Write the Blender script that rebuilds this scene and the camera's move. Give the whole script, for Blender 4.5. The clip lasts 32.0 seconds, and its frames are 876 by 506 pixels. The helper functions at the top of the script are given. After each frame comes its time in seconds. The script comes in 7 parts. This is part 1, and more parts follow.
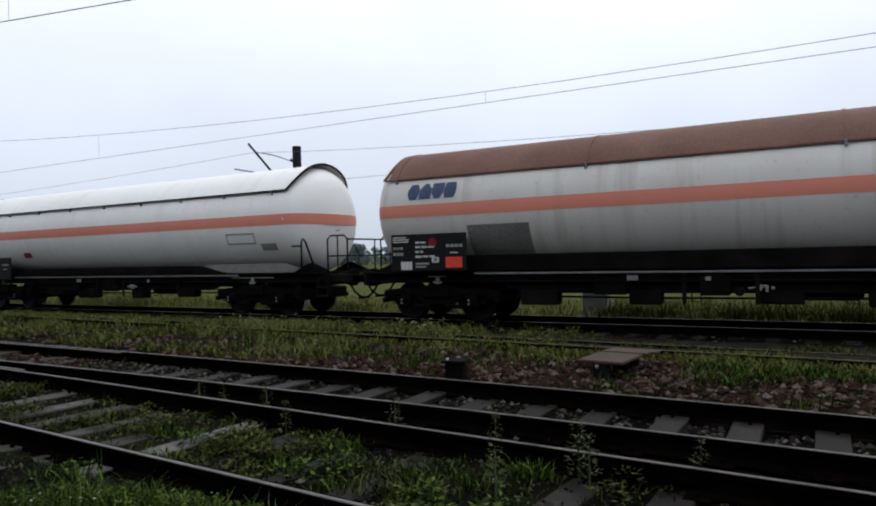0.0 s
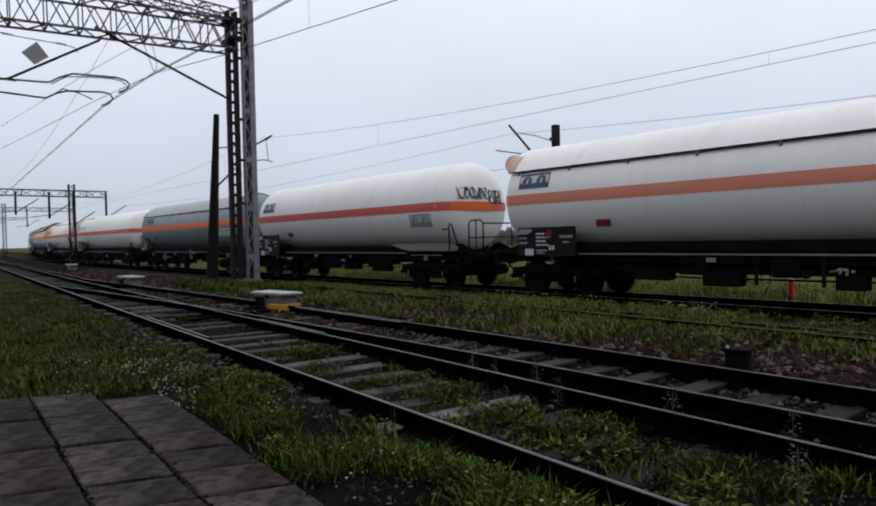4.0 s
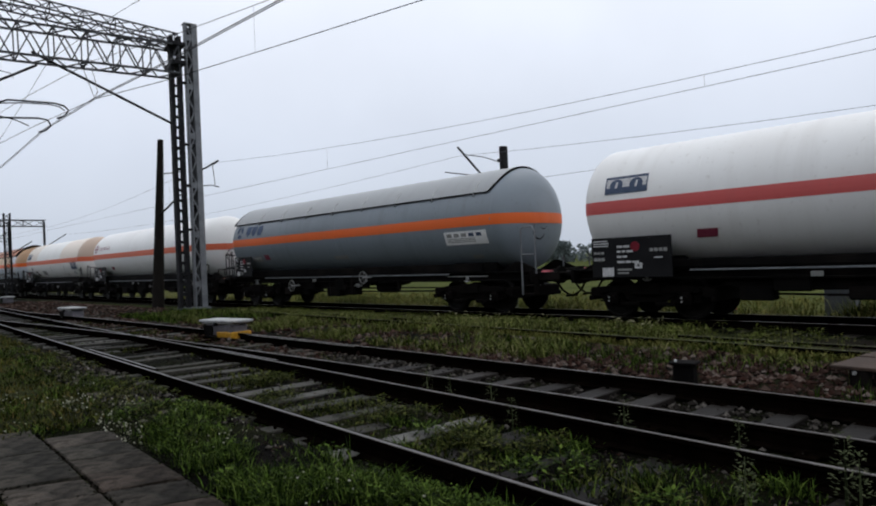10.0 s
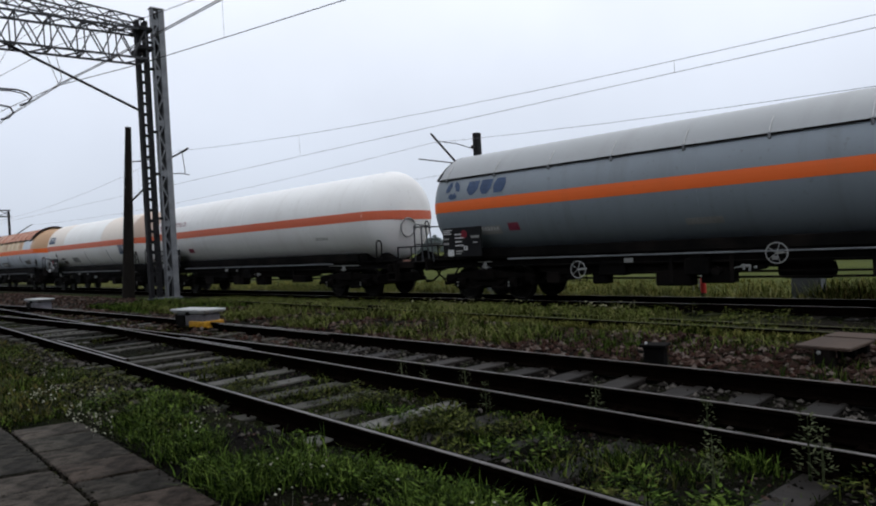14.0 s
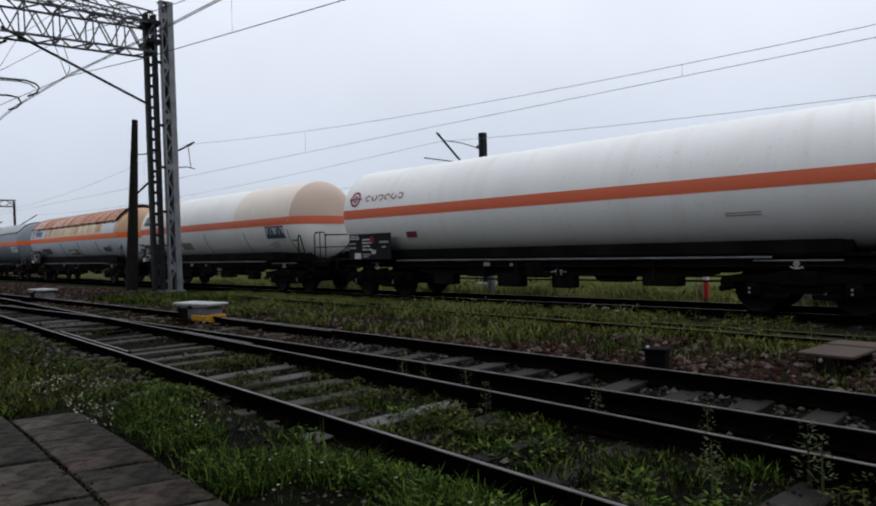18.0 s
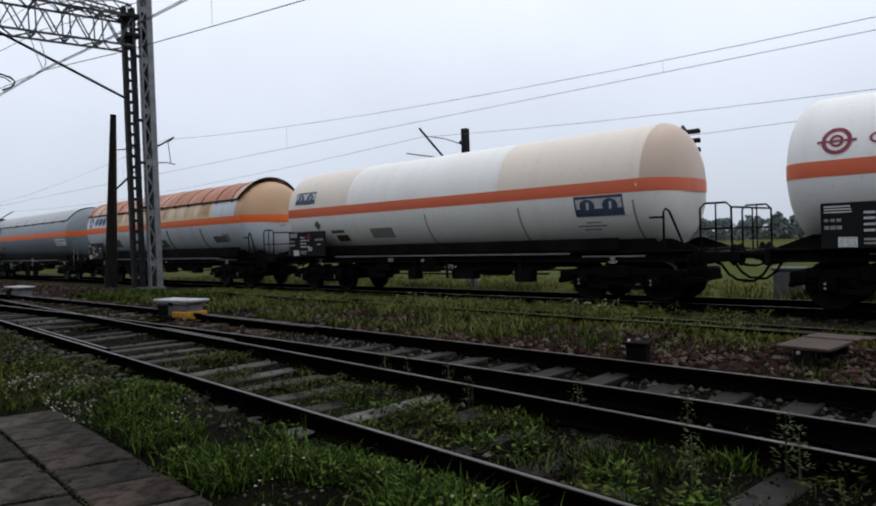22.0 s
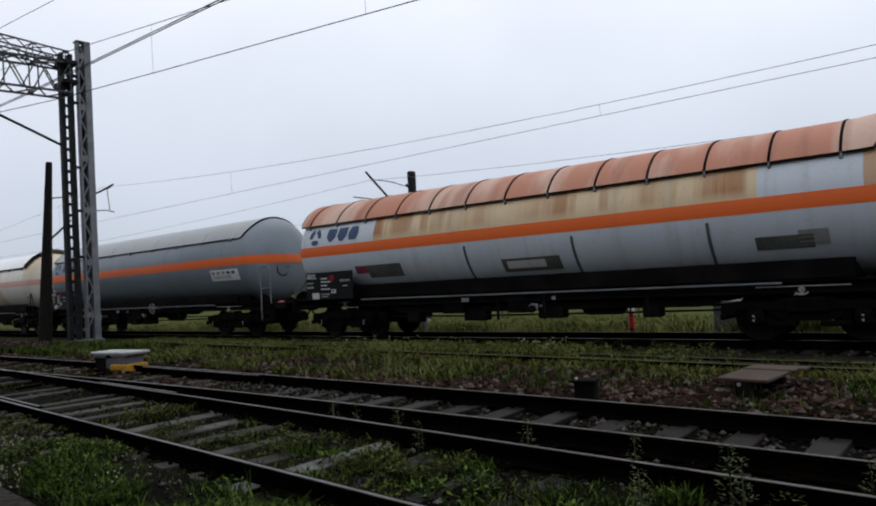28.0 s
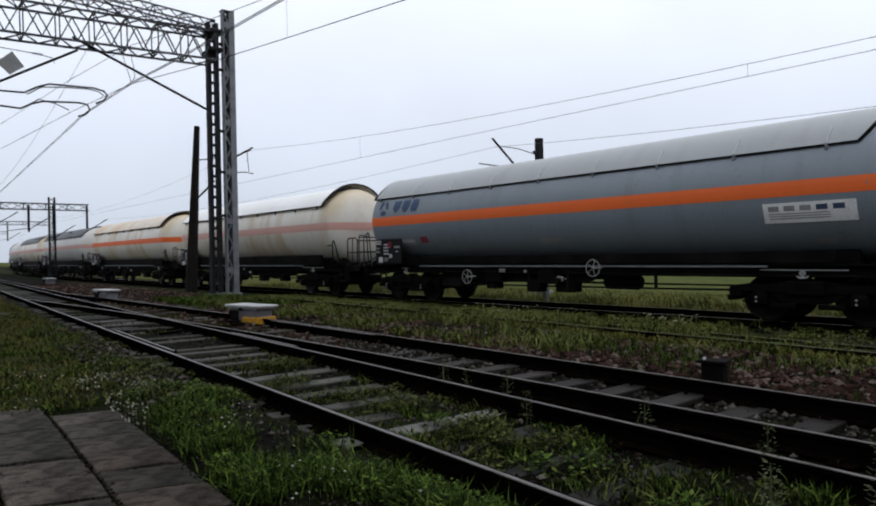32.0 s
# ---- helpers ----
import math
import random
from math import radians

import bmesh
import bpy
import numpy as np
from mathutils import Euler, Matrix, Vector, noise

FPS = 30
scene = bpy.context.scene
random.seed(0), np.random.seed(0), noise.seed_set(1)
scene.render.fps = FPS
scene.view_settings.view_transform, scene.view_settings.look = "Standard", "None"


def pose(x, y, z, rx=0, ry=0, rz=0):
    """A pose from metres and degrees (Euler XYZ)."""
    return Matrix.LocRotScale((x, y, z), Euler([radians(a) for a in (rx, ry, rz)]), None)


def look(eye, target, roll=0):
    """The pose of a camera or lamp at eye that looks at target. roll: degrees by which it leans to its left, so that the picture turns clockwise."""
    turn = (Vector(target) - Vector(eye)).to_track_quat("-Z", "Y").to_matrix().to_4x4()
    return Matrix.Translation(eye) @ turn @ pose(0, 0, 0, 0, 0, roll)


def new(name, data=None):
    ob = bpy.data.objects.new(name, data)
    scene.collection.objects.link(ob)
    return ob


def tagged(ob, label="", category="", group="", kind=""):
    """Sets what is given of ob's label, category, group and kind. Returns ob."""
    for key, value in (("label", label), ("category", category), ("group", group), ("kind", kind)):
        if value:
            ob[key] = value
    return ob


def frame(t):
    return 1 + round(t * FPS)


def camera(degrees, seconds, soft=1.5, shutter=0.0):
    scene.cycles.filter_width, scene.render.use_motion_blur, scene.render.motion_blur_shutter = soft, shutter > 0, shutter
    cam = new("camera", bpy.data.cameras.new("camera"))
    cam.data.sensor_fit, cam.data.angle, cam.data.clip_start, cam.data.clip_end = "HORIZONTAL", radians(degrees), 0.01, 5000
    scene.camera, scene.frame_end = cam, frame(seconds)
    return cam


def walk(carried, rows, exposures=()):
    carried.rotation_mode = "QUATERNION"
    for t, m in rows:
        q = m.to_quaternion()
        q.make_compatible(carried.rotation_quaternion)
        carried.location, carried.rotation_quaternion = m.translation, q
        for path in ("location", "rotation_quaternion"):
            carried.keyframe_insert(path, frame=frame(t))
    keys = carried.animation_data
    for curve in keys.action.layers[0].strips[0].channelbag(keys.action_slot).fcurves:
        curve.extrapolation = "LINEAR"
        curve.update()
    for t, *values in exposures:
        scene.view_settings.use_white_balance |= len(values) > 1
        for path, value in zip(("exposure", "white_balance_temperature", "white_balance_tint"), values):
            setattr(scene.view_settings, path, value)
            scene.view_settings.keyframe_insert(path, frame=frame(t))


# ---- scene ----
cam = camera(65.26, 32.0, soft=2.0)
# seconds, place, yaw, pitch and roll of a hand-held camera that turns with the train
PATH = [
    (0, 0.114, 0.071, 1.325, 33.16, 0.11, 1.43),
    (0.5, 0.091, 0.011, 1.335, 39.31, -0.26, 0.77),
    (1, 0.059, 0.012, 1.326, 44.62, 0.21, 1.08),
    (1.5, 0.028, -0.002, 1.333, 47.90, 0.10, 0.28),
    (2, 0.002, -0.010, 1.327, 52.48, -0.04, 0.57),
    (2.5, -0.027, -0.019, 1.325, 55.27, -0.94, 1.05),
    (4.5, -0.020, -0.001, 1.326, 53.82, -1.01, 1.36),
    (5, -0.011, -0.002, 1.325, 53.51, -0.16, 1.66),
    (5.5, -0.002, 0.009, 1.326, 52.40, -0.09, 1.77),
    (6, -0.008, -0.000, 1.325, 52.39, -0.11, 1.36),
    (6.5, -0.006, -0.001, 1.328, 51.66, 0.25, 0.88),
    (7, -0.002, 0.002, 1.320, 51.26, 0.39, 1.04),
    (7.5, -0.002, -0.010, 1.322, 51.25, 0.38, 0.86),
    (8, -0.003, 0.011, 1.315, 50.40, 0.07, 1.20),
    (8.5, -0.008, -0.017, 1.335, 50.66, 0.53, 1.33),
    (9, -0.005, -0.007, 1.333, 50.52, 0.29, 1.96),
    (9.5, -0.001, -0.014, 1.333, 49.93, 0.02, 2.29),
    (10, -0.007, -0.016, 1.338, 50.22, 0.50, 2.53),
    (10.5, -0.014, -0.004, 1.336, 50.52, 0.00, 2.26),
    (11, -0.007, -0.015, 1.327, 50.20, -0.11, 1.92),
    (11.5, 0.002, -0.008, 1.330, 49.78, -0.14, 2.08),
    (12, 0.000, -0.002, 1.324, 49.68, 0.20, 2.08),
    (12.5, -0.004, 0.008, 1.326, 49.65, 0.63, 2.78),
    (13, -0.001, 0.008, 1.326, 48.85, -0.20, 3.27),
    (13.5, 0.005, 0.000, 1.320, 48.14, -0.67, 3.10),
    (15.5, 0.002, -0.003, 1.319, 48.22, -0.54, 2.81),
    (16, 0.005, 0.005, 1.317, 48.47, -0.69, 2.84),
    (16.5, 0.000, -0.001, 1.318, 48.19, -0.96, 2.58),
    (17, 0.004, 0.004, 1.325, 48.47, -0.66, 2.36),
    (17.5, 0.005, -0.006, 1.316, 48.56, -0.86, 2.20),
    (18, 0.005, -0.002, 1.320, 48.40, -0.72, 1.81),
    (18.5, -0.000, -0.003, 1.317, 48.33, -0.72, 2.19),
    (19, 0.004, 0.003, 1.316, 48.25, -0.71, 1.89),
    (19.5, 0.002, -0.007, 1.314, 47.95, -0.45, 2.02),
    (20, 0.004, -0.002, 1.313, 47.95, -0.81, 1.82),
    (20.5, 0.005, -0.008, 1.315, 47.84, -0.83, 2.09),
    (21, -0.005, 0.003, 1.309, 47.71, -1.11, 1.82),
    (21.5, -0.000, -0.004, 1.310, 47.44, -1.24, 1.80),
    (22, 0.004, 0.007, 1.309, 46.97, -1.10, 1.94),
    (22.5, -0.002, 0.007, 1.313, 46.48, -0.98, 1.84),
    (23, 0.009, 0.001, 1.307, 47.14, -0.60, 2.42),
    (23.5, 0.008, -0.001, 1.313, 48.42, -0.35, 2.36),
    (24, 0.004, 0.006, 1.312, 48.00, -0.03, 2.42),
    (24.5, 0.016, -0.003, 1.320, 47.53, 0.19, 2.61),
    (25, 0.006, -0.002, 1.313, 47.22, 0.23, 2.58),
    (25.5, 0.010, 0.006, 1.309, 46.87, -0.15, 2.71),
    (27.5, 0.021, 0.015, 1.316, 43.99, 1.43, 2.90),
    (28, 0.029, 0.025, 1.319, 42.74, 2.20, 3.38),
    (28.5, 0.038, 0.020, 1.326, 42.80, 2.55, 3.59),
    (29, 0.041, 0.023, 1.327, 42.53, 2.14, 3.59),
    (29.5, 0.043, 0.028, 1.317, 42.38, 1.54, 2.79),
    (30, 0.035, 0.034, 1.316, 44.26, 0.02, 1.50),
    (30.5, 0.023, 0.061, 1.309, 43.80, 0.52, 1.12),
    (31, 0.012, 0.109, 1.287, 43.96, -0.67, 0.76),
    (31.5, -0.029, 0.170, 1.270, 46.90, -0.86, 1.86),
    (32, -0.097, 0.280, 1.261, 53.19, 0.03, 1.16),
]
walk(cam, [(t, pose(x, y, z, 90 + pitch, roll, yaw)) for t, x, y, z, yaw, pitch, roll in PATH],
     exposures=[(0.0, 0.2), (2.0, -0.02), (6.0, 0.0), (9.0, 0.0), (12.0, 0.12), (16.0, 0.08), (18.0, 0.0), (20.0, 0.0), (22.0, 0.1), (25.0, -0.04), (28.0, -0.02), (29.0, -0.12), (30.0, 0.07), (31.0, 0.2), (32.0, 0.15)])

# ---- light: an overcast, rainy day ----
world = bpy.data.worlds.new("overcast_sky")
scene.world = world
world.use_nodes = True
wn, wl = world.node_tree.nodes, world.node_tree.links
wn.clear()
w_out, w_bg = wn.new("ShaderNodeOutputWorld"), wn.new("ShaderNodeBackground")
w_sky = wn.new("ShaderNodeTexSky")
w_sky.sky_type, w_sky.sun_disc = "NISHITA", False
w_sky.sun_elevation, w_sky.sun_rotation = radians(58), radians(20)
w_sky.dust_density, w_sky.air_density = 4.0, 1.0
w_co = wn.new("ShaderNodeTexCoord")
w_sep = wn.new("ShaderNodeSeparateXYZ")
w_ramp = wn.new("ShaderNodeValToRGB")
w_ramp.color_ramp.elements[0].position, w_ramp.color_ramp.elements[0].color = 0.0, (0.55, 0.61, 0.71, 1)
w_ramp.color_ramp.elements[1].position, w_ramp.color_ramp.elements[1].color = 0.45, (1.06, 1.11, 1.22, 1)
mid = w_ramp.color_ramp.elements.new(0.16)
mid.color = (0.71, 0.77, 0.89, 1)
w_noise = wn.new("ShaderNodeTexNoise")
w_noise.inputs["Scale"].default_value, w_noise.inputs["Detail"].default_value = 2.2, 5.0
w_map = wn.new("ShaderNodeMapRange")
w_map.inputs["From Min"].default_value, w_map.inputs["From Max"].default_value = 0.3, 0.7
w_map.inputs["To Min"].default_value, w_map.inputs["To Max"].default_value = 0.93, 1.07
w_mul = wn.new("ShaderNodeVectorMath")
w_mul.operation = "SCALE"
w_haze = wn.new("ShaderNodeMixRGB")
w_haze.inputs[0].default_value = 0.1
w_gain = wn.new("ShaderNodeVectorMath")
w_gain.operation = "SCALE"
w_gain.inputs["Scale"].default_value = 0.1
wl.new(w_co.outputs["Generated"], w_sep.inputs[0])
wl.new(w_sep.outputs["Z"], w_ramp.inputs[0])
wl.new(w_co.outputs["Generated"], w_noise.inputs["Vector"])
wl.new(w_noise.outputs["Fac"], w_map.inputs["Value"])
wl.new(w_ramp.outputs["Color"], w_mul.inputs[0])
wl.new(w_map.outputs["Result"], w_mul.inputs["Scale"])
wl.new(w_sky.outputs["Color"], w_gain.inputs[0])
wl.new(w_mul.outputs["Vector"], w_haze.inputs[1])
wl.new(w_gain.outputs["Vector"], w_haze.inputs[2])
wl.new(w_haze.outputs["Color"], w_bg.inputs["Color"])
w_bg.inputs["Strength"].default_value = 1.0
wl.new(w_bg.outputs["Background"], w_out.inputs["Surface"])

sun_data = bpy.data.lights.new("sun", "SUN")
sun_data.energy, sun_data.angle, sun_data.color = 0.5, radians(40), (1.0, 0.98, 0.95)
sun = new("sun", sun_data)
sun.matrix_world = look((4, 16, 40), (0, 0, 0))

# ---- materials ----
def shader(name, rough=0.6, metal=0.0, spec=0.25):
    m = bpy.data.materials.new(name)
    m.use_nodes = True
    nt = m.node_tree
    b = nt.nodes["Principled BSDF"]
    b.inputs["Roughness"].default_value = rough
    b.inputs["Metallic"].default_value = metal
    b.inputs["Specular IOR Level"].default_value = spec
    return m, nt, b


def noise_node(nt, scale, detail=4.0, space="Object", stretch=None):
    co = nt.nodes.new("ShaderNodeTexCoord")
    n = nt.nodes.new("ShaderNodeTexNoise")
    n.inputs["Scale"].default_value, n.inputs["Detail"].default_value = scale, detail
    if stretch:
        mp = nt.nodes.new("ShaderNodeMapping")
        mp.inputs["Scale"].default_value = stretch
        nt.links.new(co.outputs[space], mp.inputs["Vector"])
        nt.links.new(mp.outputs["Vector"], n.inputs["Vector"])
    else:
        nt.links.new(co.outputs[space], n.inputs["Vector"])
    return n


def ramp_node(nt, src, stops):
    r = nt.nodes.new("ShaderNodeValToRGB")
    e = r.color_ramp.elements
    e[0].position, e[0].color = stops[0][0], (*stops[0][1], 1)
    e[1].position, e[1].color = stops[-1][0], (*stops[-1][1], 1)
    for p, c in stops[1:-1]:
        e.new(p).color = (*c, 1)
    nt.links.new(src, r.inputs[0])
    return r


def mix_node(nt, fac, a, b, mode="MIX"):
    m = nt.nodes.new("ShaderNodeMixRGB")
    m.blend_type = mode
    for i, v in enumerate((fac, a, b)):
        if isinstance(v, (int, float)):
            m.inputs[i].default_value = v
        elif isinstance(v, tuple):
            m.inputs[i].default_value = (*v, 1)
        else:
            nt.links.new(v, m.inputs[i])
    return m.outputs[0]


def bump_node(nt, b, src, strength=0.3, distance=0.02):
    n = nt.nodes.new("ShaderNodeBump")
    n.inputs["Strength"].default_value, n.inputs["Distance"].default_value = strength, distance
    nt.links.new(src, n.inputs["Height"])
    nt.links.new(n.outputs["Normal"], b.inputs["Normal"])


def surface(name, low, high, scale=6.0, rough=0.7, metal=0.0, fine=40.0, bump=0.2, dirt=None, stretch=None, spec=0.25):
    """A two-scale mottled surface: colours from low to high, finer grain, optional dirt patches."""
    m, nt, b = shader(name, rough, metal, spec)
    n1 = noise_node(nt, scale, 5.0, stretch=stretch)
    n2 = noise_node(nt, fine, 3.0)
    c = ramp_node(nt, n1.outputs["Fac"], [(0.3, low), (0.7, high)]).outputs[0]
    g = ramp_node(nt, n2.outputs["Fac"], [(0.25, (0.72, 0.72, 0.72)), (0.75, (1.15, 1.15, 1.15))]).outputs[0]
    c = mix_node(nt, 1.0, c, g, "MULTIPLY")
    if dirt:
        n3 = noise_node(nt, scale * 0.35, 6.0)
        k = ramp_node(nt, n3.outputs["Fac"], [(0.48, (0, 0, 0)), (0.66, (1, 1, 1))]).outputs[0]
        c = mix_node(nt, k, c, dirt)
    nt.links.new(c, b.inputs["Base Color"])
    if bump:
        bump_node(nt, b, n2.outputs["Fac"], bump, 0.01)
    return m


def random_surface(name, cols, scale=8.0, rough=0.8, bump=0.3, spec=0.15):
    """As surface(), but each object (or loose island) takes a tone of its own."""
    m, nt, b = shader(name, rough, 0.0, spec)
    oi = nt.nodes.new("ShaderNodeObjectInfo")
    n1 = noise_node(nt, scale, 5.0)
    step = 1.0 / max(1, len(cols) - 1)
    c = ramp_node(nt, oi.outputs["Random"], [(i * step, k) for i, k in enumerate(cols)]).outputs[0]
    g = ramp_node(nt, n1.outputs["Fac"], [(0.3, (0.55, 0.55, 0.55)), (0.7, (1.2, 1.2, 1.2))]).outputs[0]
    c = mix_node(nt, 1.0, c, g, "MULTIPLY")
    nt.links.new(c, b.inputs["Base Color"])
    bump_node(nt, b, n1.outputs["Fac"], bump, 0.02)
    return m


def island_surface(name, cols, rough=0.8, spec=0.06):
    m, nt, b = shader(name, rough, 0.0, spec)
    gi = nt.nodes.new("ShaderNodeNewGeometry")
    step = 1.0 / max(1, len(cols) - 1)
    c = ramp_node(nt, gi.outputs["Random Per Island"], [(i * step, k) for i, k in enumerate(cols)]).outputs[0]
    n1 = noise_node(nt, 30.0, 3.0)
    g = ramp_node(nt, n1.outputs["Fac"], [(0.3, (0.7, 0.7, 0.7)), (0.7, (1.2, 1.2, 1.2))]).outputs[0]
    nt.links.new(mix_node(nt, 1.0, c, g, "MULTIPLY"), b.inputs["Base Color"])
    return m


def tank_paint(name, base, grime, rough=0.42, streak=0.5, patch=None, bands=(), runs=None):
    """Weathered tank paint: broad fading, streaks that run down, grime spots; patch: a stain colour; bands: (x0, x1, colour) along the tank."""
    m, nt, b = shader(name, rough, 0.0, 0.4)
    co = nt.nodes.new("ShaderNodeTexCoord")
    sp = nt.nodes.new("ShaderNodeSeparateXYZ")
    nt.links.new(co.outputs["Object"], sp.inputs[0])
    n1 = noise_node(nt, 0.7, 5.0)
    n2 = noise_node(nt, 1.0, 5.0, stretch=(3.2, 0.35, 0.35))
    n3 = noise_node(nt, 9.0, 6.0)
    c = mix_node(nt, 0.5, base, tuple(v * 0.86 for v in base))
    c = mix_node(nt, ramp_node(nt, n1.outputs["Fac"], [(0.35, (0, 0, 0)), (0.7, (0.5, 0.5, 0.5))]).outputs[0], c, tuple(0.6 * v + 0.4 * g for v, g in zip(base, grime)))
    stained = None
    for x0, x1, col in bands:
        edge = nt.nodes.new("ShaderNodeMath")
        edge.operation = "COMPARE"
        wav = nt.nodes.new("ShaderNodeMath")
        wav.operation = "MULTIPLY_ADD"
        nt.links.new(n3.outputs["Fac"], wav.inputs[0])
        wav.inputs[1].default_value = 0.05
        nt.links.new(sp.outputs["X"], wav.inputs[2])
        nt.links.new(wav.outputs[0], edge.inputs[0])
        edge.inputs[1].default_value, edge.inputs[2].default_value = (x0 + x1) / 2, (x1 - x0) / 2
        up = nt.nodes.new("ShaderNodeMath")
        up.operation = "GREATER_THAN"
        nt.links.new(sp.outputs["Z"], up.inputs[0])
        up.inputs[1].default_value = 2.75
        both = nt.nodes.new("ShaderNodeMath")
        both.operation = "MULTIPLY"
        nt.links.new(edge.outputs[0], both.inputs[0])
        nt.links.new(up.outputs[0], both.inputs[1])
        c = mix_node(nt, both.outputs[0], c, col)
        stained = stained or both
    if patch:
        n4 = noise_node(nt, 0.55, 4.0, stretch=(1.6, 0.5, 0.5))
        k = ramp_node(nt, n4.outputs["Fac"], [(0.45, (0, 0, 0)), (0.62, (0.85, 0.85, 0.85))]).outputs[0]
        c = mix_node(nt, k, c, patch)
    if runs:
        n5 = noise_node(nt, 1.0, 4.0, stretch=(2.6, 0.2, 0.14))
        top = nt.nodes.new("ShaderNodeMapRange")
        top.inputs["From Min"].default_value, top.inputs["From Max"].default_value = 2.72, 2.95
        nt.links.new(sp.outputs["Z"], top.inputs["Value"])
        k = ramp_node(nt, n5.outputs["Fac"], [(0.40, (0, 0, 0)), (0.60, (0.95, 0.95, 0.95))]).outputs[0]
        k = mix_node(nt, 1.0, k, top.outputs["Result"], "MULTIPLY")
        n6 = noise_node(nt, 0.35, 2.0)
        k = mix_node(nt, 1.0, k, ramp_node(nt, n6.outputs["Fac"], [(0.32, (0.25, 0.25, 0.25)), (0.55, (1, 1, 1))]).outputs[0], "MULTIPLY")
        k = mix_node(nt, 1.0, k, stained.outputs[0], "MULTIPLY")
        c = mix_node(nt, k, c, runs)
    s = ramp_node(nt, n2.outputs["Fac"], [(0.52, (0, 0, 0)), (0.78, (streak,) * 3)]).outputs[0]
    c = mix_node(nt, s, c, grime)
    d = ramp_node(nt, n3.outputs["Fac"], [(0.62, (0, 0, 0)), (0.8, (0.5, 0.5, 0.5))]).outputs[0]
    c = mix_node(nt, d, c, grime)
    nt.links.new(c, b.inputs["Base Color"])
    bump_node(nt, b, n1.outputs["Fac"], 0.08, 0.02)
    return m


def slab_material():
    """Old wet paving: each slab with its own tone, blotches, dark stains and grit."""
    m, nt, b = shader("wet_concrete_slab", 0.75, 0.0, 0.03)
    oi = nt.nodes.new("ShaderNodeObjectInfo")
    n1, n2, n3 = noise_node(nt, 2.2, 5.0), noise_node(nt, 11.0, 6.0), noise_node(nt, 90.0, 3.0)
    tone = ramp_node(nt, oi.outputs["Random"], [(0.0, (0.021, 0.0195, 0.0165)), (0.3, (0.032, 0.031, 0.026)), (0.6, (0.035, 0.0275, 0.0225)), (1.0, (0.047, 0.0445, 0.038))]).outputs[0]
    blot = ramp_node(nt, n1.outputs["Fac"], [(0.32, (0.35, 0.33, 0.32)), (0.52, (0.95, 0.92, 0.90)), (0.72, (1.7, 1.55, 1.5))]).outputs[0]
    spot = ramp_node(nt, n2.outputs["Fac"], [(0.36, (0.4, 0.4, 0.38)), (0.5, (1, 1, 1)), (0.7, (1.35, 1.3, 1.3))]).outputs[0]
    grit = ramp_node(nt, n3.outputs["Fac"], [(0.3, (0.6, 0.6, 0.6)), (0.7, (1.4, 1.4, 1.4))]).outputs[0]
    c = mix_node(nt, 1.0, mix_node(nt, 1.0, mix_node(nt, 1.0, tone, blot, "MULTIPLY"), spot, "MULTIPLY"), grit, "MULTIPLY")
    nt.links.new(c, b.inputs["Base Color"])
    bump_node(nt, b, n2.outputs["Fac"], 0.6, 0.02)
    return m


M = {}
M["white"] = tank_paint("grey_white_tank_paint", (0.61, 0.60, 0.565), (0.24, 0.20, 0.16), streak=0.55)
M["white_clean"] = tank_paint("clean_white_tank_paint", (0.82, 0.82, 0.80), (0.45, 0.42, 0.38), streak=0.2)
M["white_warm"] = tank_paint("yellowed_white_tank_paint", (0.72, 0.69, 0.61), (0.36, 0.27, 0.17), patch=(0.52, 0.42, 0.27))
M["white_tan"] = tank_paint("patched_white_tank_paint", (0.81, 0.81, 0.78), (0.42, 0.36, 0.29), streak=0.15,
                            bands=((-8.2, -3.4, (0.66, 0.59, 0.51)), (2.6, 6.5, (0.68, 0.60, 0.51)), (6.5, 8.5, (0.47, 0.36, 0.285))))
M["beige"] = tank_paint("beige_tank_paint", (0.60, 0.53, 0.42), (0.30, 0.2, 0.12), patch=(0.5, 0.33, 0.18))
M["grey"] = tank_paint("grey_tank_paint", (0.20, 0.235, 0.265), (0.09, 0.09, 0.09), streak=0.3)
M["grey_light"] = tank_paint("light_grey_tank_paint", (0.31, 0.325, 0.33), (0.20, 0.20, 0.195), streak=0.3)
M["blue_rust"] = tank_paint("rust_stained_pale_blue_tank_paint", (0.56, 0.61, 0.66), (0.28, 0.24, 0.2), streak=0.4,
                            bands=((-4.62, 5.45, (0.62, 0.475, 0.285)), (7.18, 9.0, (0.46, 0.29, 0.17))), runs=(0.32, 0.13, 0.038))
M["rust_red"] = tank_paint("rusty_red_sheet", (0.46, 0.20, 0.125), (0.25, 0.105, 0.07), rough=0.75, streak=0.7, patch=(0.54, 0.38, 0.30))
M["brown"] = surface("brown_rust_sheet", (0.115, 0.055, 0.04), (0.165, 0.085, 0.062), 1.0, 0.75, fine=25)
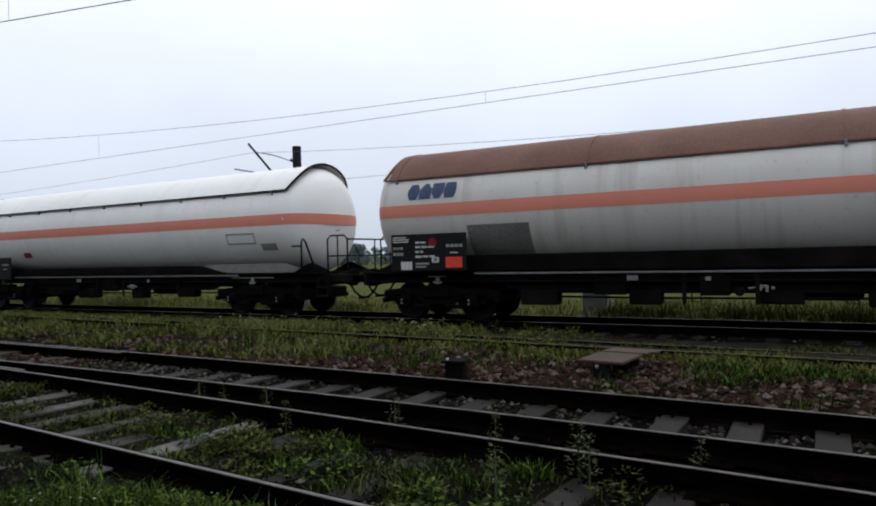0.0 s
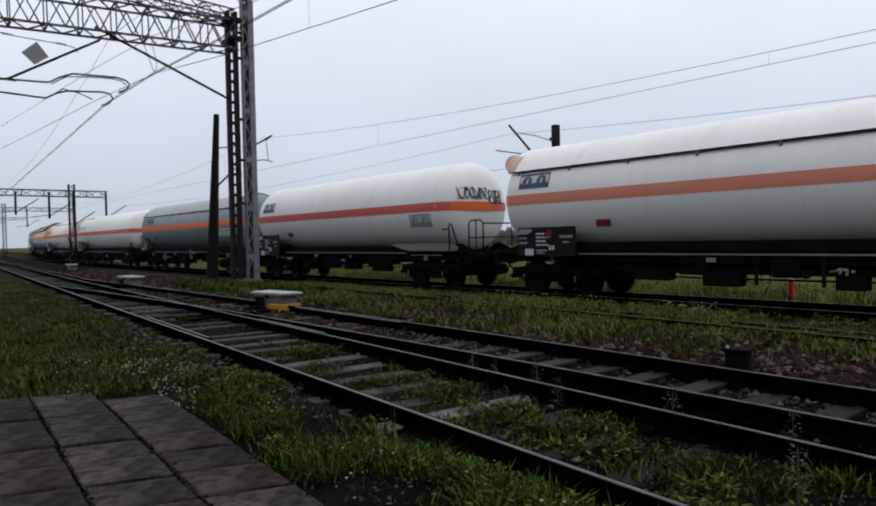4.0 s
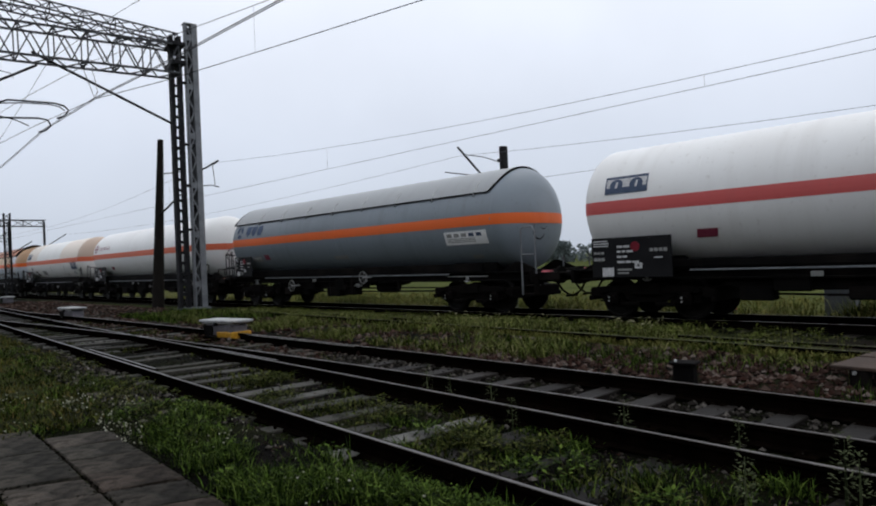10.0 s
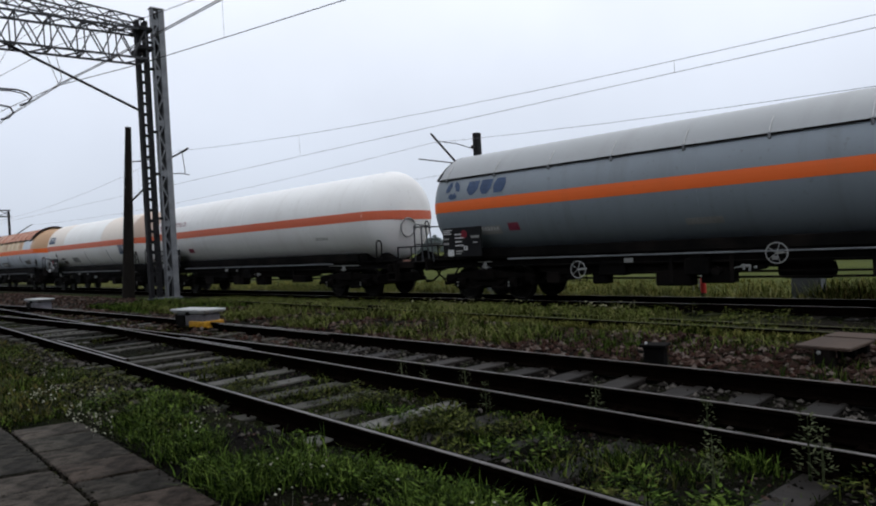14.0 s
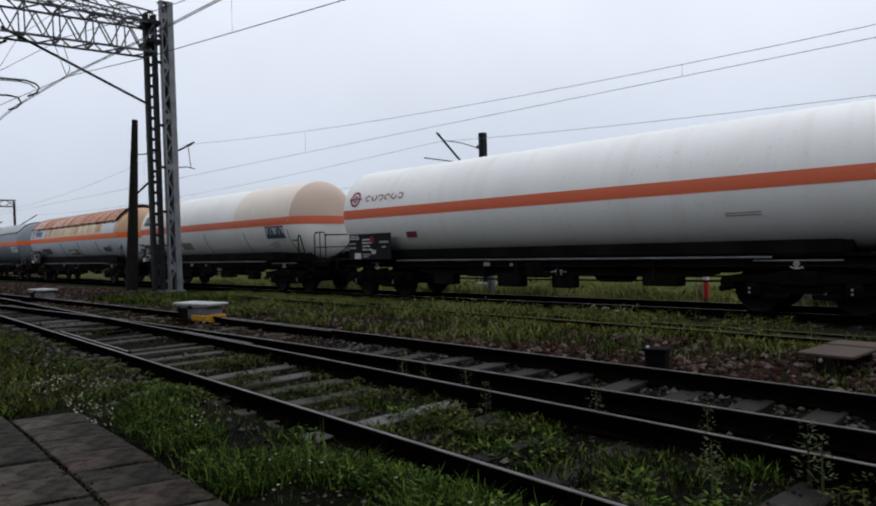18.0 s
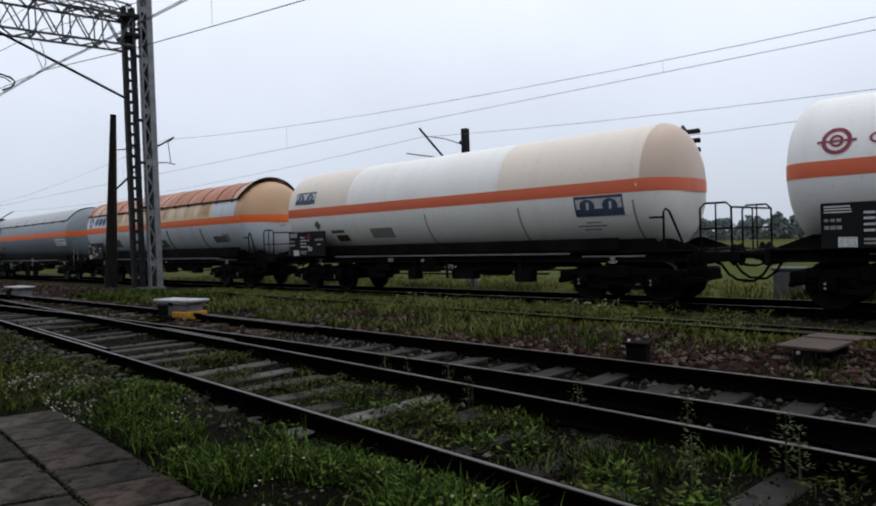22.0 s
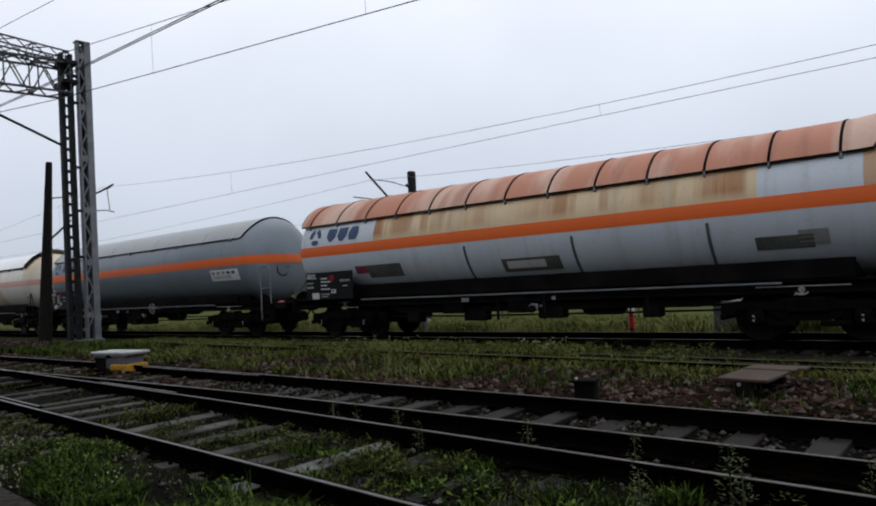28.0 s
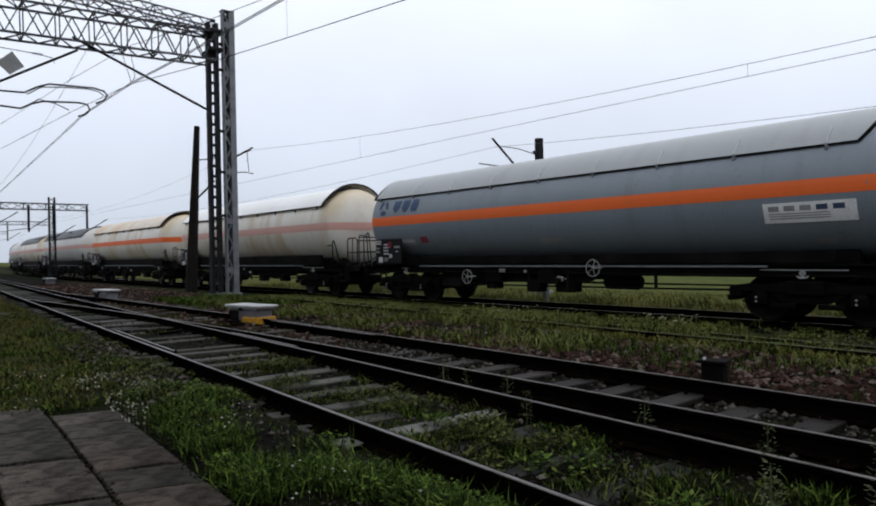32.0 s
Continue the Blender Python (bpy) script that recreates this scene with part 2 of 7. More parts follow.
M["dark_sheet"] = surface("dark_grey_sheet", (0.06, 0.065, 0.07), (0.11, 0.115, 0.12), 1.0, 0.6)
M["orange"] = tank_paint("orange_stripe_paint", (0.80, 0.135, 0.018), (0.52, 0.12, 0.03), rough=0.5, streak=0.25)
M["red_salmon"] = tank_paint("salmon_stripe_paint", (0.68, 0.235, 0.165), (0.45, 0.19, 0.14), rough=0.5, streak=0.3)
M["red_crimson"] = tank_paint("crimson_stripe_paint", (0.60, 0.105, 0.10), (0.40, 0.10, 0.09), rough=0.5, streak=0.25)
M["pink"] = tank_paint("pale_pink_stripe_paint", (0.64, 0.36, 0.3), (0.427, 0.253, 0.216), rough=0.5, streak=0.25)
M["red_orange"] = tank_paint("red_orange_stripe_paint", (0.66, 0.135, 0.06), (0.439, 0.114, 0.067), rough=0.5, streak=0.25)
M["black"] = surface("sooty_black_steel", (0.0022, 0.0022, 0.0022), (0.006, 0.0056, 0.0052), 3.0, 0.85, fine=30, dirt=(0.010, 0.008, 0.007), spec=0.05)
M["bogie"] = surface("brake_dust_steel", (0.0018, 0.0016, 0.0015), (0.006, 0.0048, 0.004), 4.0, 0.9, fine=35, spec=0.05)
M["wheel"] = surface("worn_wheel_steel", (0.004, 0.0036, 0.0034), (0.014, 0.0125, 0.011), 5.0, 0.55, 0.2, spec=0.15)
M["board"] = surface("black_marking_board", (0.005, 0.005, 0.006), (0.010, 0.010, 0.011), 3.0, 0.7, spec=0.15)
M["mark_white"] = surface("white_marking", (0.42, 0.42, 0.42), (0.60, 0.60, 0.60), 20.0, 0.6, bump=0)
M["plate_white"] = surface("white_enamel_plate", (0.72, 0.72, 0.71), (0.82, 0.82, 0.81), 6.0, 0.5, bump=0)
M["buffer_red"] = surface("dusty_red_paint", (0.26, 0.035, 0.05), (0.40, 0.10, 0.12), 9.0, 0.6)
M["mark_red"] = surface("red_marking", (0.13, 0.005, 0.013), (0.18, 0.008, 0.02), 8.0, 0.6, bump=0)
M["mark_orange"] = surface("orange_plate", (0.68, 0.055, 0.03), (0.74, 0.075, 0.04), 8.0, 0.5, bump=0)
M["mark_blue"] = surface("blue_lettering", (0.03, 0.055, 0.11), (0.05, 0.085, 0.165), 5.0, 0.55, bump=0)
M["mark_navy"] = surface("dark_blue_panel", (0.035, 0.055, 0.10), (0.06, 0.085, 0.14), 4.0, 0.55, bump=0)
M["mark_wine"] = surface("wine_red_lettering", (0.20, 0.03, 0.06), (0.27, 0.05, 0.08), 5.0, 0.55, bump=0)
M["mark_grey"] = surface("grey_patch", (0.22, 0.22, 0.21), (0.30, 0.30, 0.29), 2.0, 0.6, bump=0)
M["olive"] = surface("dull_olive_grey_patch", (0.075, 0.075, 0.068), (0.12, 0.12, 0.11), 1.6, 0.65, fine=15, bump=0)
M["olive_pale"] = surface("faded_olive_patch", (0.15, 0.148, 0.138), (0.20, 0.198, 0.185), 1.6, 0.65, fine=15, bump=0)
M["mark_faded"] = surface("faded_blue_grey_marking", (0.20, 0.25, 0.27), (0.34, 0.38, 0.38), 3.0, 0.6, bump=0)
# dark coat of the added, unseen wall that blocks low sky light
M["wall"] = surface("dark_brick_wall", (0.03, 0.024, 0.02), (0.06, 0.046, 0.038), 0.6, 0.9, fine=8, spec=0.05)
M["graffiti"] = surface("black_spray_paint", (0.015, 0.015, 0.018), (0.04, 0.04, 0.045), 6.0, 0.6, bump=0)
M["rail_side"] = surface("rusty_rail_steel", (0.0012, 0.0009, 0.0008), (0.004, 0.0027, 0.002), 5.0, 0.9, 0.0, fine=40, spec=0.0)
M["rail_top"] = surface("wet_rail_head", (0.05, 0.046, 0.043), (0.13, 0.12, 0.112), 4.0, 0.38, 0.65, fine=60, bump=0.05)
M["sleeper"] = random_surface("dark_wet_sleeper", [(0.007, 0.006, 0.005), (0.014, 0.012, 0.0105), (0.024, 0.0205, 0.018)], 9.0, 0.6, spec=0.09)
# paler sleeper copy: wet shine on one stretch is put into its colour
M["sleeper_shine"] = random_surface("bare_grey_wooden_sleeper", [(0.016, 0.0155, 0.012), (0.045, 0.043, 0.036), (0.085, 0.083, 0.075), (0.13, 0.127, 0.118)], 9.0, 0.6, spec=0.08)
M["sleeper_pale"] = random_surface("bleached_wooden_sleeper", [(0.008, 0.0078, 0.005), (0.019, 0.018, 0.013), (0.034, 0.032, 0.026), (0.048, 0.046, 0.040), (0.066, 0.064, 0.058)], 9.0, 0.65, spec=0.06)
M["slab"] = slab_material()
M["concrete"] = surface("weathered_concrete", (0.19, 0.19, 0.19), (0.30, 0.30, 0.29), 3.0, 0.8, fine=30, dirt=(0.12, 0.12, 0.11))
M["galv"] = surface("galvanised_steel", (0.13, 0.135, 0.145), (0.21, 0.22, 0.23), 2.5, 0.6, 0.2, fine=25)
M["galv_dark"] = surface("weathered_grey_steel", (0.035, 0.037, 0.041), (0.065, 0.068, 0.073), 2.5, 0.7, 0.1, fine=25)
M["dark_steel"] = surface("dark_painted_steel", (0.006, 0.006, 0.007), (0.016, 0.016, 0.018), 3.0, 0.75, 0.0, spec=0.15)
M["wood_pole"] = surface("tarred_wooden_pole", (0.008, 0.007, 0.006), (0.02, 0.017, 0.014), 5.0, 0.9, fine=30, stretch=(6, 6, 0.6), spec=0.1)
M["wire"] = surface("oxidised_copper_wire", (0.10, 0.11, 0.12), (0.16, 0.17, 0.18), 2.0, 0.6, 0.3, bump=0)
M["wire_dark"] = surface("dark_cable", (0.03, 0.03, 0.033), (0.05, 0.05, 0.055), 2.0, 0.6, 0.2, bump=0)
M["box_white"] = surface("white_enclosure_paint", (0.30, 0.31, 0.31), (0.40, 0.41, 0.40), 4.0, 0.6, fine=20, dirt=(0.2, 0.195, 0.18))
M["box_yellow"] = surface("yellow_enclosure_paint", (0.30, 0.15, 0.01), (0.42, 0.22, 0.014), 4.0, 0.6, fine=20)
M["rust_plate"] = surface("rusted_steel_plate", (0.032, 0.021, 0.015), (0.062, 0.040, 0.028), 3.0, 0.75, fine=22)
M["sig_white"] = surface("white_signal_band", (0.6, 0.6, 0.6), (0.75, 0.75, 0.74), 5.0, 0.5)
M["sig_red"] = surface("red_signal_band", (0.42, 0.02, 0.02), (0.52, 0.04, 0.03), 5.0, 0.5)
M["cabinet"] = surface("grey_cabinet_concrete", (0.07, 0.078, 0.087), (0.105, 0.113, 0.122), 3.0, 0.8, fine=20)
M["stone_red"] = island_surface("reddish_ballast", [(0.004, 0.0028, 0.0025), (0.036, 0.018, 0.0135), (0.017, 0.0115, 0.0095), (0.06, 0.037, 0.029), (0.12, 0.10, 0.087)], 0.9, 0.02)
M["stone_grey"] = island_surface("grey_ballast", [(0.0015, 0.0014, 0.0012), (0.007, 0.0062, 0.0054), (0.018, 0.0158, 0.0136), (0.038, 0.034, 0.029), (0.10, 0.09, 0.08)], 0.9, 0.02)
M["soil"] = island_surface("wet_soil", [(0.0012, 0.001, 0.0009), (0.004, 0.0034, 0.0026), (0.007, 0.0075, 0.003)], 0.95, 0.02)
M["box_dirty"] = surface("grimy_enclosure_paint", (0.075, 0.075, 0.085), (0.19, 0.18, 0.2), 3.0, 0.6, fine=18, dirt=(0.05, 0.045, 0.045))
M["stone_pale"] = island_surface("pale_pebbles", [(0.02, 0.018, 0.016), (0.09, 0.082, 0.075), (0.2, 0.185, 0.17)], 0.9, 0.02)
M["blade"] = island_surface("wet_grass", [(0.002, 0.004, 0.0008), (0.0055, 0.0115, 0.0013), (0.017, 0.032, 0.004), (0.05, 0.084, 0.013), (0.095, 0.135, 0.025)], 0.7, 0.02)
M["blade_brown"] = island_surface("browned_grass", [(0.008, 0.0085, 0.002), (0.034, 0.036, 0.007), (0.078, 0.072, 0.018), (0.11, 0.078, 0.028)], 0.75, 0.02)
M["blade_dry"] = island_surface("seeding_grass", [(0.010, 0.016, 0.002), (0.038, 0.052, 0.008), (0.085, 0.10, 0.022), (0.14, 0.13, 0.055)], 0.7, 0.02)
M["meadow"] = island_surface("meadow_grass", [(0.05, 0.058, 0.012), (0.085, 0.09, 0.02), (0.125, 0.12, 0.03), (0.15, 0.135, 0.045)], 0.7, 0.02)
M["weed"] = island_surface("broad_leaved_weed", [(0.0015, 0.0025, 0.0007), (0.006, 0.0095, 0.0015), (0.020, 0.028, 0.0045), (0.085, 0.10, 0.023), (0.024, 0.018, 0.008)], 0.7, 0.02)
M["weed_grey"] = island_surface("grey_green_weed", [(0.012, 0.016, 0.007), (0.04, 0.05, 0.022), (0.085, 0.095, 0.05)], 0.7, 0.02)
M["petal"] = island_surface("white_petals", [(0.12, 0.12, 0.08), (0.33, 0.33, 0.26)], 0.6)
M["petal_y"] = island_surface("cream_petals", [(0.16, 0.15, 0.07), (0.26, 0.25, 0.17)], 0.7)
M["flap"] = tank_paint("rusty_white_sheet", (0.62, 0.50, 0.42), (0.30, 0.11, 0.05), rough=0.7, streak=0.6, patch=(0.33, 0.13, 0.07))
M["tall_weed"] = island_surface("tall_verge_weeds", [(0.012, 0.018, 0.004), (0.03, 0.045, 0.01), (0.06, 0.08, 0.018), (0.10, 0.105, 0.03), (0.10, 0.065, 0.03)], 0.75, 0.02)
M["moss_rail"] = surface("mossy_rail_steel", (0.05, 0.053, 0.03), (0.12, 0.12, 0.075), 5.0, 0.8, fine=40, spec=0.05)
# distance haze is put into this pale blue-grey leaf colour
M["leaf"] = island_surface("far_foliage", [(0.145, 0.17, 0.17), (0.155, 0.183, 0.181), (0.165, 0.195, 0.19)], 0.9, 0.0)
M["bark"] = surface("bark", (0.05, 0.04, 0.03), (0.1, 0.08, 0.06), 6.0, 0.9)


def ground_material():
    """Soil, cinders and moss near the tracks; meadow past the train's track and on the far verge."""
    m, nt, b = shader("wet_yard_ground", 0.9, 0.0, 0.02)
    co = nt.nodes.new("ShaderNodeTexCoord")
    sp = nt.nodes.new("ShaderNodeSeparateXYZ")
    nt.links.new(co.outputs["Object"], sp.inputs[0])
    n1, n2, n3 = noise_node(nt, 0.5, 6.0), noise_node(nt, 3.0, 6.0), noise_node(nt, 45.0, 4.0)
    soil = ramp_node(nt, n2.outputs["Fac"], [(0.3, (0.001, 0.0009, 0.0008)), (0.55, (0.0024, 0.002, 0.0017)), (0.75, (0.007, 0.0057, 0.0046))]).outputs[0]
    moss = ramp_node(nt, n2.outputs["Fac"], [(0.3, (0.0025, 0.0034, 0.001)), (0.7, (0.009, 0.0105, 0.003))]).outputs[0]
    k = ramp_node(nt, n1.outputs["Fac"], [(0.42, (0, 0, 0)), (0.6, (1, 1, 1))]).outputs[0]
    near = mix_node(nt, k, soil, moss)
    field = ramp_node(nt, n1.outputs["Fac"], [(0.3, (0.042, 0.054, 0.014)), (0.7, (0.072, 0.082, 0.023))]).outputs[0]
    far = nt.nodes.new("ShaderNodeMapRange")
    far.inputs["From Min"].default_value, far.inputs["From Max"].default_value = 17.3, 18.6
    nt.links.new(sp.outputs["Y"], far.inputs["Value"])
    # the grassed strip between the tracks
    turf = ramp_node(nt, n2.outputs["Fac"], [(0.3, (0.006, 0.008, 0.003)), (0.55, (0.02, 0.026, 0.007)), (0.75, (0.045, 0.05, 0.015))]).outputs[0]
    strip = nt.nodes.new("ShaderNodeMapRange")
    strip.inputs["From Min"].default_value, strip.inputs["From Max"].default_value = 8.3, 9.2
    nt.links.new(sp.outputs["Y"], strip.inputs["Value"])
    stop = nt.nodes.new("ShaderNodeMapRange")
    stop.inputs["From Min"].default_value, stop.inputs["From Max"].default_value = 13.0, 12.0
    nt.links.new(sp.outputs["Y"], stop.inputs["Value"])
    on = mix_node(nt, 1.0, strip.outputs["Result"], stop.outputs["Result"], "MULTIPLY")
    # bare brown soil takes over where the strip widens
    dirt = ramp_node(nt, n2.outputs["Fac"], [(0.3, (0.008, 0.0065, 0.005)), (0.55, (0.017, 0.014, 0.011)), (0.75, (0.028, 0.025, 0.017))]).outputs[0]
    bare = nt.nodes.new("ShaderNodeMapRange")
    bare.inputs["From Min"].default_value, bare.inputs["From Max"].default_value = -7.0, -4.0
    nt.links.new(sp.outputs["X"], bare.inputs["Value"])
    near = mix_node(nt, on, near, mix_node(nt, bare.outputs["Result"], turf, dirt))
    # the grassed ground beyond the end of the paving
    lawn = ramp_node(nt, n2.outputs["Fac"], [(0.3, (0.009, 0.011, 0.003)), (0.55, (0.022, 0.025, 0.007)), (0.75, (0.04, 0.04, 0.013))]).outputs[0]
    out_x = nt.nodes.new("ShaderNodeMapRange")
    out_x.inputs["From Min"].default_value, out_x.inputs["From Max"].default_value = -7.4, -9.0
    nt.links.new(sp.outputs["X"], out_x.inputs["Value"])
    out_y = nt.nodes.new("ShaderNodeMapRange")
    out_y.inputs["From Min"].default_value, out_y.inputs["From Max"].default_value = 2.7, 2.2
    nt.links.new(sp.outputs["Y"], out_y.inputs["Value"])
    near = mix_node(nt, mix_node(nt, 1.0, out_x.outputs["Result"], out_y.outputs["Result"], "MULTIPLY"), near, lawn)
    verge = ramp_node(nt, n2.outputs["Fac"], [(0.3, (0.022, 0.027, 0.006)), (0.7, (0.08, 0.08, 0.02))]).outputs[0]
    deep = nt.nodes.new("ShaderNodeMapRange")
    deep.inputs["From Min"].default_value, deep.inputs["From Max"].default_value = 21.0, 29.0
    nt.links.new(sp.outputs["Y"], deep.inputs["Value"])
    field = mix_node(nt, deep.outputs["Result"], verge, field)
    c = mix_node(nt, far.outputs["Result"], near, field)
    g = ramp_node(nt, n3.outputs["Fac"], [(0.3, (0.6, 0.6, 0.6)), (0.7, (1.3, 1.3, 1.3))]).outputs[0]
    nt.links.new(mix_node(nt, 1.0, c, g, "MULTIPLY"), b.inputs["Base Color"])
    bump_node(nt, b, n3.outputs["Fac"], 0.6, 0.03)
    return m


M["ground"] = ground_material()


# ---- mesh building ----
class Geo:
    """Collects vertices and faces for one mesh."""

    def __init__(self):
        self.v, self.f = [], []

    def add(self, verts, faces):
        n = len(self.v)
        self.v.extend(tuple(p) for p in verts)
        self.f.extend(tuple(i + n for i in f) for f in faces)
        return self

    def box(self, c, s, bevel=0.0, m=None):
        """A box with centre c, size s and chamfered edges."""
        h = [k / 2 for k in s]
        b = min(bevel, *[k * 0.45 for k in h]) if bevel else 0.0
        if b <= 0:
            vs = [(x * h[0], y * h[1], z * h[2]) for x in (-1, 1) for y in (-1, 1) for z in (-1, 1)]
            fs = [(0, 1, 3, 2), (4, 6, 7, 5), (0, 4, 5, 1), (2, 3, 7, 6), (0, 2, 6, 4), (1, 5, 7, 3)]
        else:
            idx, vs = {}, []
            for x in (-1, 1):
                for y in (-1, 1):
                    for z in (-1, 1):
                        for a in range(3):
                            g = (x, y, z)
                            idx[(x, y, z, a)] = len(vs)
                            vs.append(tuple(g[k] * (h[k] if k == a else h[k] - b) for k in range(3)))
            fs = []
            for a in range(3):
                o = [k for k in range(3) if k != a]
                for sg in (-1, 1):
                    q = []
                    for u, w in ((-1, -1), (1, -1), (1, 1), (-1, 1)):
                        g = [0, 0, 0]
                        g[a], g[o[0]], g[o[1]] = sg, u, w
                        q.append(idx[(*g, a)])
                    fs.append(q)
            for a, c2 in ((0, 1), (0, 2), (1, 2)):
                d = 3 - a - c2
                for sa in (-1, 1):
                    for sc in (-1, 1):
                        q = []
                        for sd, ax in ((-1, a), (1, a), (1, c2), (-1, c2)):
                            g = [0, 0, 0]
                            g[a], g[c2], g[d] = sa, sc, sd
                            q.append(idx[(*g, ax)])
                        fs.append(q)
            for x in (-1, 1):
                for y in (-1, 1):
                    for z in (-1, 1):
                        fs.append([idx[(x, y, z, a)] for a in range(3)])
            out = []
            for q in fs:
                p = [Vector(vs[i]) for i in q]
                nrm = (p[1] - p[0]).cross(p[2] - p[0])
                out.append(q if nrm.dot(sum(p, Vector())) > 0 else q[::-1])
            fs = out
        if m is None:
            vs = [(x + c[0], y + c[1], z + c[2]) for x, y, z in vs]
        else:
            vs = [tuple(m @ Vector(p) + Vector(c)) for p in vs]
        return self.add(vs, fs)

    def cyl(self, p0, p1, r, seg=10, r1=None, cap=True):
        p0, p1 = Vector(p0), Vector(p1)
        d = (p1 - p0).normalized()
        a = d.orthogonal().normalized()
        b = d.cross(a)
        r1 = r if r1 is None else r1
        vs = []
        for p, rr in ((p0, r), (p1, r1)):
            for i in range(seg):
                t = 2 * math.pi * i / seg
                vs.append(p + (a * math.cos(t) + b * math.sin(t)) * rr)
        fs = [(i, (i + 1) % seg, seg + (i + 1) % seg, seg + i) for i in range(seg)]
        if cap:
            fs += [tuple(range(seg))[::-1], tuple(range(seg, 2 * seg))]
        return self.add(vs, fs)

    def tube(self, pts, r, seg=6):
        """A bent rod through the points."""
        pts = [Vector(p) for p in pts]
        up = None
        vs, fs = [], []
        for i, p in enumerate(pts):
            d = (pts[min(i + 1, len(pts) - 1)] - pts[max(i - 1, 0)]).normalized()
            if up is None:
                up = d.orthogonal().normalized()
            a = (up - d * up.dot(d)).normalized()
            up = a
            b = d.cross(a)
            for k in range(seg):
                t = 2 * math.pi * k / seg
                vs.append(p + (a * math.cos(t) + b * math.sin(t)) * r)
        for i in range(len(pts) - 1):
            for k in range(seg):
                fs.append((i * seg + k, i * seg + (k + 1) % seg, (i + 1) * seg + (k + 1) % seg, (i + 1) * seg + k))
        fs += [tuple(range(seg))[::-1], tuple(range((len(pts) - 1) * seg, len(pts) * seg))]
        return self.add(vs, fs)

    def lathe(self, prof, c=(0, 0, 0), axis="x", seg=48, a0=0.0, a1=2 * math.pi):
        """Turns the profile (along, radius) about an axis through c."""
        full = abs(a1 - a0 - 2 * math.pi) < 1e-6
        n = seg if full else seg + 1
        vs, fs = [], []
        for s, r in prof:
            for k in range(n):
                t = a0 + (a1 - a0) * k / seg
                u, w = r * math.sin(t), r * math.cos(t)
                vs.append({"x": (c[0] + s, c[1] + u, c[2] + w), "y": (c[0] + w, c[1] + s, c[2] + u), "z": (c[0] + u, c[1] + w, c[2] + s)}[axis])
        for i in range(len(prof) - 1):
            for k in range(seg):
                k2 = (k + 1) % n
                fs.append((i * n + k, (i + 1) * n + k, (i + 1) * n + k2, i * n + k2))
        return self.add(vs, fs)

    def prism(self, poly, y0, y1, plane="xz"):
        """A polygon drawn in a plane, given depth along the third axis."""
        n = len(poly)
        if plane == "xz":
            vs = [(a, y, b) for y in (y0, y1) for a, b in poly]
        elif plane == "yz":
            vs = [(x, a, b) for x in (y0, y1) for a, b in poly]
        else:
            vs = [(a, b, z) for z in (y0, y1) for a, b in poly]
        fs = [tuple(range(n)), tuple(range(n, 2 * n))[::-1]] + [(i, n + i, n + (i + 1) % n, (i + 1) % n) for i in range(n)]
        return self.add(vs, fs)

    def mesh(self, name, smooth=False):
        me = bpy.data.meshes.new(name)
        me.from_pydata([tuple(p) for p in self.v], [], self.f)
        bm = bmesh.new()
        bm.from_mesh(me)
        if len(bm.faces) < 30000:
            bmesh.ops.recalc_face_normals(bm, faces=bm.faces)
        if smooth:
            for f in bm.faces:
                f.smooth = True
            for e in bm.edges:
                if len(e.link_faces) == 2 and e.calc_face_angle(0) > 0.6:
                    e.smooth = False
        bm.to_mesh(me)
        bm.free()
        return me


def part(name, geo, material, parent=None, label="", smooth=False, at=None):
    """Links the geometry as one mesh object under a thing or a part."""
    me = geo if isinstance(geo, bpy.types.Mesh) else geo.mesh(name, smooth)
    if material is not None and not me.materials:
        me.materials.append(M[material] if isinstance(material, str) else material)
    ob = new(name, me)
    if parent is not None:
        ob.parent = parent
    if at is not None:
        ob.matrix_basis = at
    if label:
        ob["label"] = label
    return ob


def thing(name, label, category, group="", kind="", at=None):
    ob = new(name)
    if at is not None:
        ob.matrix_basis = at
    return tagged(ob, label, category, group, kind)


# ---- the train's track: straight past the camera, then bending away ----
TRACK_Y, TRACK_TURN, BEND_X, BEND_R, RAIL_Z = 15.3, math.atan(0.068), -60.0, 400.0, -0.25


def along(s):
    """Place and heading (radians) on the train's track, s metres from the point abreast of the camera."""
    b = BEND_X / math.cos(TRACK_TURN)
    if s >= b:
        return math.cos(TRACK_TURN) * s, TRACK_Y + math.sin(TRACK_TURN) * s, TRACK_TURN
    h = TRACK_TURN - (b - s) / BEND_R
    x = BEND_X - BEND_R * (math.sin(TRACK_TURN) - math.sin(h))
    y = TRACK_Y + math.sin(TRACK_TURN) * b + BEND_R * (math.cos(TRACK_TURN) - math.cos(h))
    return x, y, h


def track_y(x):
    """The y of the track's middle at x."""
    if x >= BEND_X:
        return TRACK_Y + 0.068 * x
    d = BEND_X - x
    return TRACK_Y + 0.068 * x + d * d / (2 * BEND_R)


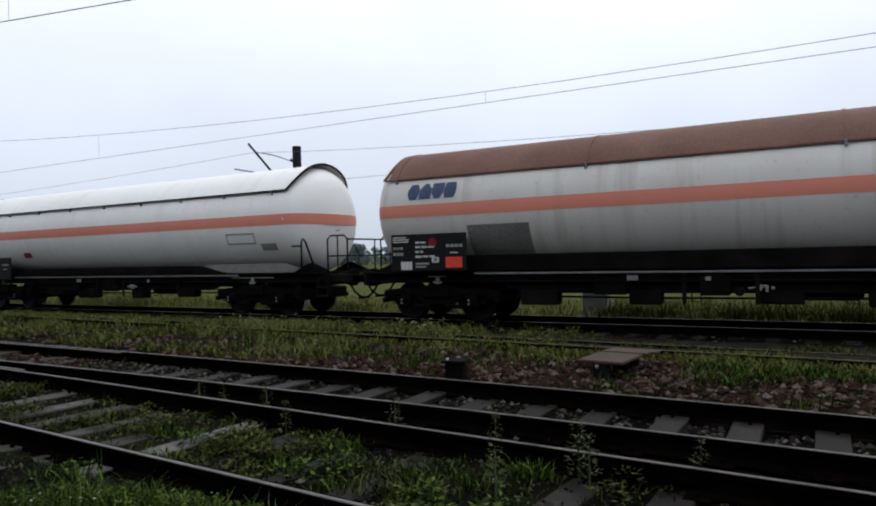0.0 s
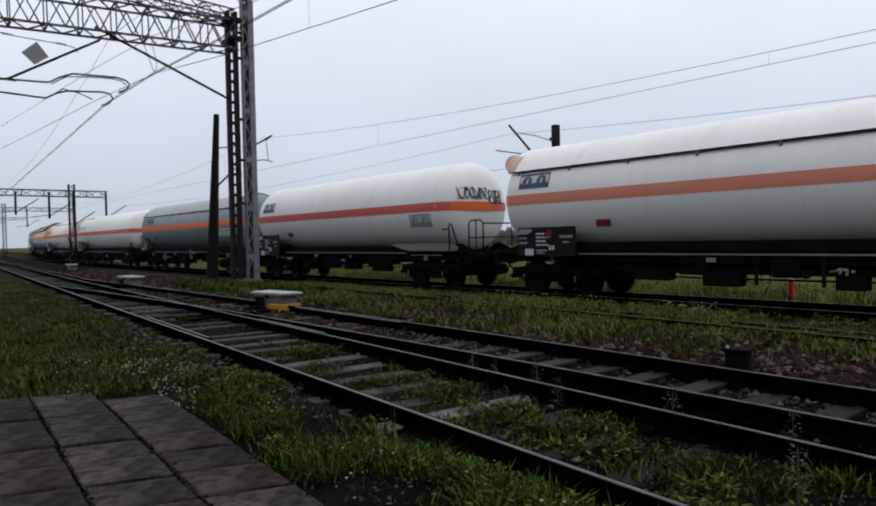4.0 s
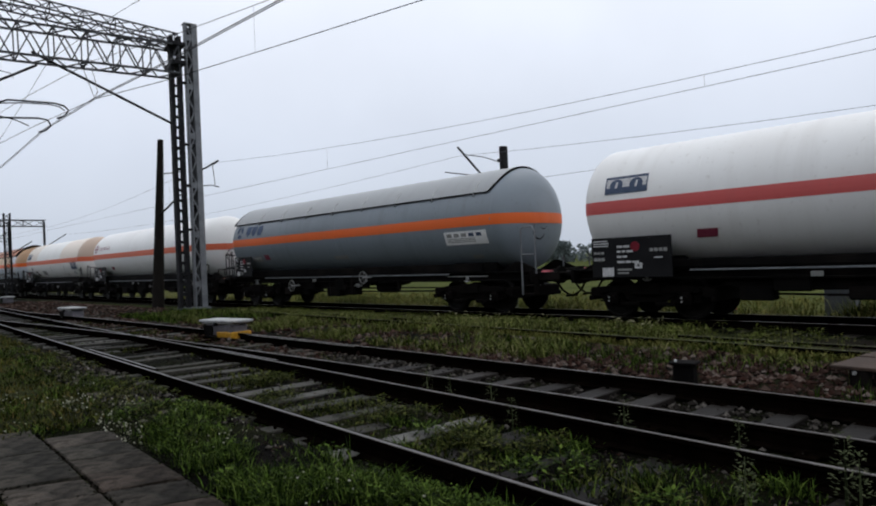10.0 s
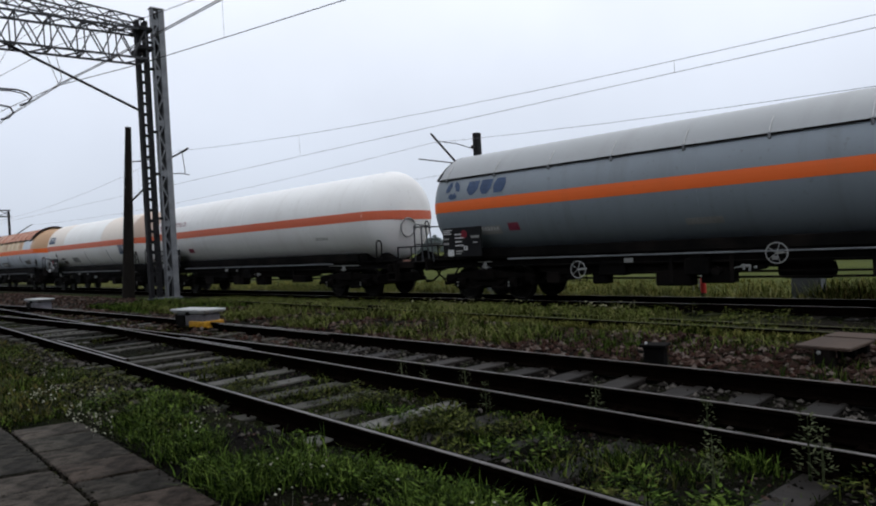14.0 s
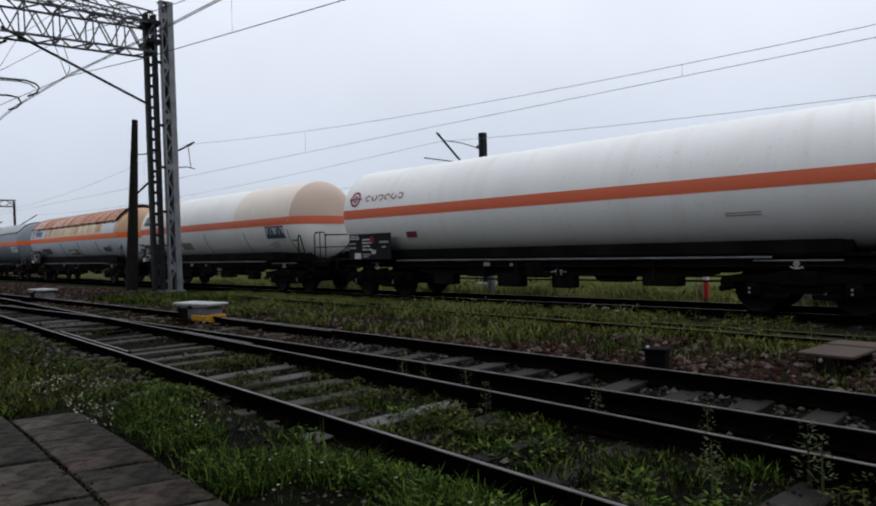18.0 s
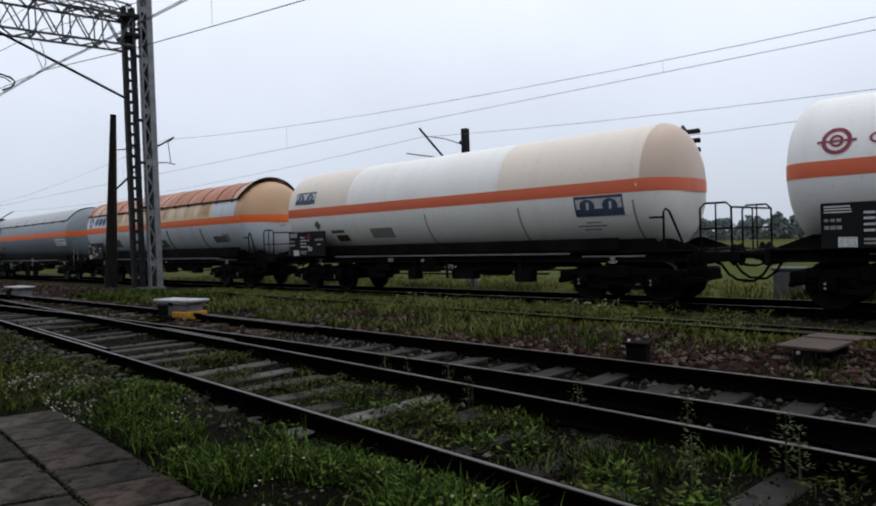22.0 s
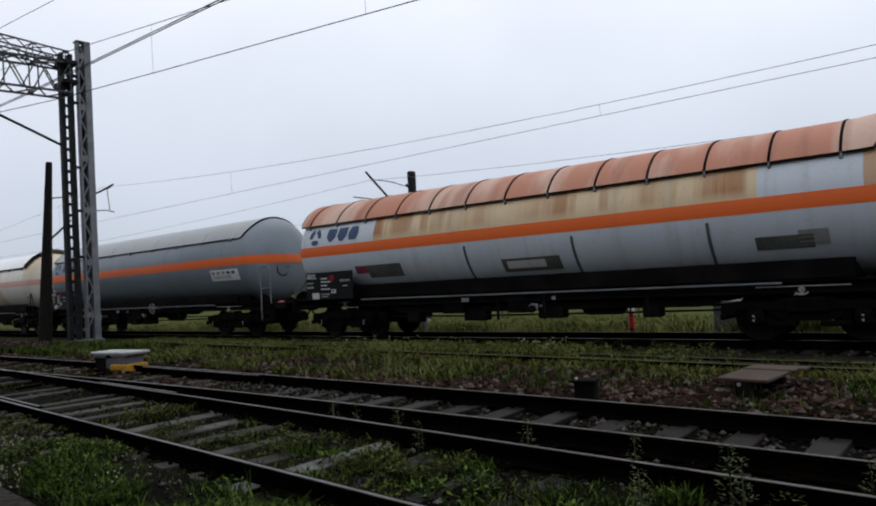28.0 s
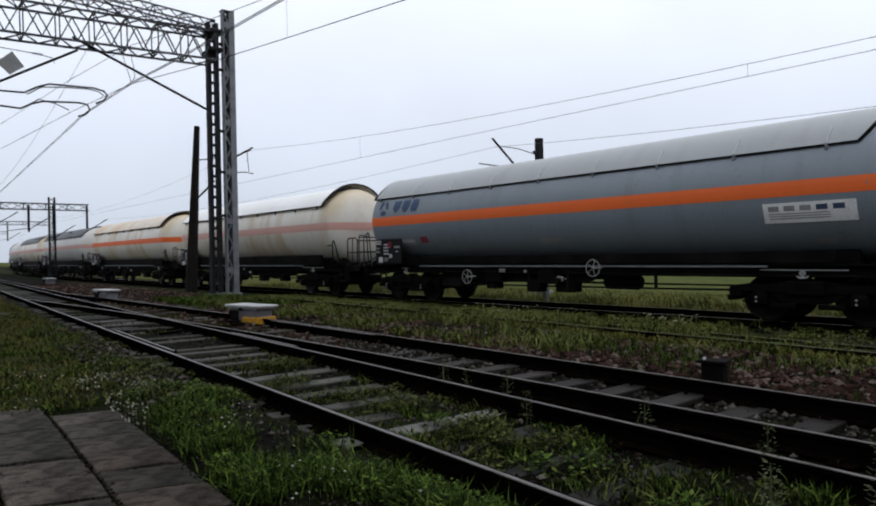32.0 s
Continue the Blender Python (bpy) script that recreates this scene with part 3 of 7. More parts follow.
def beside(s, off, z):
    x, y, h = along(s)
    return (x - math.sin(h) * off, y + math.cos(h) * off, z)


# ---- ground ----
def lerp(a, b, t):
    t = max(0.0, min(1.0, t))
    t = t * t * (3 - 2 * t)
    return a + (b - a) * t


def ground_z(x, y):
    """Height of the ground: platform edge, track beds, a grassy strip, the train's track bed and a lower meadow."""
    d = y - track_y(x)
    z = lerp(lerp(-0.135, -0.095, (y - 1.68) / 0.45), lerp(-0.145, -0.17, (x + 10.0) / 3.0), (y - 2.56) / 0.2)
    z = lerp(z, lerp(-0.15, -0.19, (x + 9.0) / 3.0), (y - 4.25) / 0.5)
    z = lerp(z, -0.13, (y - 6.2) / 0.8)
    z = lerp(z, -0.30, (d + 5.5) / 3.0)
    z = lerp(z, -0.44, (d + 2.6) / 0.9)
    z = lerp(z, -0.78, (d - 1.7) / 3.0)
    if d > 20:
        z -= 0.004 * min(d - 20, 400) * 0.5
    z += 0.03 * noise.noise((x * 0.7, y * 0.7, 0.3)) + 0.012 * noise.noise((x * 2.9, y * 2.9, 1.7))
    return z


def build_ground():
    xs = sorted(set([-2500, -1200, -700, -450, -320, -240, -200] + [round(-170 + 2.5 * i, 2) for i in range(55)] + [round(-34 + 0.3 * i, 2) for i in range(150)]
                    + [12 + 3 * i for i in range(14)] + [70, 120, 250, 600, 1200, 2500]))
    ys = sorted(set([2.56, 2.66, 2.77, 2.86, -2500, -1000, -300, -90, -30, -12, -6, -3] + [round(-1.5 + 0.25 * i, 2) for i in range(96)] + [23 + 1.5 * i for i in range(18)]
                    + [55, 70, 100, 150, 220, 330, 500, 900, 1600, 2500]))
    nx, ny = len(xs), len(ys)
    vs = [(x, y, ground_z(x, y)) for y in ys for x in xs]
    fs = [(j * nx + i, j * nx + i + 1, (j + 1) * nx + i + 1, (j + 1) * nx + i) for j in range(ny - 1) for i in range(nx - 1)]
    me = bpy.data.meshes.new("ground")
    me.from_pydata(vs, [], fs)
    for p in me.polygons:
        p.use_smooth = True
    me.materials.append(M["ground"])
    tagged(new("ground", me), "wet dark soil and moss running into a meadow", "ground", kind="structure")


build_ground()


# ---- rails and sleepers ----
def rail_mesh(pts, height=0.16):
    """A flat-bottomed rail swept along points on its head; returns the body and the running surface."""
    prof = [(-0.07, -height), (-0.07, -height + 0.012), (-0.012, -height + 0.03), (-0.010, -0.045), (-0.034, -0.032), (-0.034, -0.004),
            (0.034, -0.004), (0.034, -0.032), (0.010, -0.045), (0.012, -height + 0.03), (0.07, -height + 0.012), (0.07, -height)]
    top = [(-0.017, -0.004), (-0.012, 0.0), (0.012, 0.0), (0.017, -0.004)]
    out = []
    for shape, closed in ((prof, True), (top, False)):
        g, n = Geo(), len(shape)
        vs, fs = [], []
        for i, p in enumerate(pts):
            a, b = Vector(pts[max(i - 1, 0)]), Vector(pts[min(i + 1, len(pts) - 1)])
            d = (b - a).normalized()
            side = Vector((-d.y, d.x, 0))
            for u, w in shape:
                vs.append(Vector(p) + side * u + Vector((0, 0, w)))
        for i in range(len(pts) - 1):
            for k in range(n if closed else n - 1):
                k2 = (k + 1) % n
                fs.append((i * n + k, i * n + k2, (i + 1) * n + k2, (i + 1) * n + k))
        if closed:
            fs += [tuple(range(n)), tuple(range((len(pts) - 1) * n, len(pts) * n))[::-1]]
        g.add(vs, fs)
        out.append(g)
    return out


def add_rail(track, pts, name="rail", height=0.16):
    body, head = rail_mesh(pts, height)
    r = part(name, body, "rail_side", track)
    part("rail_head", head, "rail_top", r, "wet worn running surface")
    return r


def sleeper_mesh(length, width=0.24, tall=0.14):
    return Geo().box((0, 0, 0), (width, length, tall), 0.009).mesh("sleeper")


# diverging track: measured middle line of its two rails
def near_y(x):
    return 2.89


def rail_c(x):
    return 4.36 - 0.02 * max(0.0, min(1.0, (-8 - x) / 20)) * 10 * 0.9


def rail_b(x):
    """The rail that leaves the first track to the right and runs beyond it."""
    t = (x + 27.0) / 27.0
    return 2.95 + 2.15 * (1 - (1 - max(0.0, min(1.0, t))) ** 1.75) if x > -27 else 2.95


def rail_d(x):
    t = (x + 30.0) / 30.0
    return 4.60 + 1.64 * (1 - (1 - max(0.0, min(1.0, t))) ** 1.7) if x > -30 else 4.60


def line_pts(fn, x0, x1, step=1.0, z=0.0):
    n = max(2, int(abs(x1 - x0) / step) + 1)
    return [(x0 + (x1 - x0) * i / (n - 1), fn(x0 + (x1 - x0) * i / (n - 1)), z) for i in range(n)]


turnout = thing("railway_turnout", "rusty railway turnout with weathered sleepers in weeds", "railway track", kind="structure")
add_rail(turnout, line_pts(near_y, -130, 14, 4))
add_rail(turnout, line_pts(rail_c, -130, 14, 2))
add_rail(turnout, line_pts(rail_b, -27, 14, 1))
add_rail(turnout, line_pts(rail_d, -130, -8.9, 1))
add_rail(turnout, line_pts(rail_d, -8.87, 14, 1))
# check rails, the frog's wing rail and fishplates
add_rail(turnout, line_pts(lambda x: near_y(x) + 0.10, -13.5, -9.8, 0.5), "check_rail")
add_rail(turnout, line_pts(lambda x: rail_d(x) - 0.10, -13.0, -9.3, 0.5), "check_rail")
add_rail(turnout, line_pts(lambda x: rail_c(x) + 0.075, -11.5, -9.0, 0.5), "wing_rail")
for fx, fn in ((-3.2, near_y), (-1.15, rail_c), (-8.9, rail_d), (-14.0, near_y), (-16.0, rail_c), (0.6, rail_b)):
    for sd in (-1, 1):
        part("fishplate", Geo().box((fx, fn(fx) + sd * 0.022, -0.075), (0.6, 0.018, 0.07), 0.006)
             .cyl((fx - 0.2, fn(fx) + sd * 0.03, -0.075), (fx - 0.2, fn(fx) + sd * 0.055, -0.075), 0.016, 6)
             .cyl((fx + 0.2, fn(fx) + sd * 0.03, -0.075), (fx + 0.2, fn(fx) + sd * 0.055, -0.075), 0.016, 6), "rail_side", turnout)
SL = {(k, n): sleeper_mesh(n) for k in ("sleeper", "sleeper_pale") for n in (2.3, 2.55, 4.4)}
sl_short = SL["sleeper", 2.55]
bay_sleeper = sleeper_mesh(1.35)
rnd = random.Random(5)
x = -62.0
while x < 8:
    tilt = (rnd.uniform(-1.2, 1.2), rnd.uniform(-1, 1), rnd.uniform(-1.6, 1.6))
    pale = "sleeper_pale" if x < -4.6 else "sleeper"
    # the shiny stretch asks for the copy with painted sheen
    coat = "sleeper_shine" if -9.4 < x < -7.1 else pale
    if -30 < x < -8.6:
        ym = (near_y(x) + rail_d(x)) / 2
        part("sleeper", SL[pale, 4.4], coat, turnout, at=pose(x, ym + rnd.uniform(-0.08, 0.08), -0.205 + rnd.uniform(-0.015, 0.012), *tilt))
    else:
        ln = 2.55 if x < -30 else 2.3
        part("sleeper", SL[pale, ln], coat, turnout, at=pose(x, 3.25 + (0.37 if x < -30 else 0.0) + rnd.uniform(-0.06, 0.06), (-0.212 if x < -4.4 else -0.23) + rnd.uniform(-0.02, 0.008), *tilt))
        if x > -9:
            part("sleeper", bay_sleeper, "sleeper", turnout, at=pose(x + 0.12, (rail_b(x) + rail_d(x)) / 2 + 0.13, -0.205 + rnd.uniform(-0.015, 0.006), tilt[0], tilt[1], tilt[2] + 4))
    x += 0.62 + rnd.uniform(-0.03, 0.03)
# rail chairs along the nearest rails
chair = Geo().box((0, 0, 0), (0.16, 0.30, 0.025), 0.008).cyl((0, -0.1, 0), (0, -0.1, 0.045), 0.018, 6).cyl((0, 0.1, 0), (0, 0.1, 0.045), 0.018, 6).mesh("rail_chair")
x = -12.0
while x < 1.5:
    for fn in (near_y, rail_c, rail_b, rail_d):
        part("rail_chair", chair, "rail_side", turnout, at=pose(x, fn(x), -0.157))
    x += 0.62

siding = thing("overgrown_siding", "rusted siding rails sunk in grass", "railway track", kind="structure")
for off in (0.0, 1.46):
    body, head = rail_mesh(line_pts(lambda x: 9.25 + off + 0.012 * (x + 5), -20, 14, 2, -0.02 if off == 0 else -0.15))
    rail = part("rail", body, "rail_side", siding)
    part("rail_head", head, "moss_rail", rail, "mossy rail head")
for i in range(26):
    part("sleeper", sl_short, "sleeper", siding, at=pose(-10 + 0.8 * i, 9.98 + 0.012 * (-5 + 0.8 * i), -0.30, 0, 0, 1))

main_line = thing("main_line_track", "dark ballasted main line under the train", "railway track", kind="structure")
S_PTS = [-330 + 3 * i for i in range(127)]
for off in (-0.75, 0.75):
    add_rail(main_line, [beside(s, off, RAIL_Z) for s in S_PTS], height=0.172)
main_sl = sleeper_mesh(2.6, 0.26, 0.16)
s = -70.0
while s < 12:
    x, y, h = along(s)
    part("sleeper", main_sl, "sleeper", main_line, at=pose(x, y, RAIL_Z - 0.172 - 0.085, 0, 0, math.degrees(h)))
    s += 0.65


# ---- paving slabs by the camera ----
paving = thing("platform_paving", "worn wet concrete slabs with mossy joints", "pavement", kind="structure")
rnd = random.Random(9)
SKEW = 0.25     # the cross joints run askew to the rows


def slab_mesh(wide, deep):
    """One slab with worn edges and a slightly uneven top."""
    b = 0.016
    vs = []
    for z, k in ((-0.09, 0.0), (-b, 0.0), (-0.004, b * 0.4), (0.0, b)):
        for u, v in ((-1, -1), (0, -1), (1, -1), (1, 0), (1, 1), (0, 1), (-1, 1), (-1, 0)):
            x, y = u * (wide / 2 - k), v * (deep / 2 - k)
            vs.append((x + SKEW * y + rnd.uniform(-0.005, 0.005), y + rnd.uniform(-0.005, 0.005), z + (rnd.uniform(-0.003, 0.003) if z > -0.05 else 0)))
    fs = [(8 * i + k, 8 * i + (k + 1) % 8, 8 * i + 8 + (k + 1) % 8, 8 * i + 8 + k) for i in range(3) for k in range(8)]
    vs.append((0.0, 0.0, rnd.uniform(-0.003, 0.003)))
    fs += [(24 + k, 24 + (k + 1) % 8, 32) for k in range(8)] + [tuple(range(8))[::-1]]
    return Geo().add(vs, fs).mesh("paving_slab")


slab_meshes = [slab_mesh(0.486, 0.504) for _ in range(9)]
for row in range(-4, 3):
    y = 0.345 + 0.52 * row
    edge_x = -7.47 + SKEW * (y - 1.125) + rnd.uniform(-0.015, 0.015) + (0.505 if row == 2 else 0.0)
    while edge_x < 2.2:
        wd = 0.505
        part("paving_slab", rnd.choice(slab_meshes), "slab", paving,
             at=pose(edge_x + wd / 2, y, -0.10 + rnd.uniform(-0.008, 0.006), rnd.uniform(-0.8, 0.8), rnd.uniform(-0.7, 0.7), rnd.uniform(-0.5, 0.5)))
        edge_x += wd


# ---- ballast and stones ----
def stones(name, label, mat, count, place, size, seed, top=None):
    rs = np.random.RandomState(seed)
    base = np.array([(1, 0, 0), (-1, 0, 0), (0, 1, 0), (0, -1, 0), (0, 0, 1), (0, 0, -1)], float)
    tri = np.array([(0, 2, 4), (2, 1, 4), (1, 3, 4), (3, 0, 4), (2, 0, 5), (1, 2, 5), (3, 1, 5), (0, 3, 5)])
    vs, fs = [], []
    for i in range(count):
        x, y = place(rs)
        r = size[0] + (size[1] - size[0]) * rs.rand() ** 2
        q = base * rs.uniform(0.6, 1.25, (6, 1)) * r * np.array([1.0, rs.uniform(0.6, 1.0), rs.uniform(0.45, 0.8)])
        a = rs.rand() * 6.28
        c, s_ = math.cos(a), math.sin(a)
        q = q @ np.array([(c, s_, 0), (-s_, c, 0), (0, 0, 1)])
        z = (ground_z(x, y) if top is None else top) + r * 0.25
        vs.append(q + (x, y, z))
        fs.append(tri + 6 * i)
    me = bpy.data.meshes.new(name)
    me.from_pydata(np.concatenate(vs).tolist(), [], np.concatenate(fs).tolist())
    me.materials.append(M[mat])
    return tagged(new(name, me), label, "stones", kind="stuff")


def area(x0, x1, y0, y1):
    return lambda rs: (rs.uniform(x0, x1), rs.uniform(y0, y1))


stones("ballast", "coarse reddish broken stone", "stone_red", 9000, area(-9.5, 4, 6.35, 8.9), (0.02, 0.07), 1)
stones("ballast", "wet grey broken stone between rails", "stone_grey", 5200, lambda rs: (lambda x: (x, rs.uniform(rail_b(x) + 0.08, rail_d(x) - 0.08)))(rs.uniform(-12, 4)), (0.015, 0.05), 2)
stones("ballast", "wet grey broken stone between rails", "stone_grey", 2200, area(-18, 4, 2.3, 5.0), (0.012, 0.045), 3)
stones("ballast", "dark cinders on the track bed", "stone_grey", 4200, lambda rs: (lambda s_: beside(s_, rs.uniform(-2.0, 1.9), 0)[:2])(rs.uniform(-40, 8)), (0.02, 0.06), 4)
stones("ballast", "brownish gravel beside the turnout", "stone_red", 7000, area(-48, -9, 4.8, 9.0), (0.03, 0.08), 6)
stones("pebbles", "pale stones lying by the rail", "stone_pale", 150, area(-12.5, -7.6, 2.0, 2.75), (0.015, 0.06), 7)
stones("gravel", "fine wet gravel and grit by the first track", "stone_grey", 9000, area(-10, 3.5, 1.75, 4.3), (0.006, 0.022), 8)
def joint(rs):
    """A spot in one of the paving's joints, or along its outer edge."""
    x, row = rs.uniform(-7.2, 1.5), rs.randint(0, 4)
    return x, 1.645 - 0.52 * row + rs.normal(0, 0.018 if row else 0.035)


def cross_joint(rs):
    """A spot in one of the askew cross joints."""
    y = rs.uniform(-0.4, 1.64)
    return -6.95 + 0.505 * rs.randint(0, 16) + SKEW * (y - 1.125) + rs.normal(0, 0.014), y


stones("soil_crumbs", "dark wet soil and crumbs in the paving joints", "soil", 4200, joint, (0.004, 0.014), 10, -0.106)
stones("soil_crumbs", "dark wet soil in the cross joints of the paving", "soil", 2600, cross_joint, (0.004, 0.011), 11, -0.106)
stones("gravel", "brown wood chips and grit among the weeds", "stone_red", 2600, area(-9, 3.5, 1.75, 4.3), (0.006, 0.02), 9)
white_stone = Geo().lathe([(-0.05, 0.0), (-0.035, 0.055), (0.0, 0.075), (0.035, 0.055), (0.05, 0.0)], axis="z", seg=7)
tagged(part("stone", white_stone, "concrete", at=pose(-8.2, 2.68, -0.2, 10, 14, 30)), "pale rounded stone by the rail", "stone")


# ---- grass and weeds ----
def grass(name, label, mat, count, place, height, width, lean, seed, bunch=7, spread=0.05):
    """Tapering, bent blades in bunches."""
    rs = np.random.RandomState(seed)
    n = count // bunch
    vs, fs = [], []
    for i in range(n):
        x, y = place(rs)
        z = ground_z(x, y) - 0.01
        k = 0.55 + 0.9 * rs.rand()
        b = np.stack([x + rs.normal(0, spread, bunch), y + rs.normal(0, spread, bunch), np.full(bunch, z)], -1)
        h = rs.uniform(height[0], height[1], bunch) * k
        a = rs.rand(bunch) * 6.283
        d = np.stack([np.cos(a), np.sin(a), np.zeros(bunch)], -1)
        sd = np.stack([-d[:, 1], d[:, 0], np.zeros(bunch)], -1) * (width * rs.uniform(0.6, 1.3, bunch))[:, None]
        l = rs.uniform(0.1, lean, bunch)[:, None] * h[:, None]
        mid_ = b + d * l * 0.35 + np.array([0, 0, 1]) * (h * 0.6)[:, None]
        tip = b + d * l + np.array([0, 0, 1]) * h[:, None]
        vs.append(np.stack([b - sd, b + sd, mid_ + sd * 0.7, mid_ - sd * 0.7, tip], 1).reshape(-1, 3))
    v = np.concatenate(vs)
    m = len(v) // 5
    o = np.arange(m)[:, None] * 5
    quads = (o + np.array([0, 1, 2, 3])).tolist()
    tris = (o + np.array([3, 2, 4])).tolist()
    me = bpy.data.meshes.new(name)
    me.from_pydata(v.tolist(), [], quads + tris)
    me.materials.append(M[mat])
    return tagged(new(name, me), label, "grass", kind="stuff")


def clumped(x0, x1, y0, y1, scale=0.8, cut=0.0, seed=0.0):
    def f(rs):
        for _ in range(40):
            x, y = rs.uniform(x0, x1), rs.uniform(y0, y1)
            if noise.noise((x * scale, y * scale, seed)) + rs.uniform(-0.25, 0.25) > cut:
                return x, y
        return x, y
    return f


grass("grass", "lush wet grass between paving and rail", "blade", 22000, clumped(-6.8, 2.5, 1.72, 2.58, 1.4, 0.07, 1), (0.03, 0.12), 0.005, 2.0, 11)
grass("grass", "short brownish grass beyond the paving", "weed", 15000, clumped(-26, -7.2, -0.6, 2.4, 0.9, 0.05, 2), (0.02, 0.08), 0.008, 1.8, 12)
grass("grass", "short grass beyond the paving", "blade", 7000, clumped(-16, -7.2, 0.2, 2.4, 1.1, 0.15, 22), (0.03, 0.10), 0.006, 1.7, 21)
grass("grass", "weedy grass between the rails", "weed", 3600, clumped(-9, 3, 2.98, 4.3, 1.0, 0.34, 3), (0.03, 0.085), 0.009, 2.0, 13)
grass("grass", "bright tufts between the rails", "blade", 1000, clumped(-6, 3, 2.98, 4.3, 1.1, 0.40, 23), (0.025, 0.07), 0.005, 1.8, 24)
grass("grass", "thin grass among sleepers", "weed", 3200, clumped(-26, -8, 2.98, 5.5, 0.9, 0.25, 4), (0.03, 0.09), 0.008, 1.1, 14)
grass("grass", "seeding grass on the strip", "blade_dry", 38000, clumped(-24, -6.5, 6.8, 12.4, 0.7, 0.10, 5), (0.04, 0.18), 0.010, 1.8, 15)
grass("grass", "low grass on the strip", "blade_dry", 9000, clumped(-7, 8, 8.4, 9.7, 0.6, 0.12, 6), (0.03, 0.11), 0.011, 1.8, 16)
grass("grass", "scattered sprouts on the bare strip", "weed", 5000, clumped(-6, 8, 9.6, 12.6, 0.8, 0.22, 66), (0.02, 0.08), 0.009, 1.8, 67)
grass("grass", "short grass around the mast", "blade", 9000, clumped(-25, -18, 6.4, 9.4, 0.35, -0.05, 7), (0.05, 0.15), 0.014, 0.8, 17)
grass("grass", "tufts in reddish ballast", "blade", 3000, clumped(-9, 5, 6.6, 8.9, 0.7, 0.25, 8), (0.06, 0.18), 0.006, 1.0, 18)
def verge(x0, x1, near_, deep, cut=-9.0, sc=0.5, sd=0.0):
    """Places behind the train's track, thinning out with distance; cut keeps the clumps alone."""
    def f(rs):
        for _ in range(30):
            x = rs.uniform(x0, x1)
            y = track_y(x) + near_ + deep * rs.rand() ** 1.4
            if noise.noise((x * sc, y * sc, sd)) + rs.uniform(-0.2, 0.2) > cut:
                break
        return x, y
    return f


grass("grass", "rough yellowish grass on the verge behind the track", "meadow", 34000, verge(-48, 12, 2.3, 11), (0.06, 0.24), 0.014, 1.8, 19)
grass("grass", "dark weedy clumps on the verge", "tall_weed", 12000, verge(-40, 12, 2.4, 6, 0.18, 0.45, 7.7), (0.12, 0.42), 0.012, 1.4, 68)
grass("grass", "tall dark grass by the cable cabinet", "tall_weed", 22000, verge(-6.3, 11, 2.6, 4.5, -0.05, 0.7, 3.1), (0.25, 0.62), 0.012, 1.0, 69, 9, 0.09)
grass("grass", "seeding stalks on the verge", "blade_dry", 4000, verge(-30, 10, 2.3, 3.5, 0.1, 0.5, 5.2), (0.25, 0.6), 0.006, 1.0, 70, 5, 0.08)
grass("grass", "pale mossy grass along the sunken siding rail", "meadow", 11000, lambda rs: (lambda x: (x, 9.25 + 0.012 * (x + 5) + rs.normal(-0.10, 0.045)))(rs.uniform(-12, 9)), (0.05, 0.11), 0.008, 1.2, 73, 6, 0.05)
TUFTS = ((-2.93, 3.41), (-2.16, 3.85), (-2.59, 3.77), (-1.88, 4.2), (-3.46, 4.15), (-4.33, 3.86), (-4.3, 3.13), (-3.62, 3.61), (-3.93, 4.2), (-5.1, 3.7))
grass("grass", "dense bright tufts between the rails", "blade", 2600, lambda rs: (lambda c_: (c_[0] + rs.normal(0, 0.09), c_[1] + rs.normal(0, 0.06)))(TUFTS[rs.randint(len(TUFTS))]), (0.03, 0.09), 0.005, 1.6, 71)
BANK = ((-1.34, 7.88), (-0.55, 8.62), (-1.64, 8.52), (-0.13, 8.46), (-7.06, 8.33), (-4.77, 9.2), (0.6, 8.2), (-0.9, 8.3))
grass("grass", "bright tufts at the ballast's edge", "blade", 2800, lambda rs: (lambda c_: (c_[0] + rs.normal(0, 0.2), c_[1] + rs.normal(0, 0.16)))(BANK[rs.randint(len(BANK))]), (0.04, 0.13), 0.008, 1.5, 72)

grass("grass", "olive grass beyond the end of the paving", "blade_brown", 30000, clumped(-34, -7.3, -2.0, 2.5, 0.8, -0.1, 41), (0.02, 0.08), 0.008, 2.0, 41)
grass("grass", "sparse tiny sprouts on the bare soil", "blade", 7000, lambda rs: (rs.uniform(-8.5, 3), rs.uniform(1.75, 4.3)), (0.015, 0.05), 0.004, 2.0, 40, 4, 0.03)


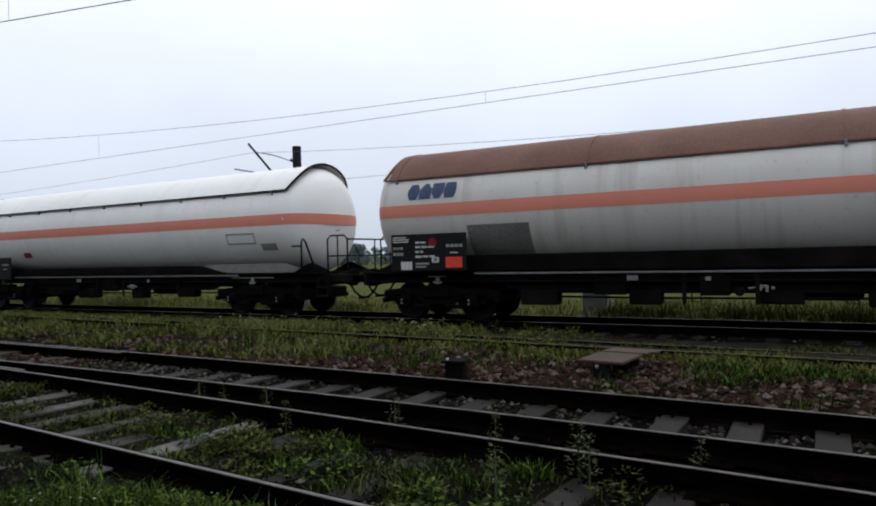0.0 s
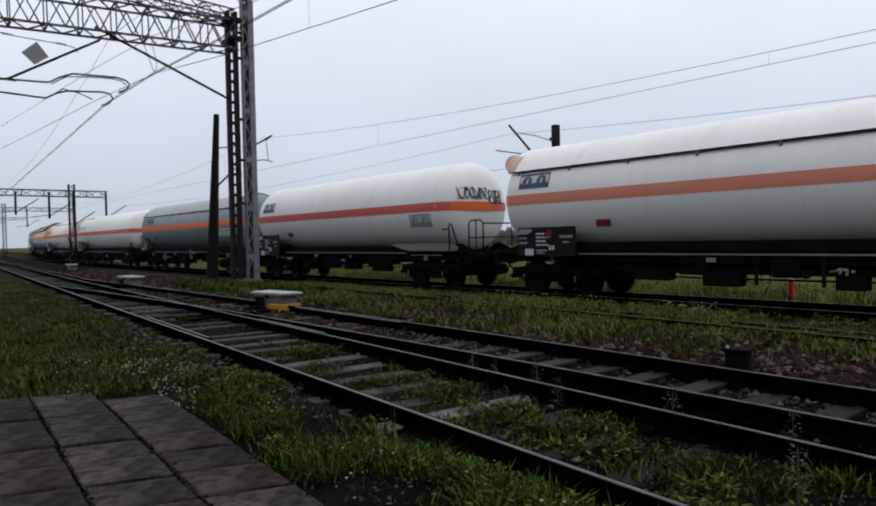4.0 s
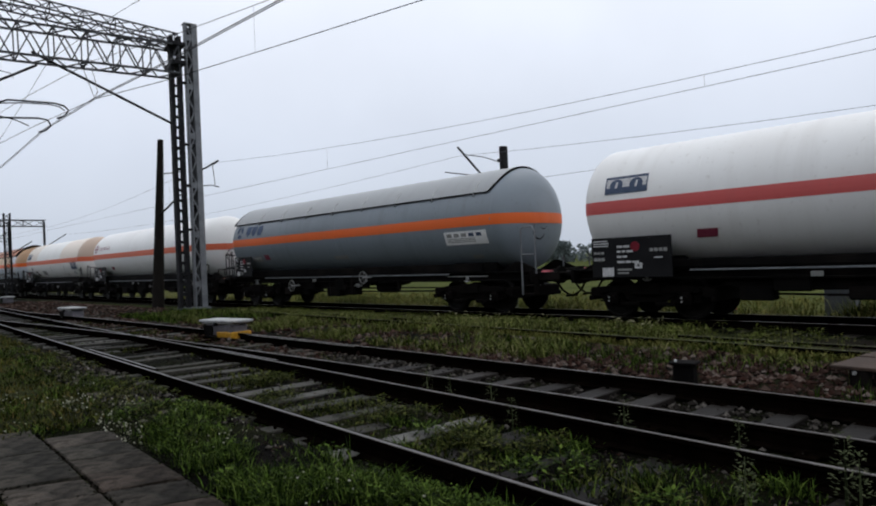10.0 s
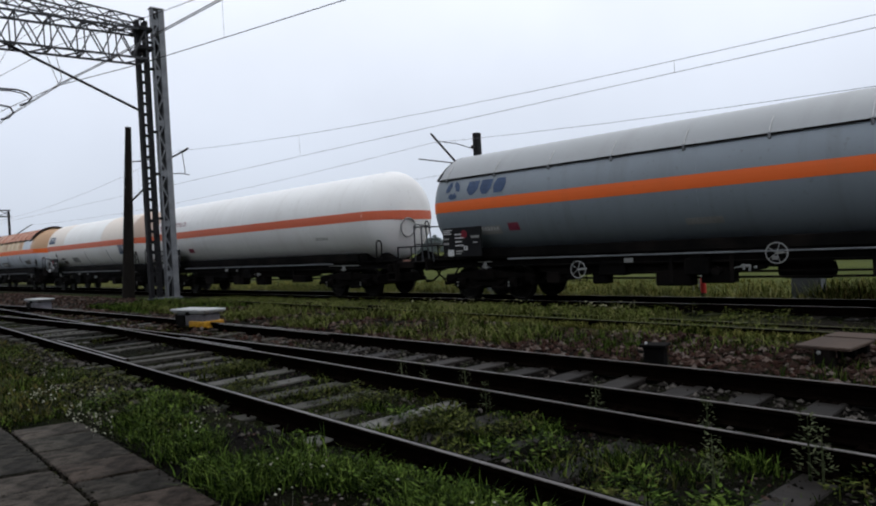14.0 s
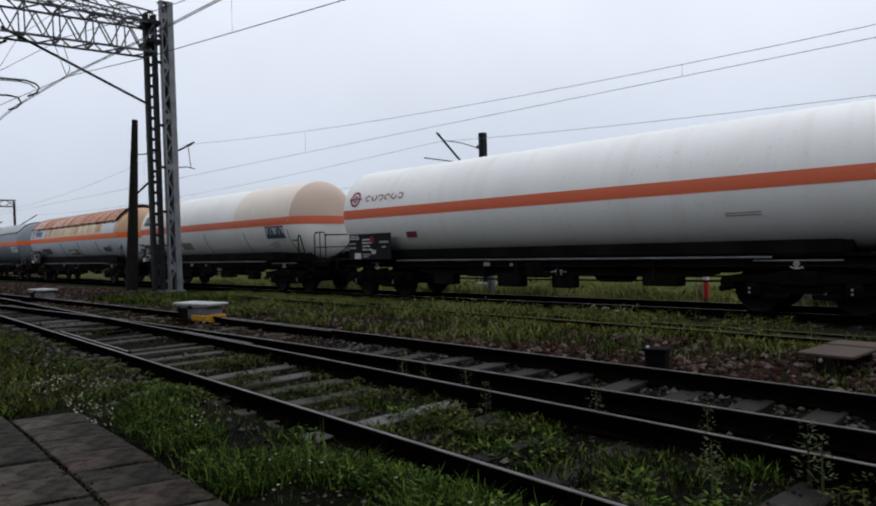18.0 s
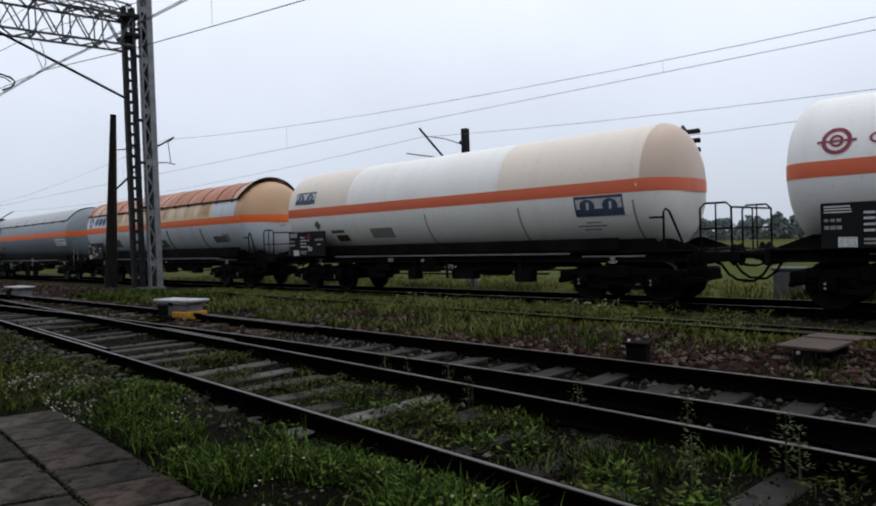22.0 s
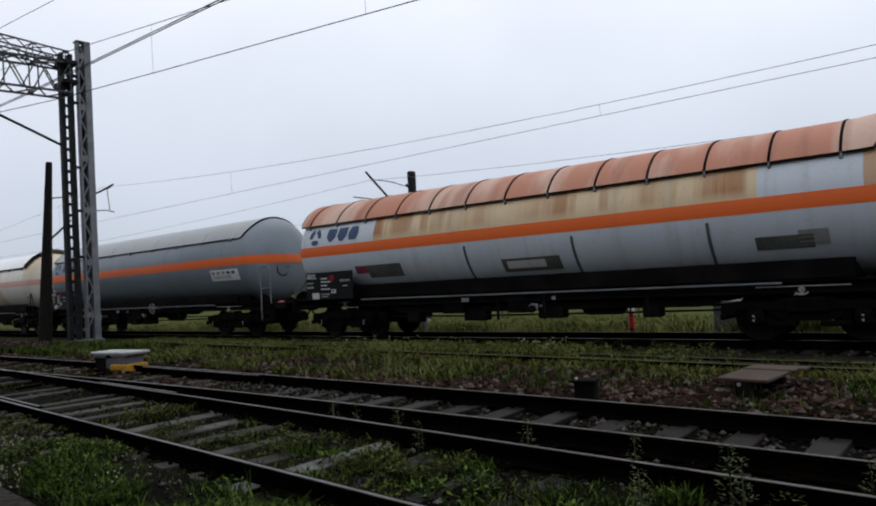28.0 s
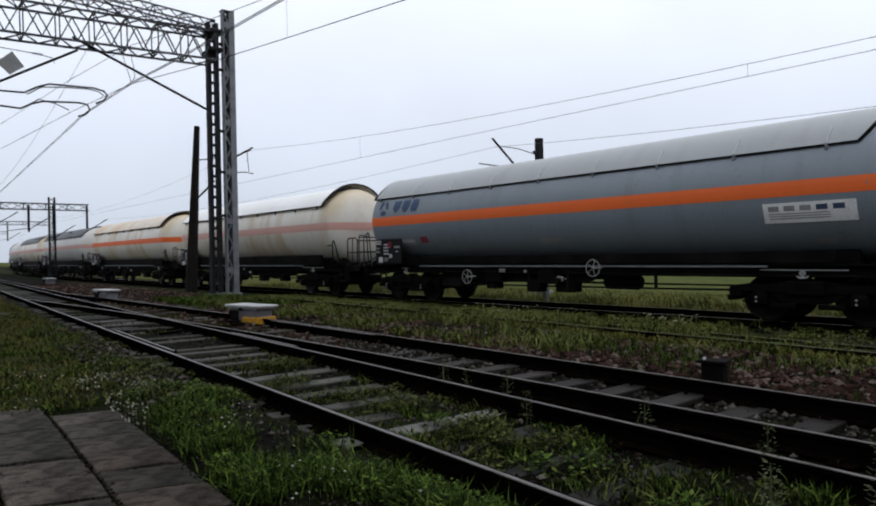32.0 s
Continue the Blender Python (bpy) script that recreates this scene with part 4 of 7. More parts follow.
def leafy(name, label, mat, spots, leaves, height, size, seed, radius=0.12):
    """Low plants: short stalks with broad pointed leaves all round."""
    rs = np.random.RandomState(seed)
    g = Geo()
    for x, y, k in spots:
        z = ground_z(x, y)
        for i in range(leaves):
            a, t = rs.rand() * 6.283, rs.rand()
            h = height * k * (0.15 + 0.85 * t)
            r = radius * k * (1.1 - t * 0.7) * rs.uniform(0.4, 1.2)
            p = np.array([x + math.cos(a) * r, y + math.sin(a) * r, z + h])
            d = np.array([math.cos(a), math.sin(a), rs.uniform(-0.3, 0.7)])
            sd = np.array([-math.sin(a), math.cos(a), 0])
            l = size * k * rs.uniform(0.6, 1.4)
            g.add([p, p + d * l * 0.45 + sd * l * 0.28, p + d * l, p + d * l * 0.45 - sd * l * 0.28], [(0, 1, 2, 3)])
        g.cyl((x, y, z - 0.01), (x, y, z + height * k * 0.9), 0.006 * k, 5, 0.002)
    me = bpy.data.meshes.new(name)
    me.from_pydata([tuple(p) for p in g.v], [], g.f)
    me.materials.append(M[mat])
    return tagged(new(name, me), label, "plants", kind="stuff")


rs0 = np.random.RandomState(31)
CLUMPS = ((-1.0, 3.15), (-1.14, 3.2), (-0.87, 3.2), (-1.75, 3.3), (-1.7, 3.5), (-1.95, 3.2), (-3.3, 3.45), (-3.1, 3.75), (-2.35, 3.5), (-0.4, 3.5), (-4.6, 3.6))
leafy("weeds", "low broad-leaved weeds between rails", "weed", [(*clumped(-8.5, 3, 3.0, 4.25, 1.2, 0.36, 3)(rs0), rs0.uniform(0.45, 1.2)) for _ in range(190)], 44, 0.12, 0.036, 32)
leafy("weeds", "low broad-leaved weeds at the paving's edge", "blade", [(*clumped(-7.5, 2, 1.76, 2.68, 1.4, 0.03, 1)(rs0), rs0.uniform(0.4, 0.9)) for _ in range(520)], 30, 0.12, 0.042, 33)
leafy("weeds", "thin upright weeds along a rail", "weed_grey", [(x_, y_ + rs0.uniform(-0.07, 0.07), k_) for x_, y_, k_ in
      ((-4.9, 4.62, 1.5), (-3.3, 4.6, 1.7), (-2.35, 4.62, 1.5), (-1.55, 4.2, 1.9), (-1.45, 4.15, 1.6), (-0.9, 4.6, 1.4), (-6.0, 4.7, 1.6), (-5.6, 4.75, 1.3), (-4.2, 4.25, 1.3), (-1.9, 3.7, 1.6), (-0.4, 2.6, 1.6))], 90, 0.22, 0.017, 34, 0.033)
leafy("weeds", "bright leafy clumps among the rails", "blade", [(x_ + rs0.normal(0, 0.07), y_ + rs0.normal(0, 0.05), rs0.uniform(0.6, 1.1)) for x_, y_ in CLUMPS for _ in range(4)], 46, 0.12, 0.045, 45)
leafy("weeds", "tall weeds on the grassy strip", "blade_dry", [(rs0.uniform(-16, -4), rs0.uniform(9.5, 12.3), rs0.uniform(0.5, 1.2)) for _ in range(120)], 26, 0.24, 0.035, 35)

leafy("weeds", "leafy weeds in the grassy strip", "blade_dry", [(*clumped(-18, -4, 8.9, 12.6, 0.5, 0.1, 36)(rs0), rs0.uniform(0.6, 1.4)) for _ in range(260)], 40, 0.15, 0.04, 36, 0.16)
leafy("weeds", "dull weeds over sleeper ends", "weed", [(*clumped(-14, -5.5, 1.95, 2.8, 1.0, 0.0, 37)(rs0), rs0.uniform(0.4, 0.9)) for _ in range(330)], 24, 0.10, 0.045, 37)
stones("ballast", "wet stones over the sleeper ends", "stone_grey", 2600, area(-15, -6, 1.95, 2.8), (0.015, 0.05), 39)
grass("grass", "moss and tiny grass in the paving's joints", "weed", 2600, lambda rs: (rs.uniform(-7.2, 0.5), 0.605 + 0.52 * rs.randint(-1, 2) + rs.normal(0, 0.012)), (0.015, 0.045), 0.006, 1.5, 38, 5, 0.02)


def blossoms(name, label, mat, count, place, height, size, seed):
    rs = np.random.RandomState(seed)
    g = Geo()
    for i in range(count):
        x, y = place(rs)
        z = ground_z(x, y) + rs.uniform(*height)
        r = size * rs.uniform(0.6, 1.3)
        g.add([(x - r, y - r, z), (x + r, y - r, z), (x + r, y + r, z), (x - r, y + r, z), (x, y, z + r), (x, y, z - r)],
              [(0, 1, 4), (1, 2, 4), (2, 3, 4), (3, 0, 4), (1, 0, 5), (2, 1, 5), (3, 2, 5), (0, 3, 5)])
        g.add([(x - 0.002, y, z - 0.15), (x + 0.002, y, z - 0.15), (x, y, z)], [(0, 1, 2)])
    me = bpy.data.meshes.new(name)
    me.from_pydata(g.v, [], g.f)
    me.materials.append(M[mat])
    return tagged(new(name, me), label, "flowers", kind="stuff")


blossoms("wild_flowers", "small white blossoms in the grass", "petal", 110, clumped(-8.6, -5.9, 1.55, 2.2, 2.2, 0.22, 9), (0.06, 0.14), 0.0085, 41)
blossoms("wild_flowers", "small white blossoms in the grass", "petal", 70, clumped(-9.6, -7.4, 0.9, 2.1, 2.2, 0.24, 10), (0.06, 0.12), 0.0085, 42)
blossoms("wild_flowers", "tiny white blossoms by the paving", "petal", 60, clumped(-6.0, -2.0, 1.75, 2.5, 1.4, 0.1, 12), (0.05, 0.12), 0.007, 44)
blossoms("wild_flowers", "cream blossoms on the grassy strip", "petal_y", 60, clumped(-13, -7.5, 10.6, 12.2, 0.6, 0.05, 11), (0.10, 0.30), 0.018, 43)


# ---- plain wall added unseen behind the camera: closes the place, blocks sky light ----
back = part("wall_south", Geo().box((5, -17.2, 4.9), (116, 0.5, 11.0)), "wall")
tagged(back, "plain dark unseen wall added behind the camera to block sky light", "wall", kind="structure")


# ---- far woods and bushes ----
def foliage(g, c, r, n, size, rs, squash=0.8):
    for i in range(n):
        d = rs.normal(0, 1, 3)
        d /= np.linalg.norm(d) + 1e-6
        p = np.array(c) + d * np.array([r, r, r * squash]) * rs.uniform(0.45, 1.0) ** 0.5
        a, b = rs.normal(0, 1, 3), rs.normal(0, 1, 3)
        a /= np.linalg.norm(a)
        b -= a * a.dot(b)
        b /= np.linalg.norm(b)
        s_ = size * rs.uniform(0.6, 1.4)
        g.add([p - a * s_, p + b * s_ * 0.6, p + a * s_, p - b * s_ * 0.6], [(0, 1, 2, 3)])


def woods(name, label, spots, seed):
    rs = np.random.RandomState(seed)
    g, tr = Geo(), Geo()
    for x, y, h in spots:
        z = ground_z(x, y)
        tr.cyl((x, y, z - 0.2), (x, y, z + h * 0.7), h * 0.025, 5, h * 0.008)
        for k in range(5):
            cz = z + h * (0.12 + 0.70 * k / 4)
            foliage(g, (x + rs.normal(0, h * 0.1), y + rs.normal(0, h * 0.1), cz), h * (0.30 - 0.035 * k) * rs.uniform(0.85, 1.15), 46, h * 0.075, rs)
    me = bpy.data.meshes.new(name)
    me.from_pydata([tuple(p) for p in g.v], [], g.f)
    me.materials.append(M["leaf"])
    ob = tagged(new(name, me), label, "trees", kind="stuff")
    part("trunks", tr, "bark", ob)["kind"] = "stuff"
    return ob


rw = np.random.RandomState(51)
# woods at a distance, their haze painted by the leaf material
woods("far_woods", "mixed woods beyond the meadow, haze painted into the leaves", [(x_, 165 + rw.uniform(0, 22) + 0.25 * x_, 5.2 + 1.1 * noise.noise((x_ * 0.03, 3, 1)) + rw.uniform(-0.6, 0.6)) for x_ in np.arange(-260, 70, 0.85)], 52)

# ---- overhead line: masts, gantries and wires ----
def lattice(parent, name, p0, p1, wide, deep, bays, chord, brace, mat, label="", up=(0, 0, 1)):
    """A lattice girder from p0 to p1: four chords and one set of bracing for each face."""
    p0, p1 = Vector(p0), Vector(p1)
    d = (p1 - p0).normalized()
    u = Vector(up)
    u = (u - d * u.dot(d)).normalized()
    w = d.cross(u)
    cs = [(-1, -1), (1, -1), (1, 1), (-1, 1)]

    def corner(k, t):
        return p0.lerp(p1, t) + w * (cs[k][0] * wide / 2) + u * (cs[k][1] * deep / 2)
    for k in range(4):
        part(name + "_chord", Geo().cyl(corner(k, 0), corner(k, 1), chord, 4), mat, parent, label)
    for k in range(4):
        g, k2 = Geo(), (k + 1) % 4
        for i in range(bays):
            a, b = (k, k2) if i % 2 == 0 else (k2, k)
            g.cyl(corner(a, i / bays), corner(b, (i + 1) / bays), brace, 4, cap=False)
            if i % 2 == 0:
                g.cyl(corner(k, i / bays), corner(k2, i / bays), brace, 4, cap=False)
        part(name + "_bracing", g, mat, parent)["kind"] = "stuff"


def insulator(g, p, d, n=5, r=0.05, step=0.05):
    p, d = Vector(p), Vector(d).normalized()
    for i in range(n):
        q = p + d * step * i
        g.cyl(q - d * 0.012, q + d * 0.012, r, 8, r * 0.6)
    g.cyl(p - d * 0.05, p + d * (step * n), 0.012, 5)


GX = -26.5
gantry = thing("catenary_gantry", "grey steel lattice gantry over the station tracks", "gantry")
# light mast: a broad channel on one side, laced to a slim angle on the other
part("mast_channel", Geo().box((GX, 10.04, 5.35), (0.26, 0.23, 11.1), 0.012), "galv", gantry, "light galvanised channel")
part("mast_angle", Geo().box((GX, 9.71, 5.35), (0.26, 0.06, 11.1), 0.008), "galv", gantry)
part("mast_back", Geo().box((GX - 0.13, 9.83, 5.35), (0.01, 0.2, 11.0)), "dark_steel", gantry)
lac = Geo()
for i in range(22):
    z0 = 0.3 + i * 0.48
    lac.box((GX + 0.10, 9.83, z0 + 0.24), (0.02, 0.05, 0.50), 0, Matrix.Rotation(0.42 if i % 2 else -0.42, 3, "X"))
    if i % 4 == 1:
        lac.box((GX + 0.105, 9.83, z0), (0.015, 0.2, 0.22), 0)
part("mast_lacing", lac, "galv", gantry)["kind"] = "stuff"
part("mast_foot", Geo().box((GX, 9.9, -0.33), (0.6, 0.65, 0.45), 0.06), "cabinet", gantry, "concrete foundation block")
part("mast_cap", Geo().box((GX - 0.03, 9.9, 10.93), (0.34, 0.5, 0.05), 0.01), "galv", gantry)
# dark twin-channel mast that carries the beam
for y in (9.12, 9.42):
    part("mast_channel", Geo().box((GX + 0.05, y, 5.05), (0.30, 0.14, 10.6), 0.012), "dark_steel", gantry, "dark painted channel")
rg = Geo()
for i in range(26):
    rg.box((GX + 0.2, 9.27, 0.4 + 0.4 * i), (0.02, 0.2, 0.12))
part("mast_batten", rg, "dark_steel", gantry)["kind"] = "stuff"
part("mast_foot", Geo().box((GX + 0.05, 9.27, -0.3), (0.6, 0.5, 0.4), 0.06), "cabinet", gantry)
# bolts and clamps between the two masts
for z0 in (2.9, 4.6, 6.2, 8.6, 9.6):
    part("clamp", Geo().box((GX + 0.02, 9.65, z0), (0.12, 0.6, 0.10), 0.015), "dark_steel", gantry)
# beam
lattice(gantry, "beam", (GX, 9.3, 9.38), (GX - 0.2, -14.0, 9.0), 0.95, 1.08, 44, 0.048, 0.028, "galv_dark")
lattice(gantry, "upper_beam", (GX - 0.35, 9.3, 10.28), (GX - 0.5, -14.0, 12.2), 0.75, 0.42, 44, 0.036, 0.022, "galv_dark")
# web between the level girder and the rising top chord
for dx in (-0.42, 0.36):
    web = Geo()
    for i in range(22):
        ya, yb = 9.2 - 1.05 * i, 9.2 - 1.05 * (i + 0.5)
        za = 10.07 + 0.0824 * (9.3 - yb)
        web.cyl((GX + dx, ya, 9.9 - 0.0163 * (9.3 - ya)), (GX + dx - 0.1, yb, za), 0.02, 4, cap=False)
        web.cyl((GX + dx - 0.1, yb, za), (GX + dx, ya - 1.05, 9.9 - 0.0163 * (9.3 - ya + 1.05)), 0.02, 4, cap=False)
    part("beam_web", web, "galv_dark", gantry)["kind"] = "stuff"
for z0 in (9.25, 9.95):
    part("beam_shoe", Geo().box((GX, 9.3, z0), (1.05, 0.5, 0.16), 0.03), "dark_steel", gantry)
part("strut", Geo().cyl((GX, 4.45, 9.0), (GX + 0.05, 9.1, 6.95), 0.05, 8), "dark_steel", gantry, "diagonal tension strut")
lattice(gantry, "far_mast", (GX - 0.2, -14.0, -0.2), (GX - 0.2, -14.0, 10.3), 0.44, 0.42, 24, 0.05, 0.024, "dark_steel", up=(1, 0, 0))
# hanging post with its arms
part("drop_post", Geo().box((GX, 1.36, 7.85), (0.18, 0.2, 3.2), 0.02), "galv", gantry)
part("post_shoe", Geo().box((GX, 1.33, 6.62), (0.26, 0.3, 0.34), 0.03), "dark_steel", gantry)
part("post_clamp", Geo().box((GX, 1.2, 8.9), (0.3, 0.25, 1.2), 0.03), "dark_steel", gantry)
part("tube_arm", Geo().tube([(GX, 1.42, 6.82), (GX, 1.8, 6.87), (GX, 3.3, 7.78), (GX, 4.6, 8.56)], 0.042, 8), "dark_steel", gantry)
part("sign_plate", Geo().prism([(2.21, 7.79), (2.66, 8.21), (3.0, 7.75), (2.58, 7.43)], GX - 0.01, GX + 0.015, "yz"), "mark_grey", gantry, "grey square plate hung on its corner")
for pts, r in (([(GX, 1.5, 6.85), (GX, 2.98, 6.89), (GX, 3.35, 7.12), (GX, 3.71, 7.27), (GX, 5.1, 7.31), (GX, 5.4, 7.24), (GX, 5.53, 7.10), (GX, 5.4, 6.9), (GX, 5.15, 6.78)], 0.032),
               ([(GX, 3.05, 6.84), (GX, 3.5, 7.14), (GX, 4.2, 7.22), (GX, 4.95, 7.25), (GX, 5.25, 7.2), (GX, 5.4, 7.08)], 0.02),
               ([(GX, 1.5, 6.42), (GX, 2.87, 6.35), (GX, 3.2, 6.55), (GX, 3.53, 6.66), (GX, 4.6, 6.74), (GX, 4.87, 6.7), (GX, 4.96, 6.52), (GX, 4.8, 6.34), (GX, 4.58, 6.26)], 0.032),
               ([(GX, 2.95, 6.38), (GX, 3.4, 6.72), (GX, 3.9, 6.62), (GX, 4.3, 6.45)], 0.018)):
    part("registration_arm", Geo().tube(pts, r, 7), "dark_steel", gantry, "curved registration tube")
for p in ((GX, 1.7, 8.34), (GX, 3.25, 8.25), (GX, 1.75, 6.84), (GX, 1.75, 6.41)):
    ins = Geo()
    insulator(ins, p, (0, 1, -0.05), 6)
    part("insulator", ins, "wire_dark", gantry)
part("stay_wire", Geo().tube([(GX, 1.42, 8.38), (GX, 2.14, 8.30), (GX, 3.39, 8.24), (GX, 3.82, 8.17), (GX, 3.9, 8.02)], 0.015, 5), "wire_dark", gantry)
# bracket towards the train's track
part("bracket_arm", Geo().tube([(GX, 10.05, 5.2), (GX, 10.4, 5.38), (GX, 10.85, 5.66)], 0.035, 6).tube([(GX, 10.05, 4.6), (GX, 10.5, 4.66), (GX, 10.85, 4.6)], 0.02, 6)
     .tube([(GX, 10.6, 5.5), (GX, 10.68, 4.66)], 0.015, 5), "dark_steel", gantry)
brk = Geo()
insulator(brk, (GX, 10.62, 5.5), (0, 0.5, 0.28), 4, 0.055)
part("insulator", brk, "wire_dark", gantry)

pole = thing("wooden_pole", "dark tarred leaning wooden pole", "pole", at=pose(-29.0, 9.06, -0.25))
part("shaft", Geo().cyl((0, 0, -0.2), (0.0, 0.38, 7.03), 0.25, 14, 0.115), "wood_pole", pole, smooth=True)
part("brace_wire", Geo().tube([(0.1, 0.32, 5.6), (1.2, 0.35, 5.5), (2.4, 0.3, 5.4)], 0.025, 5).tube([(0.1, 0.2, 3.9), (1.2, 0.25, 4.2), (2.4, 0.25, 4.5)], 0.04, 5), "dark_steel", pole)


def far_gantry(x, y0, y1, z, mast_y, mast_top, drops, label):
    g = thing("catenary_gantry", label, "gantry")
    lattice(g, "beam", (x, y0, z), (x, y1, z - 0.15), 0.5, 0.5, 40, 0.05, 0.03, "galv_dark")
    lattice(g, "mast", (x, mast_y, -0.4), (x, mast_y, mast_top), 0.42, 0.42, 18, 0.06, 0.03, "dark_steel", up=(1, 0, 0))
    lattice(g, "far_mast", (x, y0, -0.4), (x, y0, mast_top), 0.42, 0.42, 18, 0.06, 0.03, "dark_steel", up=(1, 0, 0))
    for y, low in drops:
        part("drop_post", Geo().box((x, y, (z + low) / 2), (0.16, 0.16, z - low), 0.02), "dark_steel", g)
        part("tube_arm", Geo().tube([(x, y, low + 0.2), (x, y + 1.6, low + 1.3)], 0.04, 5).tube([(x, y, low + 0.3), (x, y - 1.4, low + 0.1)], 0.03, 5), "dark_steel", g)
    return g


far_gantry(-64.0, -20.0, 11.3, 5.85, 8.6, 6.5, ((4.6, 3.95), (6.95, 3.65), (8.72, 2.95), (11.2, 3.5), (-2.0, 3.9), (-9.0, 3.9)), "distant grey lattice gantry across the tracks")
far_gantry(-118.0, -26.0, 16.0, 7.1, 7.0, 7.8, ((5.8, 4.3), (9.9, 4.3), (-4, 4.3), (-12, 4.3)), "hazy distant lattice gantry")
far_gantry(-170.0, -30.0, 14.0, 7.6, 4.0, 8.2, ((2, 4.6), (7.0, 4.6), (-8, 4.6)), "hazy distant lattice gantry")

back_mast = thing("catenary_mast", "dark catenary mast behind the train", "mast", at=pose(-23.5, 24.0, -0.85))
part("shaft", Geo().box((0, 0, 3.7), (0.3, 0.34, 7.7), 0.03), "dark_steel", back_mast)
part("mast_foot", Geo().box((0, 0, 0.0), (0.8, 0.8, 0.5), 0.05), "concrete", back_mast)
part("tube_arm", Geo().tube([(0, -0.15, 4.95), (0, -1.54, 6.1), (0, -2.99, 7.3)], 0.05, 8).tube([(0, -0.2, 6.75), (0, -1.4, 6.95), (0, -2.6, 6.98)], 0.022, 6)
     .tube([(0.0, -1.2, 6.0), (0, -2.4, 6.05), (0, -3.8, 6.1)], 0.028, 6), "dark_steel", back_mast)
bi = Geo()
insulator(bi, (0, -0.25, 6.85), (0, -1, 0.1), 4, 0.07)
part("insulator", bi, "wire_dark", back_mast)


def wire(name, label, pts, r, mat="wire"):
    w = tagged(part(name, Geo().tube(pts, r, 5), mat), label, "wire", kind="structure")
    return w


def span(p0, p1, sag, n=14):
    return [(p0[0] + (p1[0] - p0[0]) * i / n, p0[1] + (p1[1] - p0[1]) * i / n, p0[2] + (p1[2] - p0[2]) * i / n - sag * 4 * (i / n) * (1 - i / n)) for i in range(n + 1)]


# over the train's track: messenger and contact wire with droppers
cw = [beside(s_, 0.0, 5.0) for s_ in range(-180, 41, 5)]
mw = []
for s_ in range(-180, 41, 3):
    t = ((s_ + 33.5) / 60.0) % 1.0
    mw.append(beside(s_, 0.0, 6.6 - 1.36 * 4 * t * (1 - t)))
wire("contact_wire", "thin contact wire over the train", cw, 0.007)
wire("messenger_wire", "thin sagging messenger wire over the train", mw, 0.007)
dp = Geo()
for s_ in range(-68, 40, 15):
    t = ((s_ + 33.5) / 60.0) % 1.0
    dp.tube([beside(s_, 0.0, 5.0), beside(s_, 0.0, 6.6 - 1.36 * 4 * t * (1 - t))], 0.004, 4)
tagged(part("dropper_wires", dp, "wire"), "fine droppers between the overhead wires", "wire", kind="structure")
# over the track behind
wire("contact_wire", "thin contact wire behind the train", [(-90, 18.2, 4.4), (-23.5, 20.4, 4.4), (40, 23.4, 4.3)], 0.007)
wire("messenger_wire", "thin messenger wire behind the train", span((-90, 18.2, 6.2), (-23.5, 21.1, 6.05), 0.6)[:-1] + span((-23.5, 21.1, 6.05), (40, 24.0, 6.3), 1.3), 0.008)
# over the first station track: twin contact wires, messenger and droppers
for dy in (0.0, 0.06):
    wire("contact_wire", "dark contact wire over the first station track", [(-150, 4.5 + dy, 6.6), (-54, 4.82 + dy, 6.55), (-27.5, 4.90 + dy, 6.55), (-21.8, 5.24 + dy, 6.52), (-18.5, 5.62 + dy, 6.5), (-13.1, 6.15 + dy, 6.5), (12, 8.6 + dy, 6.5)], 0.012, "wire_dark")
wire("messenger_wire", "thin messenger wire over the first station track", span((-95, 4.7, 8.4), (GX, 4.95, 8.75), 1.5)[:-1] + [(GX, 4.95, 8.75), (-19.9, 5.46, 8.5), (-17.4, 5.81, 8.45), (10, 9.6, 8.6)], 0.008, "wire_dark")
# over the track that crosses towards the train's
cross = [(-80, -2.6, 6.5), (-36.2, 3.29, 6.5), (-26.9, 4.47, 6.5), (-21.8, 5.27, 6.5), (-18.7, 6.36, 6.5), (-14.9, 7.41, 6.5), (-8.55, 9.12, 6.5), (20, 17.0, 6.5)]
wire("contact_wire", "dark contact wire that crosses the yard", cross, 0.011, "wire_dark")
wire("messenger_wire", "thin messenger wire that crosses the yard", [(x_, y_, z_ + 1.14) for x_, y_, z_ in cross], 0.009, "wire_dark")
for x0, y0 in ((-15.31, 7.29), (-9.6, 8.84)):
    wire("dropper_wire", "fine dropper between the overhead wires", [(x0, y0, 6.5), (x0, y0, 7.64)], 0.004)
for dx in (0.0, 0.55):
    wire("jumper_wire", "loose jumper wire under the gantry", [(GX, 6.0 + 0.6 * dx, 9.0), (-26.2, 6.0 + 0.5 * dx, 8.5), (-25.4, 5.92 + 0.45 * dx, 7.95), (-23.8, 5.66 + 0.3 * dx, 7.2), (-21.9, 5.27, 6.54)], 0.012, "wire_dark")

